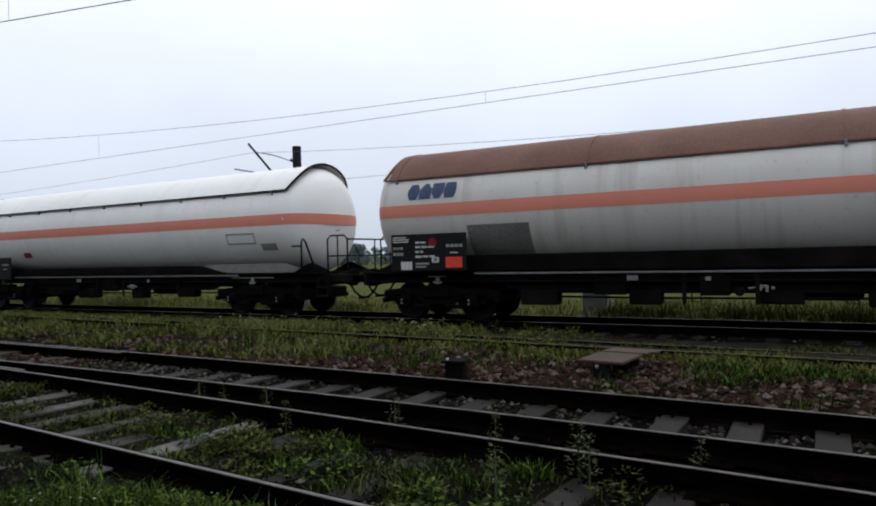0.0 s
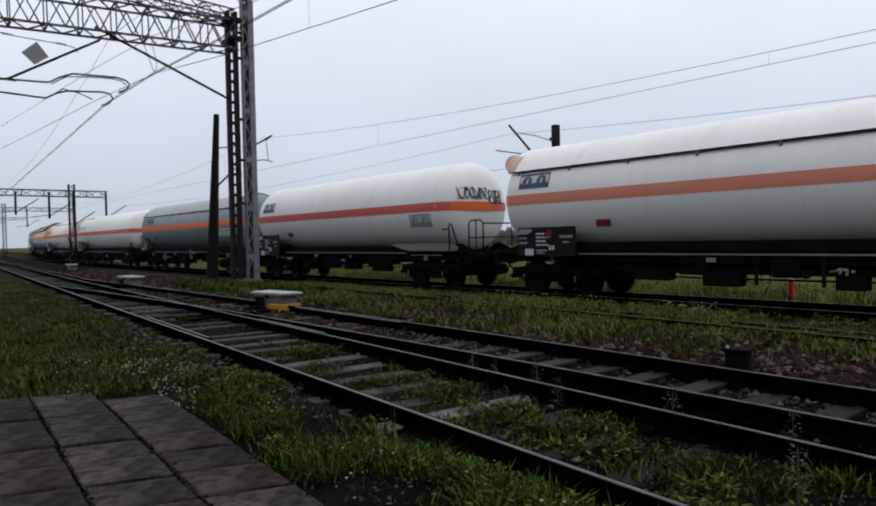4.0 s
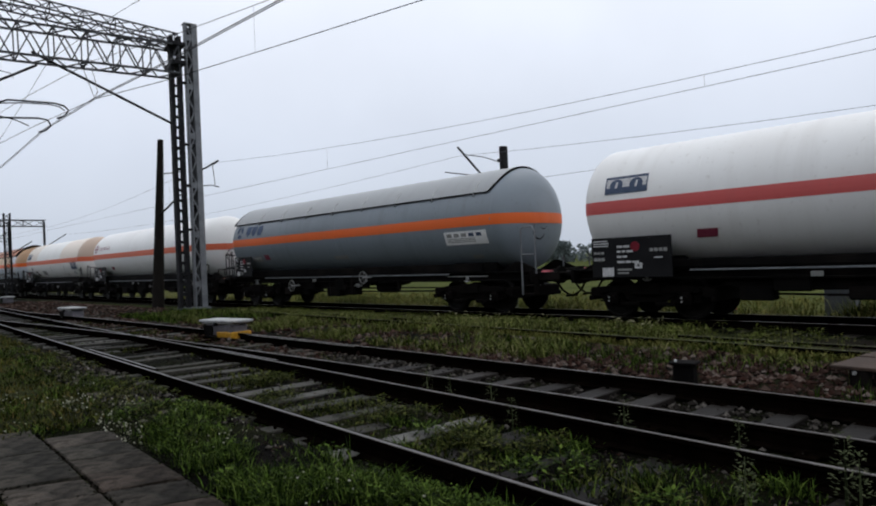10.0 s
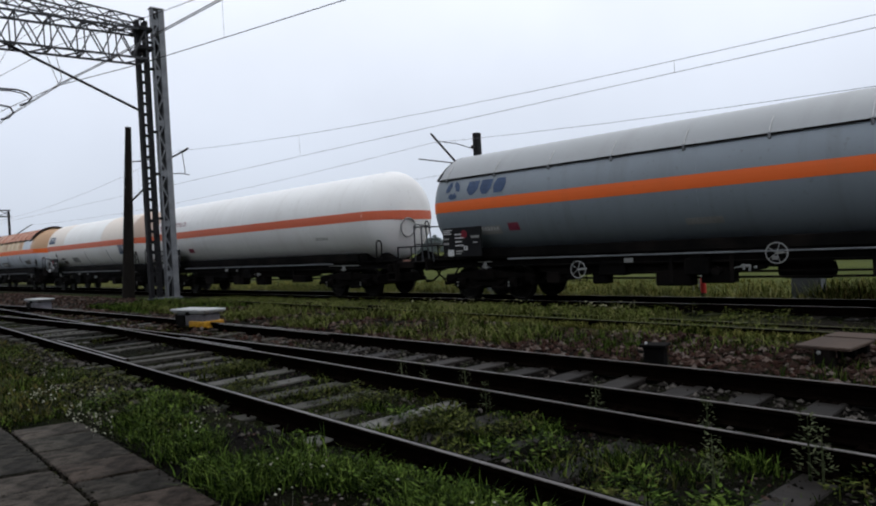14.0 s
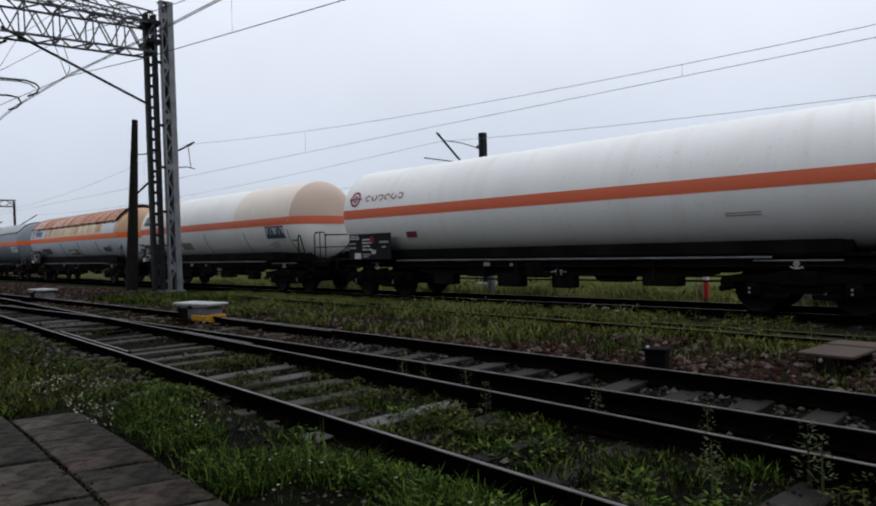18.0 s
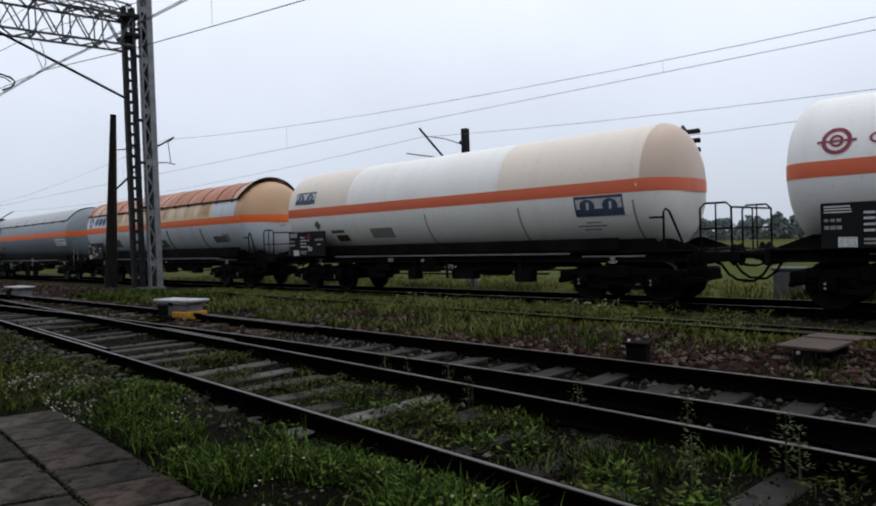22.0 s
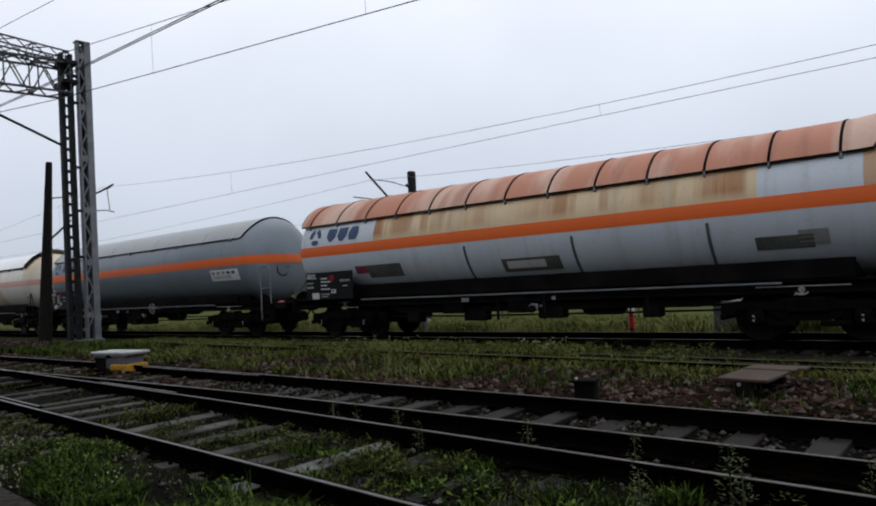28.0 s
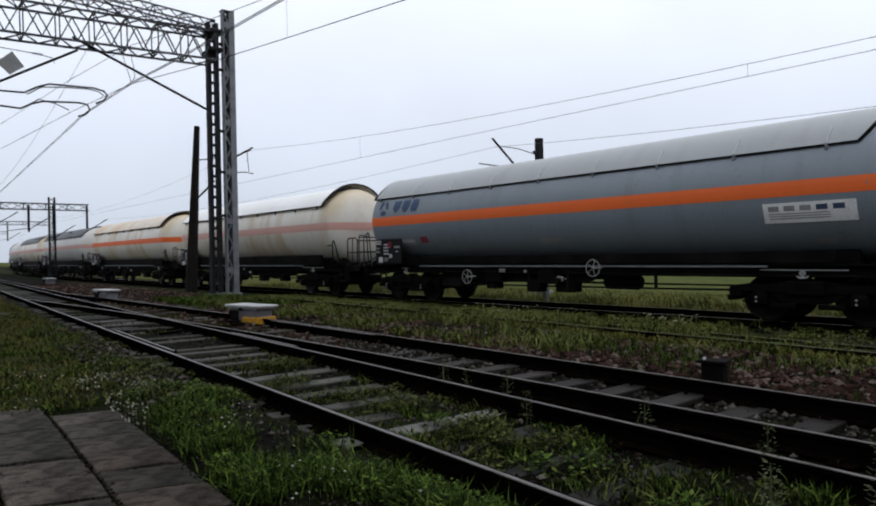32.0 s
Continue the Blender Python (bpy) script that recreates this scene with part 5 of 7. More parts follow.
# ---- light signal behind the track ----
SX, SY = -9.25, 18.1
sg = thing("light_signal", "red and white banded signal mast with hooded lamps", "signal", at=pose(SX, SY, -0.74))
bands_ = [(0.0, 0.35, "dark_steel"), (0.35, 0.8, "sig_red"), (0.8, 1.3, "sig_white"), (1.3, 1.85, "sig_white"), (1.85, 2.3, "sig_white"), (2.3, 2.75, "sig_red"), (2.75, 3.15, "sig_white"), (3.15, 3.6, "sig_red"), (3.6, 3.95, "sig_white")]
for a, b, mt in bands_:
    part("band", Geo().cyl((0, 0, a), (0, 0, b), 0.075, 14), mt, sg, smooth=True)
hd = part("lamp_head", Geo().box((0.04, -0.02, 4.38), (0.17, 0.16, 1.05), 0.04).cyl((0.02, -0.02, 4.9), (0.02, -0.02, 5.0), 0.09, 10, 0.02), "dark_steel", sg)
for k in range(4):
    z0 = 4.76 - 0.255 * k
    part("hood", Geo().lathe([(0.0, 0.085), (0.36, 0.085), (0.36, 0.095), (0.0, 0.095)], (0.13, -0.04, z0), "x", 10, -1.9, 1.9), "dark_steel", hd)
    part("lens", Geo().cyl((0.14, -0.04, z0), (0.155, -0.04, z0), 0.08, 12), "black", hd, "dark unlit lens")
ld = Geo()
for dx in (-0.42, -0.24):
    ld.tube([(dx, 0.25, 0.4), (dx, 0.25, 3.2), (dx - 0.05, 0.25, 3.5), (dx - 0.05, 0.25, 4.85)], 0.016, 6)
for k in range(17):
    ld.cyl((-0.45, 0.25, 0.6 + 0.26 * k), (-0.22, 0.25, 0.6 + 0.26 * k), 0.01, 5)
for z0 in (1.6, 3.0, 4.75):
    ld.cyl((-0.3, 0.25, z0), (0.0, 0.0, z0), 0.014, 5)
part("ladder", ld, "galv", sg)
part("base", Geo().box((0, 0, 0.0), (0.5, 0.5, 0.4), 0.04), "concrete", sg)

cab = thing("relay_cabinet", "grey concrete cable cabinet in the grass", "cabinet", at=pose(-6.95, 19.3, -0.85, 0, 0, 6))
part("body", Geo().box((0, 0, 0.5), (0.72, 0.55, 1.1), 0.03), "cabinet", cab)
part("lid", Geo().box((0, 0, 1.08), (0.8, 0.62, 0.07), 0.02), "cabinet", cab)
part("door", Geo().box((0, -0.285, 0.52), (0.56, 0.03, 0.86), 0.012), "cabinet", cab)
marker = thing("marker_post", "short greenish concrete post behind the track", "post", at=pose(-17.3, 17.9, -0.8))
part("shaft", Geo().box((0, 0, 0.6), (0.22, 0.2, 1.4), 0.03), "cabinet", marker)


# ---- point machines, cover plate and stump ----
def point_machine(x, y, rz, label, yellow=False):
    t = thing("point_machine", label, "point machine", at=pose(x, y, -0.125, 0, 0, rz))
    part("housing", Geo().box((0, 0, 0.16), (0.98, 0.42, 0.30), 0.05), "box_dirty", t, "grimy grey housing")
    part("lid", Geo().box((0, 0, 0.36), (1.24, 0.50, 0.05), 0.015).box((0, 0, 0.32), (1.06, 0.46, 0.04), 0.01), "box_white", t, "white weathered lid")
    if yellow:
        part("yellow_panel", Geo().box((0.50, -0.03, 0.085), (0.16, 0.50, 0.12), 0.015).box((0.30, -0.23, 0.085), (0.50, 0.07, 0.12), 0.015).box((0.56, -0.03, 0.015), (0.14, 0.36, 0.05), 0.01), "box_yellow", t, "yellow skirt round the lower end")
    part("dark_panel", Geo().box((-0.30, -0.22, 0.17), (0.32, 0.05, 0.2), 0.015), "black", t)
    part("base_beam", Geo().box((0, 0, -0.02), (1.5, 0.6, 0.07), 0.015), "rail_side", t)
    part("drive_rod", Geo().cyl((0.3, -0.3, 0.02), (0.35, -2.2, 0.0), 0.025, 6).cyl((-0.2, -0.3, 0.02), (-0.18, -2.2, 0.0), 0.02, 6), "rail_side", t)
    part("lock", Geo().cyl((0.0, -0.28, 0.3), (0.0, -0.2, 0.3), 0.035, 8), "black", t)
    return t


point_machine(-14.1, 5.78, 12, "white and yellow point machine on a rusty beam", True)
point_machine(-25.6, 5.2, 8, "white point machine further along the turnout")
point_machine(-47.0, 6.2, 5, "small white point machine far along the tracks")

stump = thing("cable_stump", "short black metal cable post in ballast", "post", at=pose(-3.86, 6.45, -0.16, 0, 0, 15))
part("body", Geo().box((0, 0, 0.14), (0.21, 0.18, 0.32), 0.02), "black", stump)
part("cap", Geo().box((0, 0, 0.31), (0.27, 0.23, 0.03), 0.012), "black", stump)
part("bolt", Geo().cyl((-0.08, -0.04, 0.325), (-0.08, -0.04, 0.345), 0.015, 6), "mark_white", stump, "bright worn bolt")

plate = thing("cover_plate", "rusty steel cover plates on short legs", "cover plate", at=pose(-2.54, 7.93, -0.07, 0, 0, -2))
part("sheet", Geo().box((0, -0.22, 0.155), (0.52, 0.68, 0.035), 0.008), "rust_plate", plate)
part("second_sheet", Geo().box((0.02, 0.245, 0.165), (0.54, 0.20, 0.03), 0.008), "rust_plate", plate)
part("third_sheet", Geo().box((0.04, 0.47, 0.155), (0.60, 0.20, 0.03), 0.008), "rust_plate", plate)
for y_ in (-0.49, 0.1, 0.46):
    part("leg", Geo().box((0.0, y_, 0.04), (0.17, 0.12, 0.22), 0.015).box((0.0, y_, -0.07), (0.24, 0.14, 0.06), 0.01), "black", plate)
part("bolt", Geo().cyl((-0.03, -0.55, 0.11), (-0.03, -0.57, 0.11), 0.02, 8), "mark_grey", plate, "bright worn bolt")


# ---- tank wagons ----
TZ, TR, DOME = 2.62, 1.45, 0.70
WHEEL_R = 0.46


def tank_profile(half, extra=0.0, steps=9):
    """Along and radius of a tank with dished ends."""
    pts = []
    for i in range(steps + 1):
        u = 1 - i / steps
        pts.append((-half + DOME * (1 - u), (TR + extra) * (1 - u ** 2.25) ** (1 / 2.25)))
    return pts + [(-x, r) for x, r in reversed(pts)]


def tank_radius(x, half):
    u = max(0.0, (abs(x) - (half - DOME)) / DOME)
    return TR * max(0.0, 1 - u ** 2.25) ** (1 / 2.25)


def shell_point(x, z, half, lift, side):
    """A point on the tank's skin at x and height z, lifted off it; side -1 faces the platform."""
    r = tank_radius(x, half) + lift
    return (x, side * math.sqrt(max(0.0, r * r - (z - TZ) ** 2)), z)


def dome_point(y, z, half, lift):
    """A point on the dished end that faces along +x, lifted off it."""
    u = max(0.0, 1 - (math.hypot(y, z - TZ) / TR) ** 2.25) ** (1 / 2.25)
    return (half - DOME + DOME * u + lift, y, z)


def dome_patch(half, y0, y1, z0, z1, lift=0.012, ny=12, nz=4):
    """A thin patch bent to the dished end."""
    vs = [dome_point(y0 + (y1 - y0) * i / ny, z0 + (z1 - z0) * k / nz, half, lift) for k in range(nz + 1) for i in range(ny + 1)]
    return Geo().add(vs, [(k * (ny + 1) + i, k * (ny + 1) + i + 1, (k + 1) * (ny + 1) + i + 1, (k + 1) * (ny + 1) + i) for k in range(nz) for i in range(ny)])


def band(half, z0, z1, lift=0.006, rows=3):
    """A painted belt right round the tank."""
    g = Geo()
    need = max(abs(z0 - TZ), abs(z1 - TZ)) + 0.02
    xs = [-half + DOME * (1 - math.cos(math.pi / 2 * i / 14)) for i in range(15)]
    xs = [x for x in xs if tank_radius(x, half) > need]
    xs = xs + [-(half - DOME) + (2 * (half - DOME)) * i / 6 for i in range(1, 6)] + [-x for x in reversed(xs)]
    for side in (-1, 1):
        n = len(xs)
        vs = [shell_point(x, z0 + (z1 - z0) * k / rows, half, lift, side) for k in range(rows + 1) for x in xs]
        g.add(vs, [(k * n + i, k * n + i + 1, (k + 1) * n + i + 1, (k + 1) * n + i) for k in range(rows) for i in range(n - 1)])
    for xe in (xs[0], xs[-1]):
        vs = []
        ends = [shell_point(xe, z0 + (z1 - z0) * k / rows, half, lift, -1) for k in range(rows + 1)]
        m = 6
        for p in ends:
            for i in range(m + 1):
                y = p[1] * (1 - 2 * i / m)
                bulge = (1 - (2 * i / m - 1) ** 2) * (half + 0.01 - abs(xe))
                vs.append((xe + math.copysign(bulge, xe), y, p[2]))
        g.add(vs, [(k * (m + 1) + i, k * (m + 1) + i + 1, (k + 1) * (m + 1) + i + 1, (k + 1) * (m + 1) + i) for k in range(rows) for i in range(m)])
    return g


def decal(half, x0, x1, z0, z1, lift=0.012, side=-1, slant=0.0, nx=4, nz=4):
    """A thin patch bent to the tank's skin."""
    g = Geo()
    vs = [shell_point(x0 + (x1 - x0) * i / nx + slant * (z0 + (z1 - z0) * k / nz - z0), z0 + (z1 - z0) * k / nz, half, lift, side) for k in range(nz + 1) for i in range(nx + 1)]
    return g.add(vs, [(k * (nx + 1) + i, k * (nx + 1) + i + 1, (k + 1) * (nx + 1) + i + 1, (k + 1) * (nx + 1) + i) for k in range(nz) for i in range(nx)])


def decal_ring(half, xc, zc, r0, r1, a0=0.0, a1=6.2832, n=20, lift=0.014, sx=1.0):
    g = Geo()
    vs = []
    for i in range(n + 1):
        t = a0 + (a1 - a0) * i / n
        for r in (r0, r1):
            vs.append(shell_point(xc + sx * r * math.cos(t), zc + r * math.sin(t), half, lift, -1))
    return g.add(vs, [(2 * i, 2 * i + 1, 2 * i + 3, 2 * i + 2) for i in range(n)])


def hoop(half, x, a0, a1, r, w, t, n=24):
    """A flat bar bent round the tank at x, from angle a0 to a1 off the top."""
    g = Geo()
    return g.lathe([(x - w / 2, r), (x - w / 2, r + t), (x + w / 2, r + t), (x + w / 2, r), (x - w / 2, r)], (0, 0, TZ), "x", n, a0, a1)


SHARED = {}


def wheelset_mesh():
    if "wheelset" not in SHARED:
        g = Geo()
        for sd in (-1, 1):
            y = sd * 0.68
            prof = [(-0.02, 0.09), (-0.03, 0.14), (0.005, 0.30), (0.0, 0.39), (-0.03, 0.40), (-0.03, 0.485), (-0.005, 0.485), (0.01, WHEEL_R), (0.105, WHEEL_R - 0.008), (0.105, 0.40), (0.06, 0.39), (0.055, 0.30), (0.06, 0.14), (0.06, 0.09)]
            g.lathe([(y + sd * a, r) for a, r in prof], axis="y", seg=28)
            for k in range(4):
                t = k * math.pi / 2
                g.box((0.27 * math.cos(t), y + sd * 0.05, 0.27 * math.sin(t)), (0.05, 0.03, 0.05), 0.01)
        g.cyl((0, -1.05, 0), (0, 1.05, 0), 0.075, 12)
        SHARED["wheelset"] = g.mesh("wheelset", True)
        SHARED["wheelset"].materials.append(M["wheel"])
    return SHARED["wheelset"]


def bogie_meshes():
    if "side_frame" not in SHARED:
        poly = [(-1.30, 0.63), (-1.26, 0.72), (-1.0, 0.77), (-0.62, 0.77), (-0.42, 0.82), (0.42, 0.82), (0.62, 0.77), (1.0, 0.77), (1.26, 0.72), (1.30, 0.63),
                (0.66, 0.61), (0.54, 0.47), (0.36, 0.40), (-0.36, 0.40), (-0.54, 0.47), (-0.66, 0.61)]
        SHARED["side_frame"] = Geo().prism(poly, -0.07, 0.07).prism([(a * 0.97, b) for a, b in poly if b > 0.6], -0.11, 0.11).mesh("side_frame")
        SHARED["axle_box"] = (Geo().box((0, 0, 0.0), (0.30, 0.26, 0.30), 0.05).cyl((0, -0.20, 0), (0, 0.0, 0), 0.115, 14).cyl((0, -0.215, 0), (0, -0.2, 0), 0.085, 10)
                              .cyl((0.055, -0.225, 0.05), (0.055, -0.21, 0.05), 0.015, 6).cyl((-0.055, -0.225, -0.05), (-0.055, -0.21, -0.05), 0.015, 6)).mesh("axle_box")
        pts = [(0.065 * math.cos(t * 0.9), 0.065 * math.sin(t * 0.9), -0.14 + 0.010 * t) for t in range(0, 29)]
        SHARED["spring"] = Geo().tube(pts, 0.018, 5).box((0, 0, -0.145), (0.17, 0.17, 0.03), 0.01).mesh("spring")
        SHARED["bolster"] = (Geo().box((0, 0, 0.66), (0.5, 2.1, 0.22), 0.04).cyl((0, 0, 0.7), (0, 0, 0.95), 0.24, 16).box((0, -0.82, 0.80), (0.2, 0.25, 0.14), 0.02).box((0, 0.82, 0.80), (0.2, 0.25, 0.14), 0.02)
                             .box((1.40, 0, 0.60), (0.34, 2.1, 0.26), 0.05).box((-1.40, 0, 0.60), (0.34, 2.1, 0.26), 0.05).box((1.52, 0, 0.48), (0.10, 2.2, 0.12), 0.02).box((-1.52, 0, 0.48), (0.10, 2.2, 0.12), 0.02)
                             .box((0, -1.12, 0.70), (0.7, 0.1, 0.28), 0.03).box((0.45, -1.1, 0.35), (0.5, 0.08, 0.10), 0.02).box((-0.45, -1.1, 0.35), (0.5, 0.08, 0.10), 0.02)).mesh("bolster")
        SHARED["axle_bolt"] = Geo().cyl((0.0, -0.008, 0.0), (0.0, 0.006, 0.0), 0.022, 8).mesh("axle_bolt")
        br = Geo()
        for sx in (-1, 1):
            for sd in (-1, 1):
                br.box((sx * 0.40, sd * 0.7, 0.46), (0.06, 0.09, 0.32), 0.02)
                br.tube([(sx * 0.40, sd * 0.7, 0.6), (sx * 0.34, sd * 0.7, 0.86)], 0.018, 5)
            br.cyl((sx * 0.37, -0.72, 0.34), (sx * 0.37, 0.72, 0.34), 0.03, 6)
        br.cyl((-0.4, 0.0, 0.42), (0.4, 0.0, 0.5), 0.022, 6)
        SHARED["brake_gear"] = br.mesh("brake_gear")
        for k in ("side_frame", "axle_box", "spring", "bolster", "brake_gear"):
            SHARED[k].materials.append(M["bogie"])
    return SHARED


def add_bogie(wagon, x):
    sh = bogie_meshes()
    b = part("bogie", sh["bolster"], None, wagon, at=pose(x, 0, 0))
    for sd in (-1, 1):
        part("side_frame", sh["side_frame"], None, b, at=pose(0, sd * 1.0, 0))
        for ax in (-0.9, 0.9):
            part("axle_box", sh["axle_box"], None, b, at=pose(ax, sd * 1.03, WHEEL_R, 0, 0, 0 if sd < 0 else 180))
            for dx in (-0.26, 0.26):
                part("spring", sh["spring"], None, b, at=pose(ax + dx, sd * 1.03, WHEEL_R + 0.1))
    part("brake_gear", sh["brake_gear"], None, b)
    # pale dots on the near axle boxes stand in for white glints
    for ax in (-0.9, 0.9):
        for dz in (0.05, -0.035):
            part("axle_bolt", sh["axle_bolt"], "mark_grey", b, "pale dot painting a glint on the axle box", at=pose(ax, -1.258, WHEEL_R + dz))
    sets = [part("wheelset", wheelset_mesh(), None, b, "steel wheels on one axle", at=pose(ax, 0, WHEEL_R)) for ax in (-0.9, 0.9)]
    return sets


def end_gear():
    if "buffer" not in SHARED:
        SHARED["buffer"] = (Geo().cyl((0, 0, 0), (0.30, 0, 0), 0.105, 16).cyl((0.30, 0, 0), (0.56, 0, 0), 0.08, 16).lathe([(0.56, 0.0), (0.56, 0.225), (0.585, 0.23), (0.61, 0.2), (0.625, 0.1), (0.628, 0.0)], axis="x", seg=20)
                            .box((0.01, 0, 0), (0.03, 0.34, 0.34), 0.01)).mesh("buffer", True)
        cp = Geo().box((0.12, 0, 0), (0.3, 0.1, 0.14), 0.03).tube([(0.22, 0, 0), (0.36, 0, -0.03), (0.42, 0, 0.06), (0.34, 0, 0.11)], 0.035, 7)
        for sd in (-1, 1):
            cp.tube([(0.3, sd * 0.07, 0.0), (0.45, sd * 0.08, -0.18), (0.6, sd * 0.08, -0.22), (0.66, sd * 0.04, -0.2)], 0.02, 6)
        SHARED["coupling"] = cp.mesh("coupling")
        SHARED["brake_hose"] = Geo().tube([(0.02, 0, -0.08), (0.14, 0, -0.12), (0.26, 0.04, -0.32), (0.42, 0.1, -0.45), (0.62, 0.2, -0.46)], 0.028, 7).mesh("brake_hose")
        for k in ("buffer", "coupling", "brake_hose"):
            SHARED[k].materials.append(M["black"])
    return SHARED


def marking_board(wagon, x0, x1, z0, z1, seed, orange=False, red=True):
    """The black lettering board at the end of the solebar; its unreadable lines are plain bars."""
    rr = random.Random(seed)
    y = -1.50
    b = part("marking_board", Geo().box(((x0 + x1) / 2, y + 0.03, (z0 + z1) / 2), (x1 - x0, 0.05, z1 - z0), 0.012), "board", wagon, "black board with white markings")
    w, h = x1 - x0, z1 - z0

    def bar(u0, u1, v0, v1, mat="mark_white"):
        part("marking", Geo().box((x0 + w * (u0 + u1) / 2, y - 0.002, z0 + h * (v0 + v1) / 2), (w * (u1 - u0), 0.012, h * (v1 - v0)), 0.0), mat, b)
    for k in range(3):
        bar(0.03, 0.2 + 0.06 * rr.random(), 0.90 - 0.06 * k, 0.93 - 0.06 * k)
    for q in range(3):
        bar(0.03 + 0.05 * q, 0.065 + 0.05 * q, 0.59, 0.65, "mark_grey")
        bar(0.03 + 0.05 * q, 0.07 + 0.05 * q, 0.42, 0.50, "mark_grey")
    bar(0.14, 0.29, 0.03, 0.25)
    for k, v in enumerate((0.74, 0.62, 0.49, 0.36)):
        u = 0.34
        for q in range(2 + (k % 2)):
            du = rr.uniform(0.04, 0.09)
            bar(u, u + du, v, v + 0.05)
            u += du + 0.018
    bar(0.34, 0.52, 0.17, 0.22, "mark_grey")
    bar(0.34, 0.48, 0.09, 0.13, "mark_grey")
    bar(0.56, 0.65, 0.22, 0.36)
    bar(0.585, 0.625, 0.26, 0.33, "board")
    for q in range(4):
        bar(0.75 + 0.055 * q, 0.79 + 0.055 * q, 0.62, 0.70, "mark_grey")
    bar(0.80, 0.9, 0.46, 0.49)
    if orange:
        bar(0.74, 0.95, 0.08, 0.36, "mark_orange")
    if red:
        g = Geo().cyl((x0 + w * 0.57, y - 0.008, z0 + h * 0.76), (x0 + w * 0.57, y + 0.004, z0 + h * 0.76), 0.11, 18)
        part("marking", g, "mark_red", b, "round red mark")
    return b


def logo(tank, half, kind, x, z, h, dark="mark_navy"):
    """Owner's marks as plain shapes and bars in their colours."""
    def bar(x0, x1, z0, z1, mat, slant=0.0, nm="lettering_bar"):
        part(nm, decal(half, x0, x1, z0, z1, 0.012, -1, slant, 2, 3), mat, tank)
    def block(x0, wide, z0, tall, cut, slant, mat):
        """A plain block with its lower and upper corners cut, leaning forwards."""
        pts = [(cut[0], 0.0), (1 - cut[0], 0.0), (1.0, 0.36), (1.0, 0.64), (1 - cut[1], 1.0), (cut[1], 1.0), (0.0, 0.64), (0.0, 0.36)]
        ring = [shell_point(x0 + wide * u + slant * tall * v, z0 + tall * v, half, 0.013, -1) for u, v in pts]
        part("lettering_bar", Geo().add(ring, [(0, 1, 2, 7), (7, 2, 3, 6), (6, 3, 4, 5)]), mat, tank)
    if kind == "blue_bars":
        for k, cut in enumerate(((0.22, 0.22), (0.0, 0.34), (0.30, 0.0), (0.12, 0.12))):
            block(x + k * h * 0.90, h * 0.88, z, h, cut, 0.12, "mark_blue")
    elif kind == "blue_mark":
        for k in range(3):
            a = math.pi / 2 + k * 2.0944
            part("logo_mark", decal_ring(half, x + h * 0.62, z + h * 0.5, h * 0.26, h * 0.60, a + 0.3, a + 1.8, 6), "mark_blue", tank)
        for k in range(3):
            x0 = x + h * 1.78 + k * h * 1.10
            block(x0, h * 0.92, z + 0.02, h * 0.90, ((0.40, 0.0), (0.32, 0.0), (0.16, 0.16))[k], 0.2, "mark_blue")
    elif kind == "wine":
        part("logo_mark", decal_ring(half, x + h * 0.6, z + h * 0.5, h * 0.42, h * 0.58), "mark_wine", tank)
        part("logo_mark", decal_ring(half, x + h * 0.6, z + h * 0.5, h * 0.16, h * 0.27), "mark_wine", tank)
        part("logo_mark", decal(half, x - h * 0.15, x + h * 1.35, z + h * 0.44, z + h * 0.54), "mark_wine", tank)
        for k in range(6):
            x0 = x + h * 2.1 + k * h * 0.72
            part("lettering_bar", decal_ring(half, x0, z + h * 0.48, h * 0.15, h * 0.24, 0.5 + 1.9 * k, 5.4 + 1.9 * k, 10, sx=1.25), "mark_wine", tank)
    elif kind == "panel":
        pn = part("logo_panel", decal(half, x, x + h * 2.7, z, z + h, 0.010, -1, 0.0, 6, 6), "mark_white", tank, "white panel with dark blue frame and ovals")
        for u0, u1, v0, v1 in ((0.0, 1.0, 0.0, 0.06), (0.0, 1.0, 0.86, 1.0), (0.0, 0.03, 0.0, 1.0), (0.97, 1.0, 0.0, 1.0), (0.0, 1.0, 0.06, 0.36)):
            part("panel_bar", decal(half, x + h * 2.7 * u0, x + h * 2.7 * u1, z + h * v0, z + h * v1, 0.013, -1, 0, 4, 3), dark, pn)
        for u in (0.72, 1.98):
            part("panel_oval", decal_ring(half, x + h * u, z + h * 0.5, 0.0, h * 0.34, n=18, lift=0.016, sx=1.25), dark, pn)
            part("panel_bar", decal(half, x + h * (u - 0.07), x + h * (u + 0.07), z + h * 0.32, z + h * 0.68, 0.019, -1, 0.15, 1, 3), "mark_white", pn)


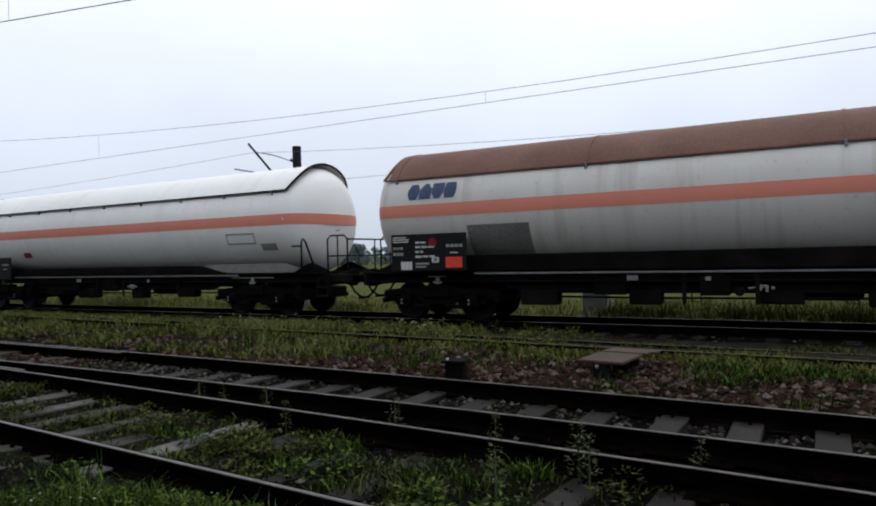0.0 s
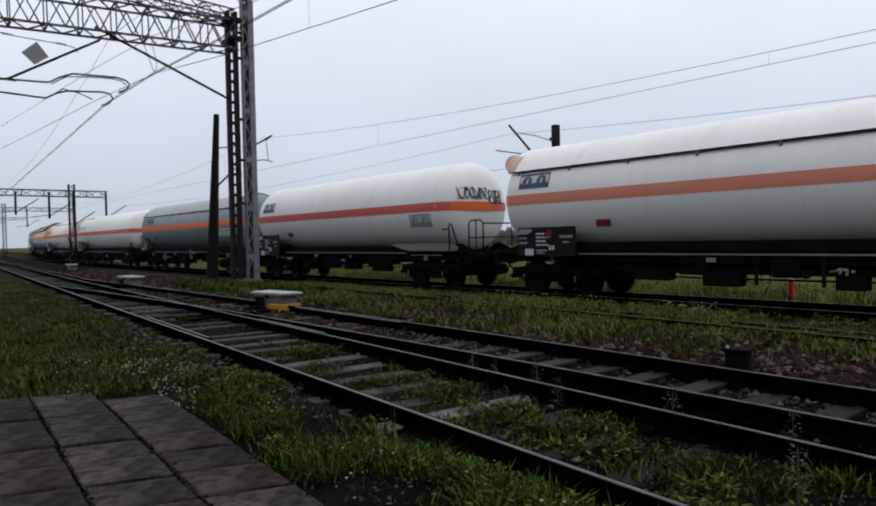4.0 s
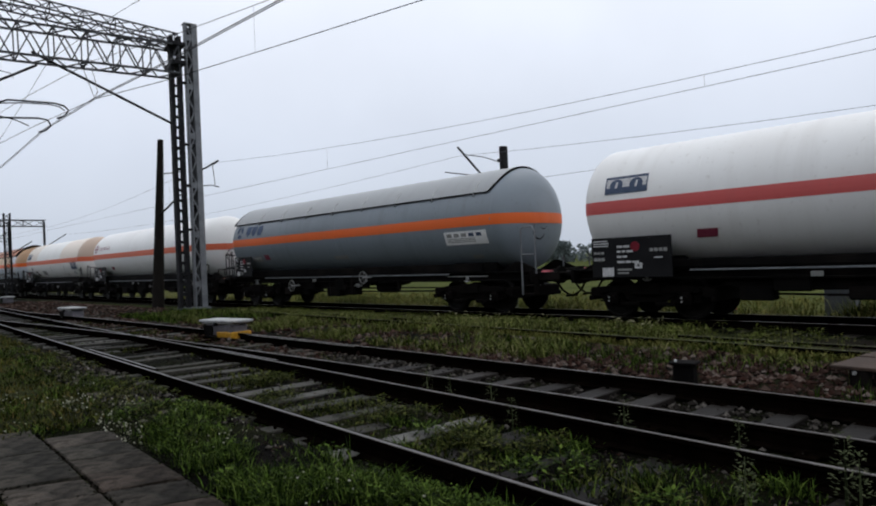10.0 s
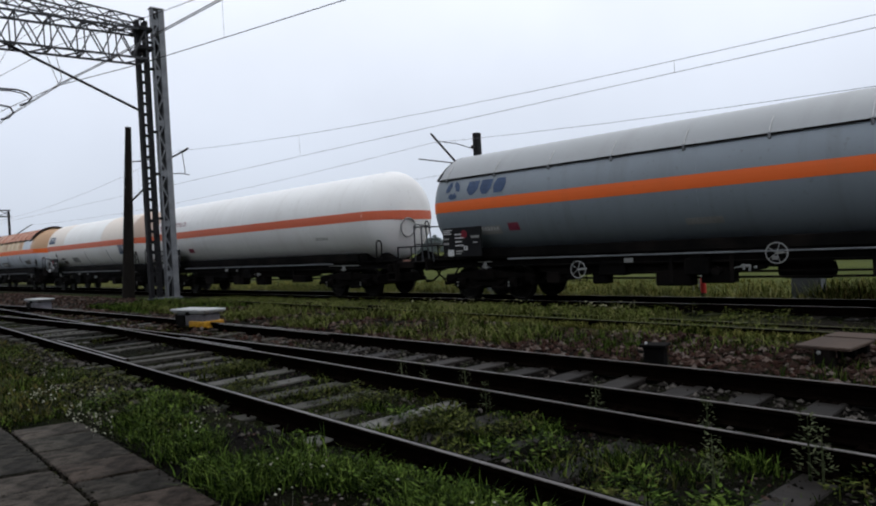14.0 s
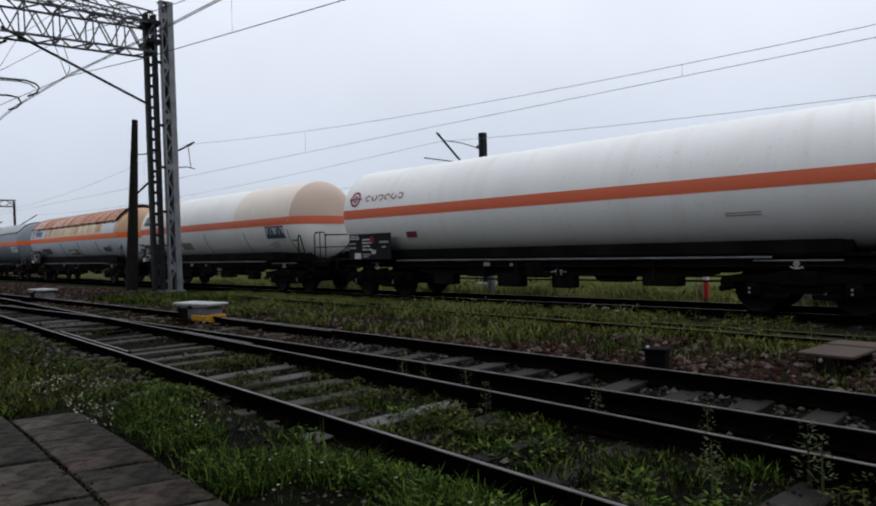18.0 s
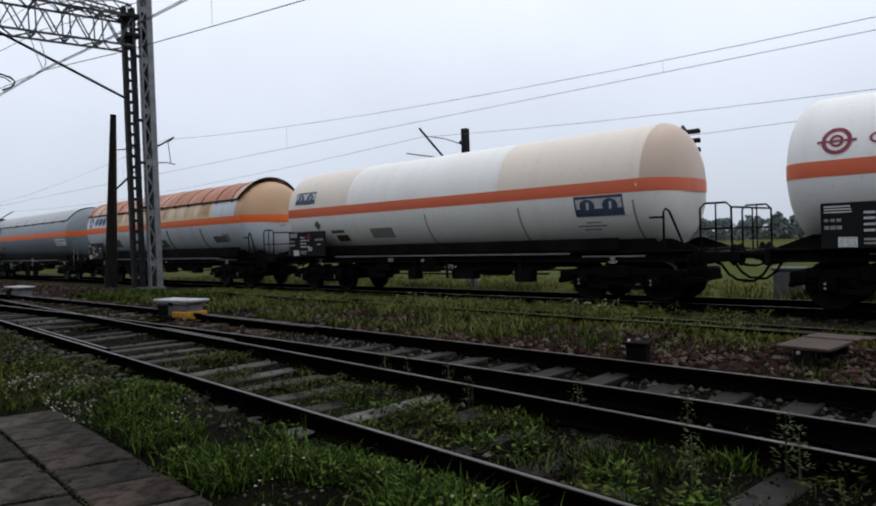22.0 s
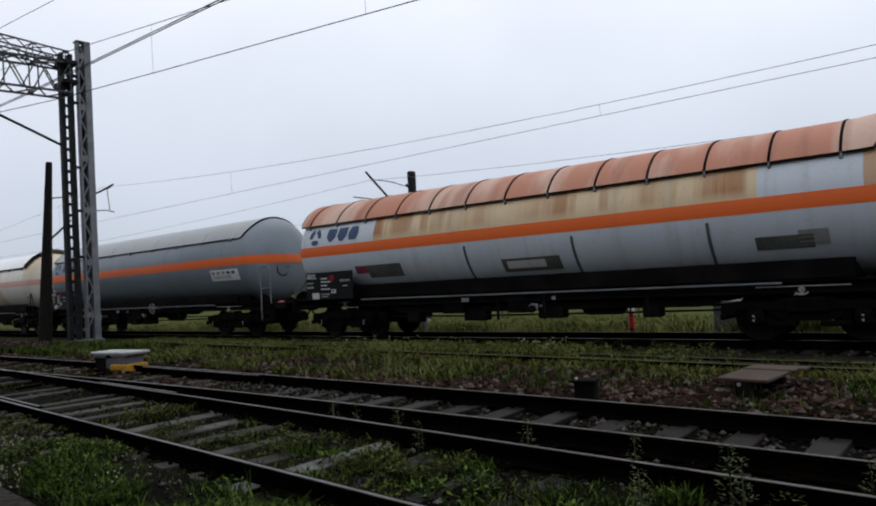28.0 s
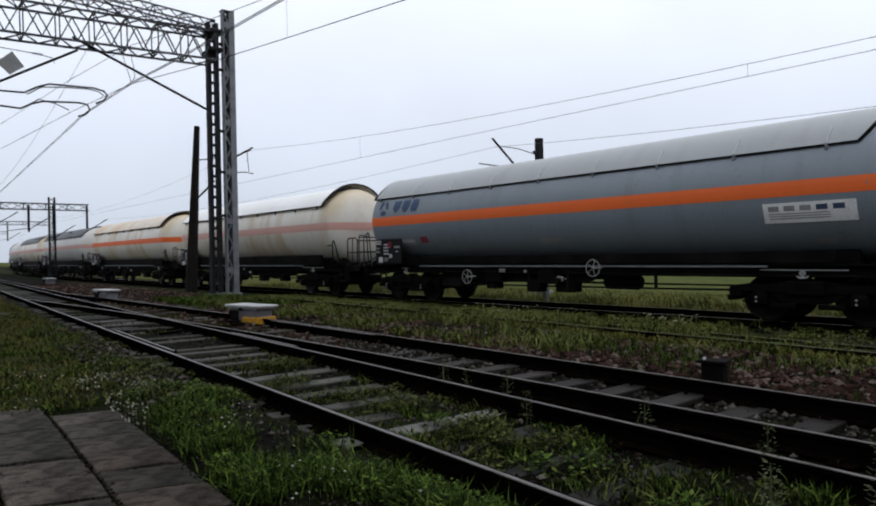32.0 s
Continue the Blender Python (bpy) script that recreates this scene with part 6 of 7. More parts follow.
def railing(wagon, x, kind):
    """End platform with its railings and grab rails, painted black."""
    p = part("end_platform", Geo().box((x + 0.05, 0, 1.10), (0.95, 2.5, 0.05), 0.01).box((x + 0.05, -1.22, 1.02), (0.95, 0.06, 0.18), 0.01), "black", wagon)
    r = 0.022
    mt = "galv" if kind == "light" else "black"
    if kind == "full":
        for y in (-1.22, 1.22):
            g = Geo().tube([(x - 0.25, y, 1.1), (x - 0.25, y, 2.02), (x - 0.15, y, 2.12), (x + 0.28, y, 2.12), (x + 0.38, y, 2.02), (x + 0.38, y, 1.1)], r, 6)
            g.tube([(x - 0.25, y, 1.6), (x + 0.38, y, 1.6)], r * 0.8, 6)
            part("side_railing", g.tube([(x + 0.07, y, 1.1), (x + 0.07, y, 2.12)], r * 0.8, 6), mt, p)
        g = Geo().tube([(x + 0.38, -1.22, 2.02), (x + 0.38, 1.22, 2.02)], r, 6).tube([(x + 0.38, -1.22, 1.6), (x + 0.38, 1.22, 1.6)], r * 0.8, 6)
        for y in (0.0,):
            g.tube([(x + 0.38, y, 1.1), (x + 0.38, y, 2.02)], r * 0.8, 6)
        part("end_railing", g, mt, p)
        part("grab_rail", Geo().tube([(x - 0.95, -1.42, 1.2), (x - 0.95, -1.42, 1.98), (x - 0.9, -1.42, 2.06), (x - 0.82, -1.42, 2.0), (x - 0.52, -1.4, 1.25)], r * 1.1, 6)
             .tube([(x - 1.25, -1.45, 1.88), (x - 0.95, -1.42, 1.88)], r, 6), mt, p)
    elif kind == "hoop":
        part("grab_rail", Geo().tube([(x - 0.98, -1.38, 1.1), (x - 0.98, -1.38, 1.72), (x - 0.92, -1.38, 1.80), (x - 0.80, -1.38, 1.80), (x - 0.74, -1.38, 1.72), (x - 0.74, -1.38, 1.1)], r, 6), mt, p)
        low = Geo()
        for y in (-1.15, 0.0, 1.15):
            low.tube([(x + 0.34, y, 1.1), (x + 0.34, y, 1.58)], r, 6)
        part("end_railing", low.tube([(x + 0.34, -1.15, 1.56), (x + 0.34, 1.15, 1.56)], r, 6).tube([(x - 0.25, -1.15, 1.56), (x + 0.34, -1.15, 1.56)], r, 6).tube([(x - 0.25, -1.15, 1.1), (x - 0.25, -1.15, 1.56)], r, 6), mt, p)
    else:
        part("grab_rail", Geo().tube([(x - 0.55, -1.38, 0.55), (x - 0.55, -1.38, 2.25), (x - 0.48, -1.38, 2.32), (x - 0.25, -1.3, 2.32), (x - 0.15, -1.3, 2.2), (x - 0.15, -1.3, 1.1)], r, 6)
             .tube([(x - 0.55, -1.38, 1.6), (x - 0.15, -1.3, 1.6)], r, 6), mt, p)
        for y in (-0.6, 0.6):
            part("hand_post", Geo().tube([(x + 0.2, y, 1.1), (x + 0.2, y, 1.52)], r, 6), mt, p)
    st = Geo()
    for z in (0.58, 0.80):
        st.box((x - 0.30, -1.34, z), (0.34, 0.22, 0.04), 0.008)
    st.box((x - 0.46, -1.32, 0.82), (0.03, 0.2, 0.5), 0.006).box((x - 0.14, -1.32, 0.82), (0.03, 0.2, 0.5), 0.006)
    part("step", st, "black", p)


def platform_railing(wagon, x):
    """The taller railing on a platform at the wagon's other end."""
    p = part("end_platform", Geo().box((x - 0.05, 0, 1.10), (0.7, 2.4, 0.05), 0.01), "black", wagon)
    r = 0.022
    for y in (-1.15, 1.15):
        part("side_railing", Geo().tube([(x - 0.32, y, 1.1), (x - 0.32, y, 2.16), (x - 0.24, y, 2.22), (x + 0.30, y, 2.14)], r, 6).tube([(x - 0.02, y, 1.1), (x - 0.02, y, 2.18)], r, 6)
             .tube([(x + 0.26, y, 1.1), (x + 0.16, y, 2.24), (x + 0.22, y, 2.30), (x + 0.30, y, 2.24), (x + 0.44, y, 1.1)], r, 6), "galv_dark", p)
    part("end_railing", Geo().tube([(x - 0.32, -1.15, 2.14), (x - 0.32, 1.15, 2.14)], r, 6).tube([(x - 0.32, -1.15, 1.62), (x - 0.32, 1.15, 1.62)], r, 6), "galv_dark", p)


def hand_wheel(wagon, x, z, y=-1.42, r=0.2):
    g = Geo()
    pts = [(x + r * math.cos(t), y, z + r * math.sin(t)) for t in [2 * math.pi * i / 18 for i in range(19)]]
    g.tube(pts, 0.012, 6)
    for k in range(5):
        t = 2 * math.pi * k / 5
        g.cyl((x, y, z), (x + r * math.cos(t), y, z + r * math.sin(t)), 0.008, 5)
    g.cyl((x, y, z), (x, y + 0.35, z), 0.025, 8)
    part("hand_wheel", g, "mark_grey", wagon, "pale brake hand wheel")


def tank_wagon(loB, label, paint, stripe, shade=None, shade_gap=0.05, ribs=0, mark=None, rail_kind="full", board=True, orange=False, wheel_x=None, seed=0,
               hoop_mat="black", shade_end=0.35, skirt=False, hazard=None, flare=0.0, sill_top=1.54, board_dx=0.0, deep=(-1.0, 1.0), shade_right=0.62, board_z=(1.16, 1.98), bogies=(0.6, 0.1), left_cut=0.0, left_rail=False):
    w = thing("tank_wagon", label, "tank wagon", "wagons of the train")
    half = loB / 2 - 0.99
    off = pose(-0.17, 0, 0)
    rr = random.Random(seed)
    tank = part("tank", Geo().lathe(tank_profile(half), (0, 0, TZ), "x", 56), paint, w, smooth=True, at=off)
    part("stripe", band(half, TZ - 0.16, TZ + 0.13), stripe, tank, "painted belt stripe")
    # weld seams
    for k in (-0.55, 0.0, 0.55):
        x = k * half
        part("seam", hoop(half, x, 0, 2 * math.pi, TR - 0.004, 0.02, 0.009, 40), paint, tank)
    for sx in (1,):
        part("dome_seam", hoop(half, sx * (half - DOME - 0.02), 0, 2 * math.pi, TR - 0.004, 0.025, 0.012, 40), paint, tank)
    if shade:
        a, na = 1.03, 26
        e, er = half - shade_end, half - shade_right
        rs_, cut = TR + shade_gap, 0.28

        def end_x(ang, right, p=3.0):
            """The sheet's end: cut back and rounded at its lower corners."""
            k = max(0.0, (abs(ang) - 0.25) / (a - 0.25)) ** p
            return er - cut * k if right else -e + 0.12 * k + left_cut * (1 - k)

        def lift(x):
            """The sheet's right end is bent up."""
            return flare * max(0.0, (x - er + 0.8) / 0.8) ** 2

        def at_(x, ang, r):
            return (x, r * math.sin(ang), TZ + r * math.cos(ang))
        angs = [-a + 2 * a * i / na for i in range(na + 1)]
        sheet = Geo()
        for r in (rs_, rs_ + 0.02):
            cols = [end_x(0, False), -4.0, 0.0, 4.0, er - 1.1] + [er - 0.9 + 0.1 * q for q in range(10)]
            nc = len(cols)
            sheet.add([at_(min(max(x, end_x(t, False)), end_x(t, True)), t, r + lift(x)) for t in angs for x in cols],
                      [(i * nc + k, i * nc + k + 1, i * nc + nc + k + 1, i * nc + nc + k) for i in range(na) for k in range(nc - 1)])
        sh = part("sunshade", sheet, shade, w, "curved sheet sunshade", smooth=True, at=off)
        for sd in (-1, 1):
            y, z = (rs_ + 0.01) * math.sin(sd * a), TZ + (rs_ + 0.01) * math.cos(sd * a)
            x0, x1 = end_x(a, False), end_x(a, True)
            part("edge_trim", Geo().box(((x0 + x1) / 2, y, z - 0.01), (x1 - x0, 0.035, 0.035), 0.0), hoop_mat, sh, "dark edge trim")
        for right in (False, True):
            part("end_trim", Geo().tube([at_(end_x(t, right), t, rs_ - 0.005 + (lift(end_x(t, True)) if right else 0.0)) for t in angs], 0.032, 6), hoop_mat, sh, "dark end trim")
        nb = ribs if ribs else 9
        for k in range(nb):
            x = -e + 0.5 + (e + er - 1.3) * k / (nb - 1)
            if ribs:
                part("rib", hoop(half, x, -a, a, TR + shade_gap + 0.018, 0.05, 0.016, 26), hoop_mat if shade == "rust_red" else shade, sh)
            for sd in (-1, 1):
                y, z = (TR + 0.03) * math.sin(sd * (a + 0.03)), TZ + (TR + 0.03) * math.cos(sd * (a + 0.03))
                part("bracket", Geo().box((x, y, z), (0.05, 0.07, 0.13), 0.008), "galv", sh)
                if shade == "grey_light":
                    bar = [at_(x, sd * (a - 0.30 * q / 4), rs_ + 0.03) for q in range(5)]
                    part("hold_down_bar", Geo().tube(bar, 0.012, 5), "mark_white", sh, "pale hold-down bar")
    # manhole dome and valve box on top
    part("end_manway", Geo().lathe([(half - 0.16, 0.0), (half - 0.05, 0.0), (half - 0.03, 0.2), (half - 0.05, 0.26), (half - 0.2, 0.26)], (0, 0.0, TZ - 0.12), "x", 18), "black" if shade else paint, tank, smooth=True)
    # underframe
    for sd in (-1, 1):
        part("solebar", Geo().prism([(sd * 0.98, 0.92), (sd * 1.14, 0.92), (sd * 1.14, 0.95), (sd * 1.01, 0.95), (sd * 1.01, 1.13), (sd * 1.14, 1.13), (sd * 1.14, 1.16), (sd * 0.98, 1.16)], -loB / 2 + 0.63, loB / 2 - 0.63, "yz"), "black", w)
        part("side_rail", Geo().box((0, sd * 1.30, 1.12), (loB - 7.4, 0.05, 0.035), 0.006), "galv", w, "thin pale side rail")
        # black frame sill, its height also painting the shade under the tank's belly
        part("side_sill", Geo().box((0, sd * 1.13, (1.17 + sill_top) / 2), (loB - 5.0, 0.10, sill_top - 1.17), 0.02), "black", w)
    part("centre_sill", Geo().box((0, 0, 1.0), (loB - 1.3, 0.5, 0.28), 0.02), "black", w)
    reach = loB / 2 - 4.75
    d0, d1 = deep[0] * reach - bogies[0] * 0.8, deep[1] * reach + bogies[1] * 0.8
    for sd in (-1, 1):
        part("underframe_truss", Geo().prism([(d0, 0.93), (d1, 0.93), (d1 - 0.1, 0.76), (d1 - 0.5, 0.69), (d0 + 0.6, 0.69), (d0 + 0.1, 0.80)], sd * 0.93, sd * 0.98), "black", w)
    for k in range(4):
        x = d0 + (d1 - d0) * (0.12 + 0.24 * k) + rr.uniform(-0.3, 0.3)
        ln, tall = rr.uniform(0.35, 0.95), rr.uniform(0.24, 0.36)
        part("gear_box", Geo().box((x, -0.86, 0.74 - tall / 2), (ln, 0.34, tall), 0.03).box((x, -0.86, 0.74), (ln * 0.6, 0.2, 0.1), 0.01), "black", w)
    for k in range(3):
        x = d0 + (d1 - d0) * rr.uniform(0.05, 0.95)
        part("safety_loop", Geo().tube([(x - 0.09, -0.98, 0.8), (x - 0.09, -0.98, 0.52), (x + 0.09, -0.98, 0.52), (x + 0.09, -0.98, 0.8)], 0.014, 5), "black", w)
    part("brake_rod", Geo().tube([(-reach - 0.2, -0.92, 0.60), (-reach * 0.4, -0.94, 0.58), (reach * 0.5, -0.94, 0.60), (reach + 0.2, -0.92, 0.62)], 0.024, 6), "black", w)
    vx = rr.uniform(-0.2, 0.6)
    part("valve_cluster", Geo().cyl((vx, -1.12, 0.82), (vx + 0.18, -1.12, 0.83), 0.03, 8).cyl((vx + 0.06, -1.14, 0.75), (vx + 0.06, -1.14, 0.87), 0.028, 8).cyl((vx + 0.17, -1.14, 0.73), (vx + 0.19, -1.14, 0.84), 0.024, 8)
         .cyl((vx - 0.14, -1.12, 0.79), (vx, -1.12, 0.81), 0.016, 6).box((vx + 0.28, -1.12, 0.8), (0.06, 0.05, 0.05), 0.01), "mark_grey", w, "pale grey valves and hose ends")
    for sx in (-1, 1):
        xe = sx * (loB / 2 - 0.66)
        part("headstock", Geo().box((xe, 0, 1.02), (0.09, 2.6, 0.34), 0.02), "black", w)
        eg = end_gear()
        for y in (-0.875, 0.875):
            part("buffer", eg["buffer"], None, w, at=pose(sx * (loB / 2 - 0.625), y, 1.05, 0, 0, 0 if sx > 0 else 180))
        part("coupling", eg["coupling"], None, w, at=pose(sx * (loB / 2 - 0.625), 0, 1.0, 0, 0, 0 if sx > 0 else 180))
        for y in (-0.45, 0.32):
            part("brake_hose", eg["brake_hose"], None, w, at=pose(sx * (loB / 2 - 0.6), y, 0.95, 0, 0, 0 if sx > 0 else 180))
        # saddle that carries the tank over the bogie
        xb = sx * (loB / 2 - 3.25 + bogies[0 if sx < 0 else 1])
        arc = [(y, TZ - math.sqrt((TR + 0.012) ** 2 - y * y)) for y in [-0.85 + 1.7 * i / 16 for i in range(17)]]
        part("saddle", Geo().prism([(-0.9, 1.13), (0.9, 1.13)] + arc[::-1], xb - 0.85, xb + 0.85, "yz"), "black", w)
        if skirt and sx > 0:
            part("saddle_skirt", Geo().prism([(xb - sx * 1.9, 1.40), (xb - sx * 1.2, 1.24), (xb - sx * 0.9, 1.19), (xb + sx * 1.5, 1.19), (xb + sx * 1.7, 1.30), (xb + sx * 1.2, 1.44), (xb - sx * 1.9, 1.44)], -1.215, -1.18), "olive_pale", w)
        for y in (-0.9, 0.84):
            part("end_support", Geo().prism([(xe - sx * 1.4, 1.16), (xe - sx * 0.1, 1.16), (xe - sx * 0.1, 1.2), (xe - sx * 0.7, 1.42), (xe - sx * 0.85, 1.42)], y, y + 0.06), "black", w)
    # brake and discharge gear under the tank
    part("air_reservoir", Geo().lathe([(-0.55, 0.0), (-0.5, 0.14), (-0.42, 0.19), (0.42, 0.19), (0.5, 0.14), (0.55, 0.0)], (1.6, -0.55, 0.72), "x", 16), "black", w, smooth=True)
    part("brake_cylinder", Geo().cyl((-1.4, 0.3, 0.78), (-0.7, 0.3, 0.78), 0.17, 14).cyl((-0.7, 0.3, 0.78), (-0.2, 0.3, 0.78), 0.04, 8), "black", w)
    part("pull_rod", Geo().cyl((-loB / 2 + 4.6, 0.1, 0.62), (loB / 2 - 4.6, 0.1, 0.66), 0.022, 6).cyl((-3.5, -1.0, 0.72), (3.6, -1.0, 0.72), 0.018, 6), "black", w)
    part("discharge_pipe", Geo().tube([(0.1, 0, 1.15), (0.1, -0.1, 0.8), (0.1, -0.5, 0.74), (0.1, -1.25, 0.74)], 0.05, 8).cyl((0.1, -1.32, 0.74), (0.1, -1.22, 0.74), 0.09, 10), "black", w)
    part("valve_box", Geo().box((-0.35, -1.08, 0.83), (0.55, 0.22, 0.36), 0.03).box((-0.35, -1.08, 1.03), (0.3, 0.15, 0.06), 0.02), "black", w)
    part("equipment_box", Geo().box((-2.4, -0.95, 0.82), (0.7, 0.3, 0.34), 0.03), "black", w)
    for x, ln in ((-0.9, 0.66), (0.4, 0.66), (2.9, 0.55)):
        part("hanger", Geo().box((x, -1.22, 1.15 - ln / 2), (0.08, 0.03, ln), 0.01), "black", w)
    for sx in (-1, 1):
        xl = sx * (loB / 2 - 3.3 + bogies[0 if sx < 0 else 1])
        part("lifting_mark", Geo().box((xl, -1.155, 1.05), (1.6 if sx > 0 else 0.5, 0.012, 0.018)).box((xl, -1.155, 0.97), (0.07, 0.012, 0.12)).cyl((xl, -1.161, 0.985), (xl, -1.149, 0.985), 0.06, 10)
             .tube([(xl - 0.11, -1.155, 0.93), (xl - 0.05, -1.155, 0.895), (xl + 0.05, -1.155, 0.895), (xl + 0.11, -1.155, 0.93)], 0.018, 5), "mark_grey", w)
    part("label_plate", Geo().box((-1.9, -1.2, 1.0), (0.22, 0.02, 0.1), 0.004), "mark_grey", w)
    part("label_plate", Geo().box((-0.9 + rr.uniform(-0.2, 2.6), -1.2, 0.98), (0.10, 0.02, 0.08), 0.004), "mark_grey", w)
    sets = add_bogie(w, -(loB / 2 - 3.25 + bogies[0])) + add_bogie(w, loB / 2 - 3.25 + bogies[1])
    if board:
        marking_board(w, -half + 0.32 + board_dx, -half + 2.32 + board_dx, board_z[0], board_z[1], seed, orange)
    if hazard:
        part("hazard_plate", decal(half, -half + 2.95 + board_dx, -half + 3.4 + board_dx, 1.80, 1.98, 0.012, -1, 0.3), hazard, tank, "small dark hazard plate")
    railing(w, loB / 2 - 0.34, rail_kind)
    if left_rail:
        platform_railing(w, -loB / 2 + 0.42)
    if mark:
        z = TZ + 0.27
        if mark == "panel":
            logo(tank, half, "panel", -half + 0.95, TZ + 0.28, 0.40)
        elif mark == "wine":
            logo(tank, half, "wine", -half + 0.85, TZ + 0.26, 0.42)
        elif mark == "blue_bars":
            logo(tank, half, "blue_bars", -half + 1.2, TZ + 0.25, 0.36)
        else:
            logo(tank, half, "blue_mark", -half + 0.9, TZ + 0.22, 0.42)
    if wheel_x is not None:
        for x, z in zip(wheel_x, (0.82, 1.08)):
            hand_wheel(w, x, z)
    return w, tank, half, sets


CARS = []


def car(a, loB, label, paint, stripe, **kw):
    w, tank, half, sets = tank_wagon(loB, label, paint, stripe, **kw)
    CARS.append((w, a - 1.0 + loB / 2, sets))
    return w, tank, half


# left ends of the tanks along the track at the start, and lengths over buffers
w1, t1, h1 = car(-10.47, 18.2, "grey-white tank wagon with brown sunshade and blue lettering", "white", "red_salmon", shade="brown", shade_gap=0.035, ribs=4, mark="blue_bars", orange=True, seed=1, hoop_mat="brown", board_dx=0.28, board_z=(1.20, 2.06), bogies=(0.65, 0.0), left_cut=0.28)
part("repaint_patch", decal(h1, -h1 + 2.75, -h1 + 4.25, 1.38, 2.22, 0.008, -1, 0, 6, 6), "olive_pale", t1, "dull olive-grey repainted patch")
w2, t2, h2 = car(-28.73, 18.31, "white tank wagon with white arched sunshade and faded stripe", "white_clean", "red_salmon", shade="white_clean", shade_gap=0.06, flare=0.045, shade_right=0.42, mark="panel", seed=2, skirt=True, hazard="mark_wine", sill_top=1.42, board_dx=0.46, board_z=(1.06, 1.84), bogies=(0.6, 0.0))
part("repaint_patch", decal(h2, h2 - 1.65, h2 - 1.1, 1.80, 1.98, 0.010), "mark_grey", t2)
flap = Geo()
for dr in (0.0, 0.015):
    ring = []
    for i in range(9):
        q = 0.60 + 0.46 * i / 8
        k = math.sin(math.pi * i / 8) ** 0.6
        ring += [(-h2 + x - 0.14 * k * u, -(TR + 0.06 + r * k + dr) * math.sin(q), TZ + (TR + 0.06 + r * k + dr) * math.cos(q)) for x, r, u in ((0.72, 0.0, 0.0), (0.60, 0.06, 0.5), (0.54, 0.14, 0.8), (0.52, 0.22, 1.0))]
    flap.add(ring, [(4 * i + k, 4 * i + k + 1, 4 * i + k + 5, 4 * i + k + 4) for i in range(8) for k in range(3)])
part("raised_flap", flap, "flap", t2, "bent-up rusty corner of the sunshade")
w3, t3, h3 = car(-44.79, 16.11, "white tank wagon with graffiti and bright red stripe", "white_clean", "red_crimson", mark="panel", seed=3, skirt=True, sill_top=1.36, hazard="mark_wine", board_dx=0.08, board_z=(0.98, 1.90), bogies=(0.7, 0.5))
w4, t4, h4 = car(-62.70, 17.96, "grey tank wagon with grey sunshade and orange stripe", "grey", "orange", shade="grey_light", shade_gap=0.025, mark="blue_mark", rail_kind="light", board=False, wheel_x=(-3.1, 1.33), seed=4, sill_top=1.42, deep=(-1.0, 0.22), bogies=(0.5, 0.2), left_cut=0.25, left_rail=True)
w5, t5, h5 = car(-81.0, 18.23, "clean white tank wagon with red stripe and wine-red lettering", "white_clean", "red_orange", mark="wine", seed=5, sill_top=1.45, hazard="mark_wine", board_dx=0.35, rail_kind="hoop", bogies=(0.7, 0.0))
w6, t6, h6 = car(-97.28, 16.23, "white tank wagon with tan repainted sections and orange stripe", "white_tan", "red_orange", mark="panel", seed=6, board_dx=0.1, sill_top=1.47, bogies=(0.6, 0.65))
w7, t7, h7 = car(-115.73, 18.47, "pale blue tank wagon with ribbed rust-red sunshade and stains", "blue_rust", "orange", shade="rust_red", shade_gap=0.06, flare=0.09, ribs=13, mark="blue_mark", seed=7, board_dx=0.25, bogies=(0.45, -0.1))
w8, t8, h8 = car(-133.89, 18.21, "grey tank wagon with grey sunshade and orange stripe", "grey", "orange", shade="grey_light", shade_gap=0.025, mark="blue_mark", rail_kind="light", board=False, wheel_x=(-3.1, 1.33), seed=8, sill_top=1.42, deep=(-1.0, 0.22), bogies=(0.5, 0.2), left_cut=0.25, left_rail=True)
car(-151.59, 17.75, "yellowed white tank wagon with pale pink stripe and arched sunshade", "white_warm", "pink", shade="white_clean", shade_gap=0.08, flare=0.12, seed=9)
car(-169.4, 17.8, "beige tank wagon with arched sunshade and orange stripe", "white_warm", "orange", shade="beige", shade_gap=0.08, flare=0.12, seed=10)
car(-187.2, 17.8, "white tank wagon with dark grey sunshade", "white", "pink", shade="dark_sheet", shade_gap=0.06, seed=11)
car(-205.0, 17.8, "white tank wagon with dark grey sunshade", "white_warm", "pink", shade="dark_sheet", shade_gap=0.06, seed=12)
car(-222.8, 17.8, "white tank wagon with faded stripe", "white", "pink", mark="panel", seed=13)
car(-240.6, 17.8, "white tank wagon with dark grey sunshade", "white", "pink", shade="dark_sheet", shade_gap=0.06, seed=14)


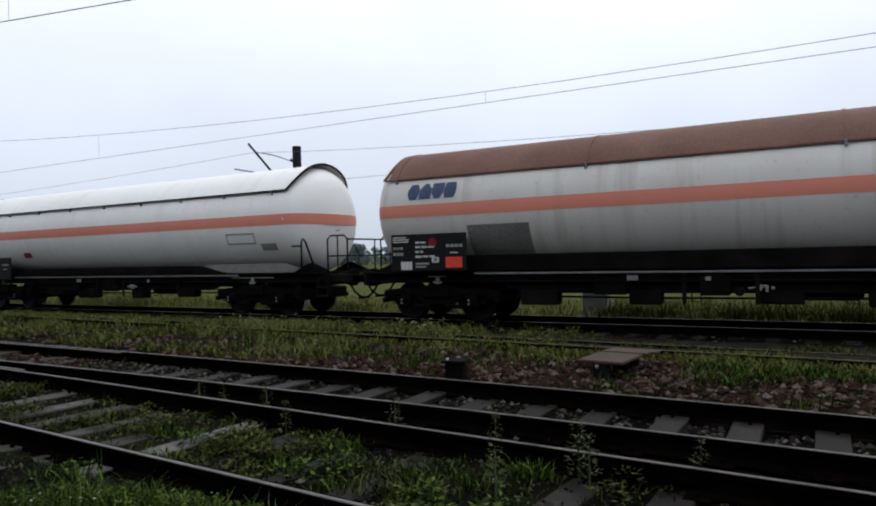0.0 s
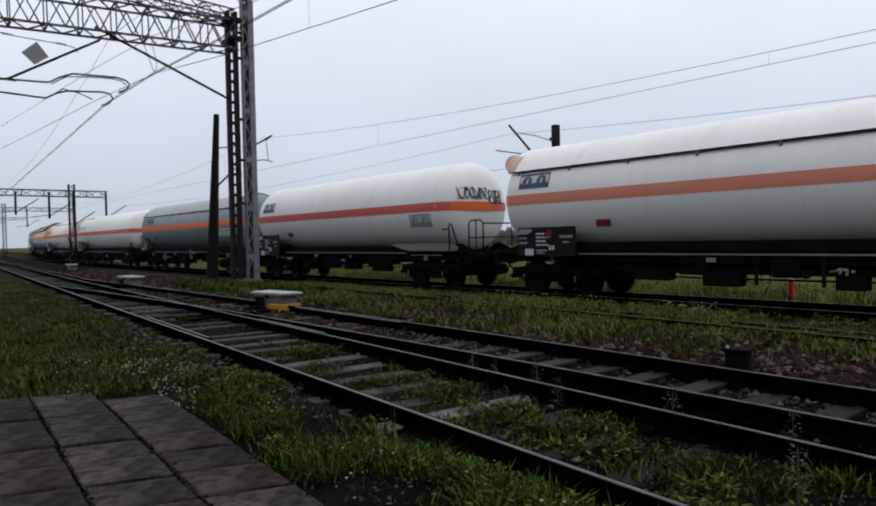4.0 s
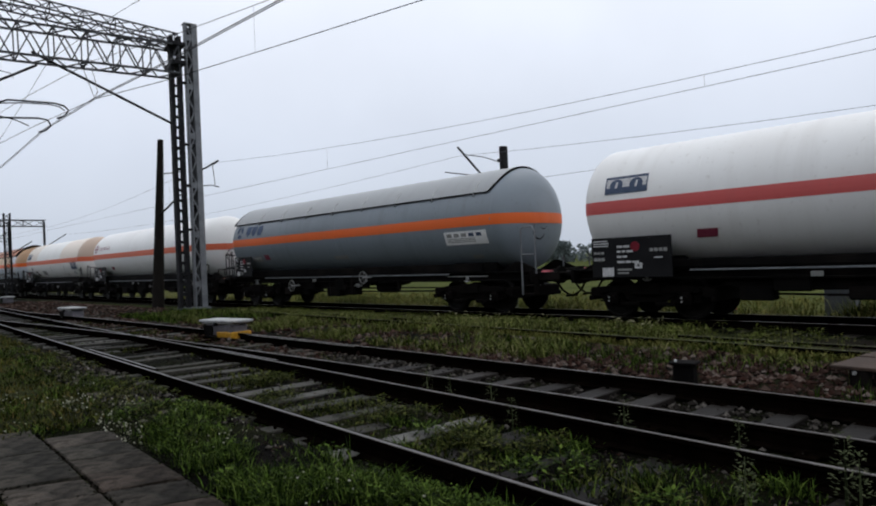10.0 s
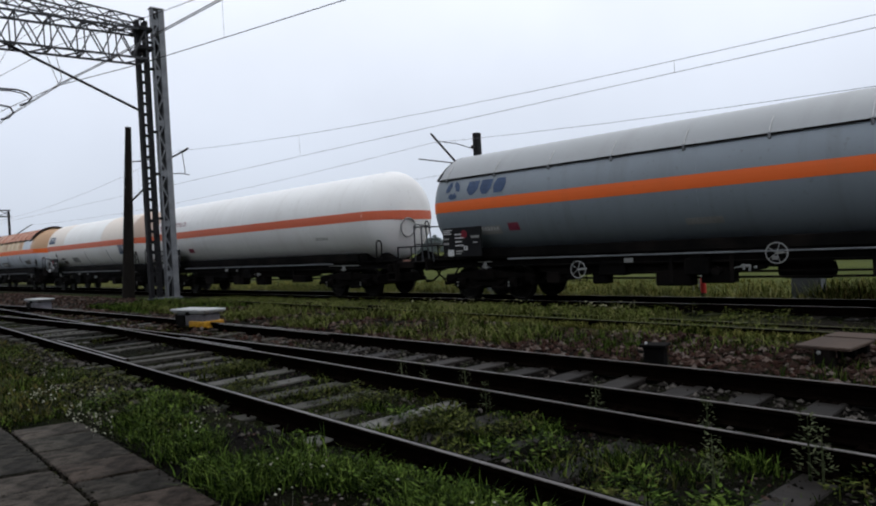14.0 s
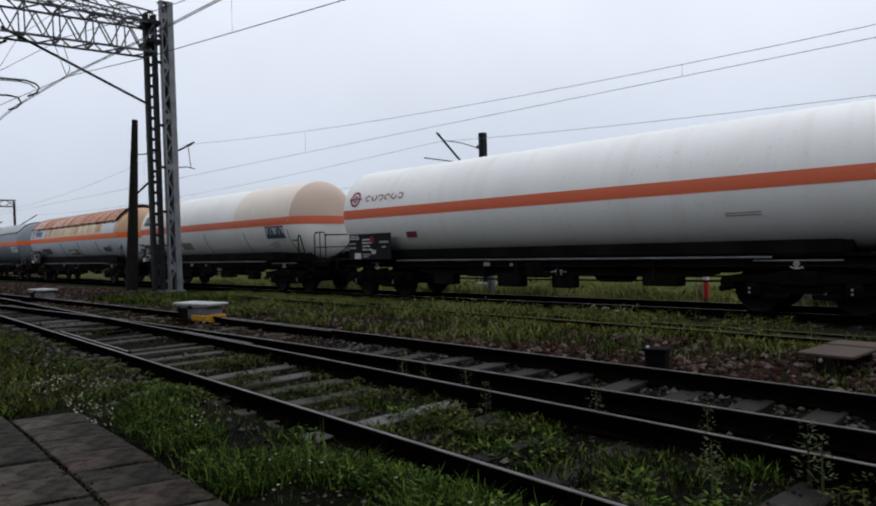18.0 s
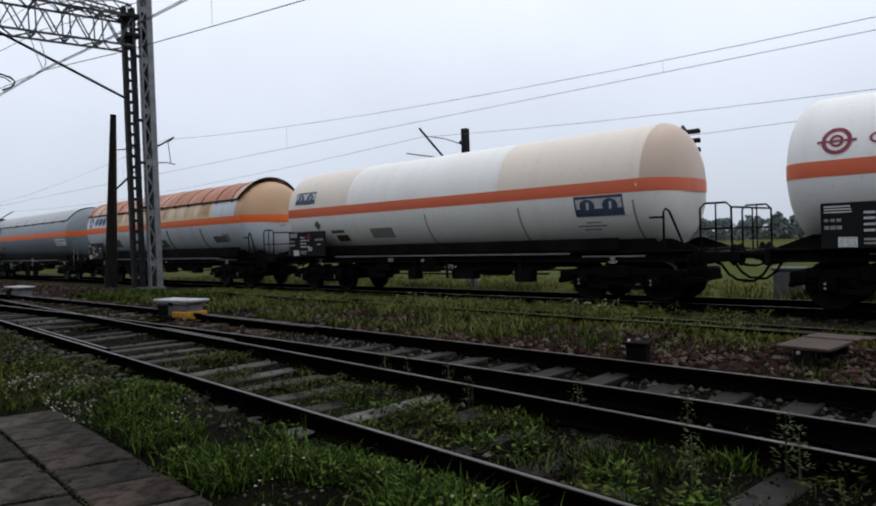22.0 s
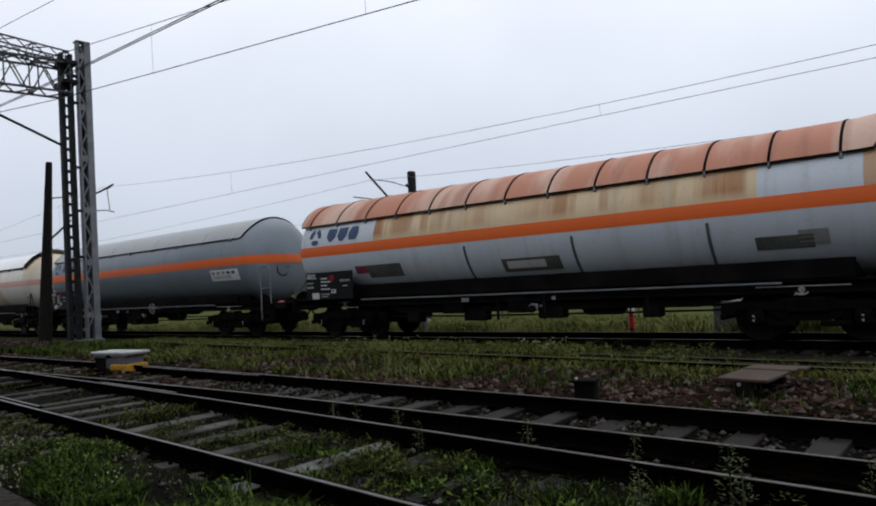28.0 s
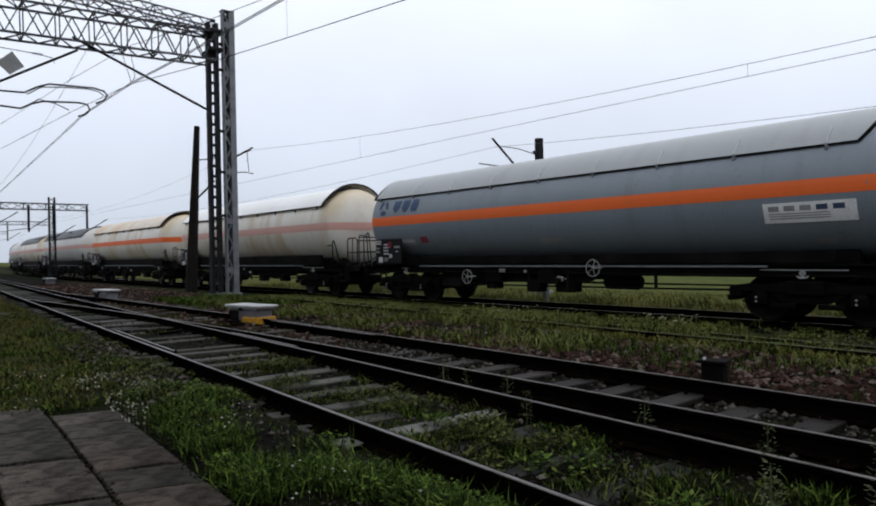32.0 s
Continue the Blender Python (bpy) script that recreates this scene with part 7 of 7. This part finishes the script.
# details of single wagons
def scribble(tank, half, y0, y1, z0, z1, cells, seed):
    """Spray-painted tag on the dished end: looping strokes with no readable sign."""
    rr = random.Random(seed)
    for c in range(cells):
        for r in (0.017, 0.010):
            a, b, ph = rr.choice((1.0, 1.5)), rr.choice((1.0, 1.5, 2.0)), rr.uniform(0, 6.28)
            pts = []
            for i in range(17):
                t = i / 16 * 5.2
                u = (c + 0.5 + 0.5 * math.cos(a * t + ph)) / cells
                v = 0.5 + 0.48 * math.sin(b * t + 0.6 * ph)
                pts.append(dome_point(y0 + (y1 - y0) * u, z0 + (z1 - z0) * v, half, 0.004))
            part("graffiti", Geo().tube(pts, r, 5), "graffiti", tank, "black spray-painted tag")


scribble(t3, h3, -1.0, 0.12, TZ + 0.20, TZ + 0.60, 4, 3)
scribble(t3, h3, 0.2, 0.85, TZ + 0.05, TZ + 0.52, 2, 5)
part("stripe_patch", dome_patch(h3, -1.22, 0.3, TZ - 0.16, TZ + 0.13, 0.014), "orange", t3, "fresh orange repaint on the stripe")
for z0, z1 in ((1.98, 2.02), (2.24, 2.28)):
    part("faded_marking", decal(h2, h2 - 2.87, h2 - 1.8, z0, z1, 0.010), "mark_faded", t2)
for x0 in (h2 - 2.87, h2 - 1.84):
    part("faded_marking", decal(h2, x0, x0 + 0.04, 2.02, 2.24, 0.010), "mark_faded", t2)
logo(t3, h3, "panel", h3 - 2.16, 1.98, 0.42, "mark_faded")
logo(t6, h6, "panel", h6 - 2.3, 1.98, 0.46)
for z0, x0, x1 in ((1.66, 2.2, 1.75), (1.74, 2.35, 1.6), (1.82, 2.1, 1.7)):
    part("faded_marking", decal(h6, h6 - x0, h6 - x1, z0, z0 + 0.035, 0.010), "mark_faded", t6)
for wg, lo, mt, lb in ((w4, 17.96, "buffer_red", "dusty red buffer sleeve"), (w8, 18.21, "buffer_red", "dusty red buffer sleeve"), (w5, 18.23, "brown", "rusty brown buffer sleeve")):
    for sd in (-1, 1):
        part("buffer_sleeve", Geo().cyl((0.03, 0, 0), (0.31, 0, 0), 0.125, 16), mt, wg, lb, at=pose(lo / 2 - 0.625, sd * 0.875, 1.05))
for tk, hf in ((t4, h4), (t8, h8)):
    pl = part("info_plate", decal(hf, hf - 2.55, hf - 0.90, TZ - 0.66, TZ - 0.28, 0.014, -1, 0, 5, 4), "plate_white", tk, "white plate with small markings")
    for k in range(5):
        part("plate_bar", decal(hf, hf - 2.45 + 0.29 * k, hf - 2.25 + 0.29 * k, TZ - 0.44, TZ - 0.34, 0.018, -1, 0, 1, 1), "mark_grey" if k < 3 else "mark_navy", pl)
    for k in range(3):
        part("plate_bar", decal(hf, hf - 2.45, hf - 1.35, TZ - 0.50 - 0.045 * k, TZ - 0.48 - 0.045 * k, 0.018, -1, 0, 3, 1), "mark_grey", pl)
    part("faded_patch", decal(hf, -0.35, 0.45, 1.72, 1.86, 0.010), "mark_grey", tk)
    part("faded_patch", decal(hf, hf - 1.75, hf - 1.35, 1.55, 1.66, 0.010), "mark_grey", tk)
    marking_board(tk.parent, -hf + 0.6, -hf + 2.0, 1.22, 2.02, 44 + len(tk.name), False)
    np_ = part("number_plate", decal(hf, -hf + 2.0, -hf + 2.7, 1.78, 2.0, 0.02, -1, 0, 3, 3), "mark_grey", tk)
    for k in range(6):
        part("plate_bar", decal(hf, -hf + 2.06 + 0.1 * k, -hf + 2.13 + 0.1 * k, 1.88, 1.97, 0.024, -1, 0, 1, 1), "mark_white", np_)
    part("hazard_plate", decal(hf, -hf + 2.95, -hf + 3.3, 1.85, 2.05, 0.012), "mark_wine", tk, "dark red hazard plate")
    part("manway_ring", Geo().lathe([(hf - 0.42, 0.27), (hf - 0.06, 0.27), (hf - 0.04, 0.24), (hf - 0.42, 0.24)], (0, -0.18, TZ - 0.35), "x", 20), "black", tk)
for x0, x1, z0, z1, mt in ((-5.52, -5.05, 1.86, 2.08, "mark_wine"), (-5.05, -3.75, 1.72, 2.08, "olive"), (-0.5, 1.1, 1.64, 1.96, "olive"), (-0.36, 0.7, 1.72, 1.9, "white"), (5.3, 6.3, 1.75, 2.0, "olive"), (6.05, 6.55, 1.8, 2.08, "mark_grey")):
    part("repaint_patch", decal(h7, x0, x1, z0, z1, 0.010 if mt != "white" else 0.016), mt, t7)
for x in (-1.50, 1.50, 4.47):
    part("strap", hoop(h7, x, 1.75, 2.75, TR + 0.0, 0.06, 0.02, 16), "dark_sheet", t7)
    part("strap", hoop(h7, x, -2.75, -1.75, TR + 0.0, 0.06, 0.02, 16), "dark_sheet", t7)
for x in (-0.05, 3.2, 6.3):
    part("strap", hoop(h6, x, -2.6, -1.8, TR, 0.04, 0.015, 16), "mark_grey", t6)
for x0, x1, z0, z1, mt in ((-h6 + 2.85, -h6 + 3.45, 1.62, 1.82, "rust_plate"), (-h6 + 2.7, -h6 + 3.35, 1.88, 1.98, "olive"), (-h6 + 4.6, -h6 + 5.6, 1.68, 1.98, "mark_grey")):
    part("repaint_patch", decal(h6, x0, x1, z0, z1, 0.010), mt, t6)
dm = 0.17
part("hazard_plate", Geo().add([shell_point(-h6 + 2.1 + a, 2.17 + b, h6, 0.012, -1) for a, b in ((-dm, 0), (0, -dm), (dm, 0), (0, dm))], [(0, 1, 2, 3)]), "olive", t6, "dark diamond hazard plate")
part("hose_ring", Geo().tube([dome_point(-0.12 + 0.30 * math.cos(t), TZ - 0.42 + 0.30 * math.sin(t), h5, 0.03) for t in [2 * math.pi * i / 24 for i in range(25)]], 0.024, 6), "mark_grey", t5, "grey hose ring on the tank end")
for z in (1.95, 2.0):
    part("marking", decal(h5, h5 - 3.4, h5 - 2.7, z, z + 0.02, 0.010), "mark_grey", t5)


# ---- motion of the train ----
def run(t):
    """Metres that the train has gone after t seconds."""
    return 3.453 * t - 0.0127 * t * t / 2 + 0.0017 * t ** 3 / 6


def motions():
    times = [0.5 * i for i in range(65)]
    for w, s0, sets in CARS:
        rows = []
        for t in times:
            x, y, h = along(s0 + run(t))
            rows.append((t, pose(x, y, RAIL_Z, 0, 0, math.degrees(h))))
        walk(w, rows)
    fine = [i * 4 / 30 for i in range(241)]
    for w, s0, sets in CARS:
        for k, ws in enumerate(sets):
            ax = -0.9 if k % 2 == 0 else 0.9
            walk(ws, [(t, pose(ax, 0, WHEEL_R, 0, math.degrees(run(t) / WHEEL_R) % 360, 0)) for t in fine])


motions()
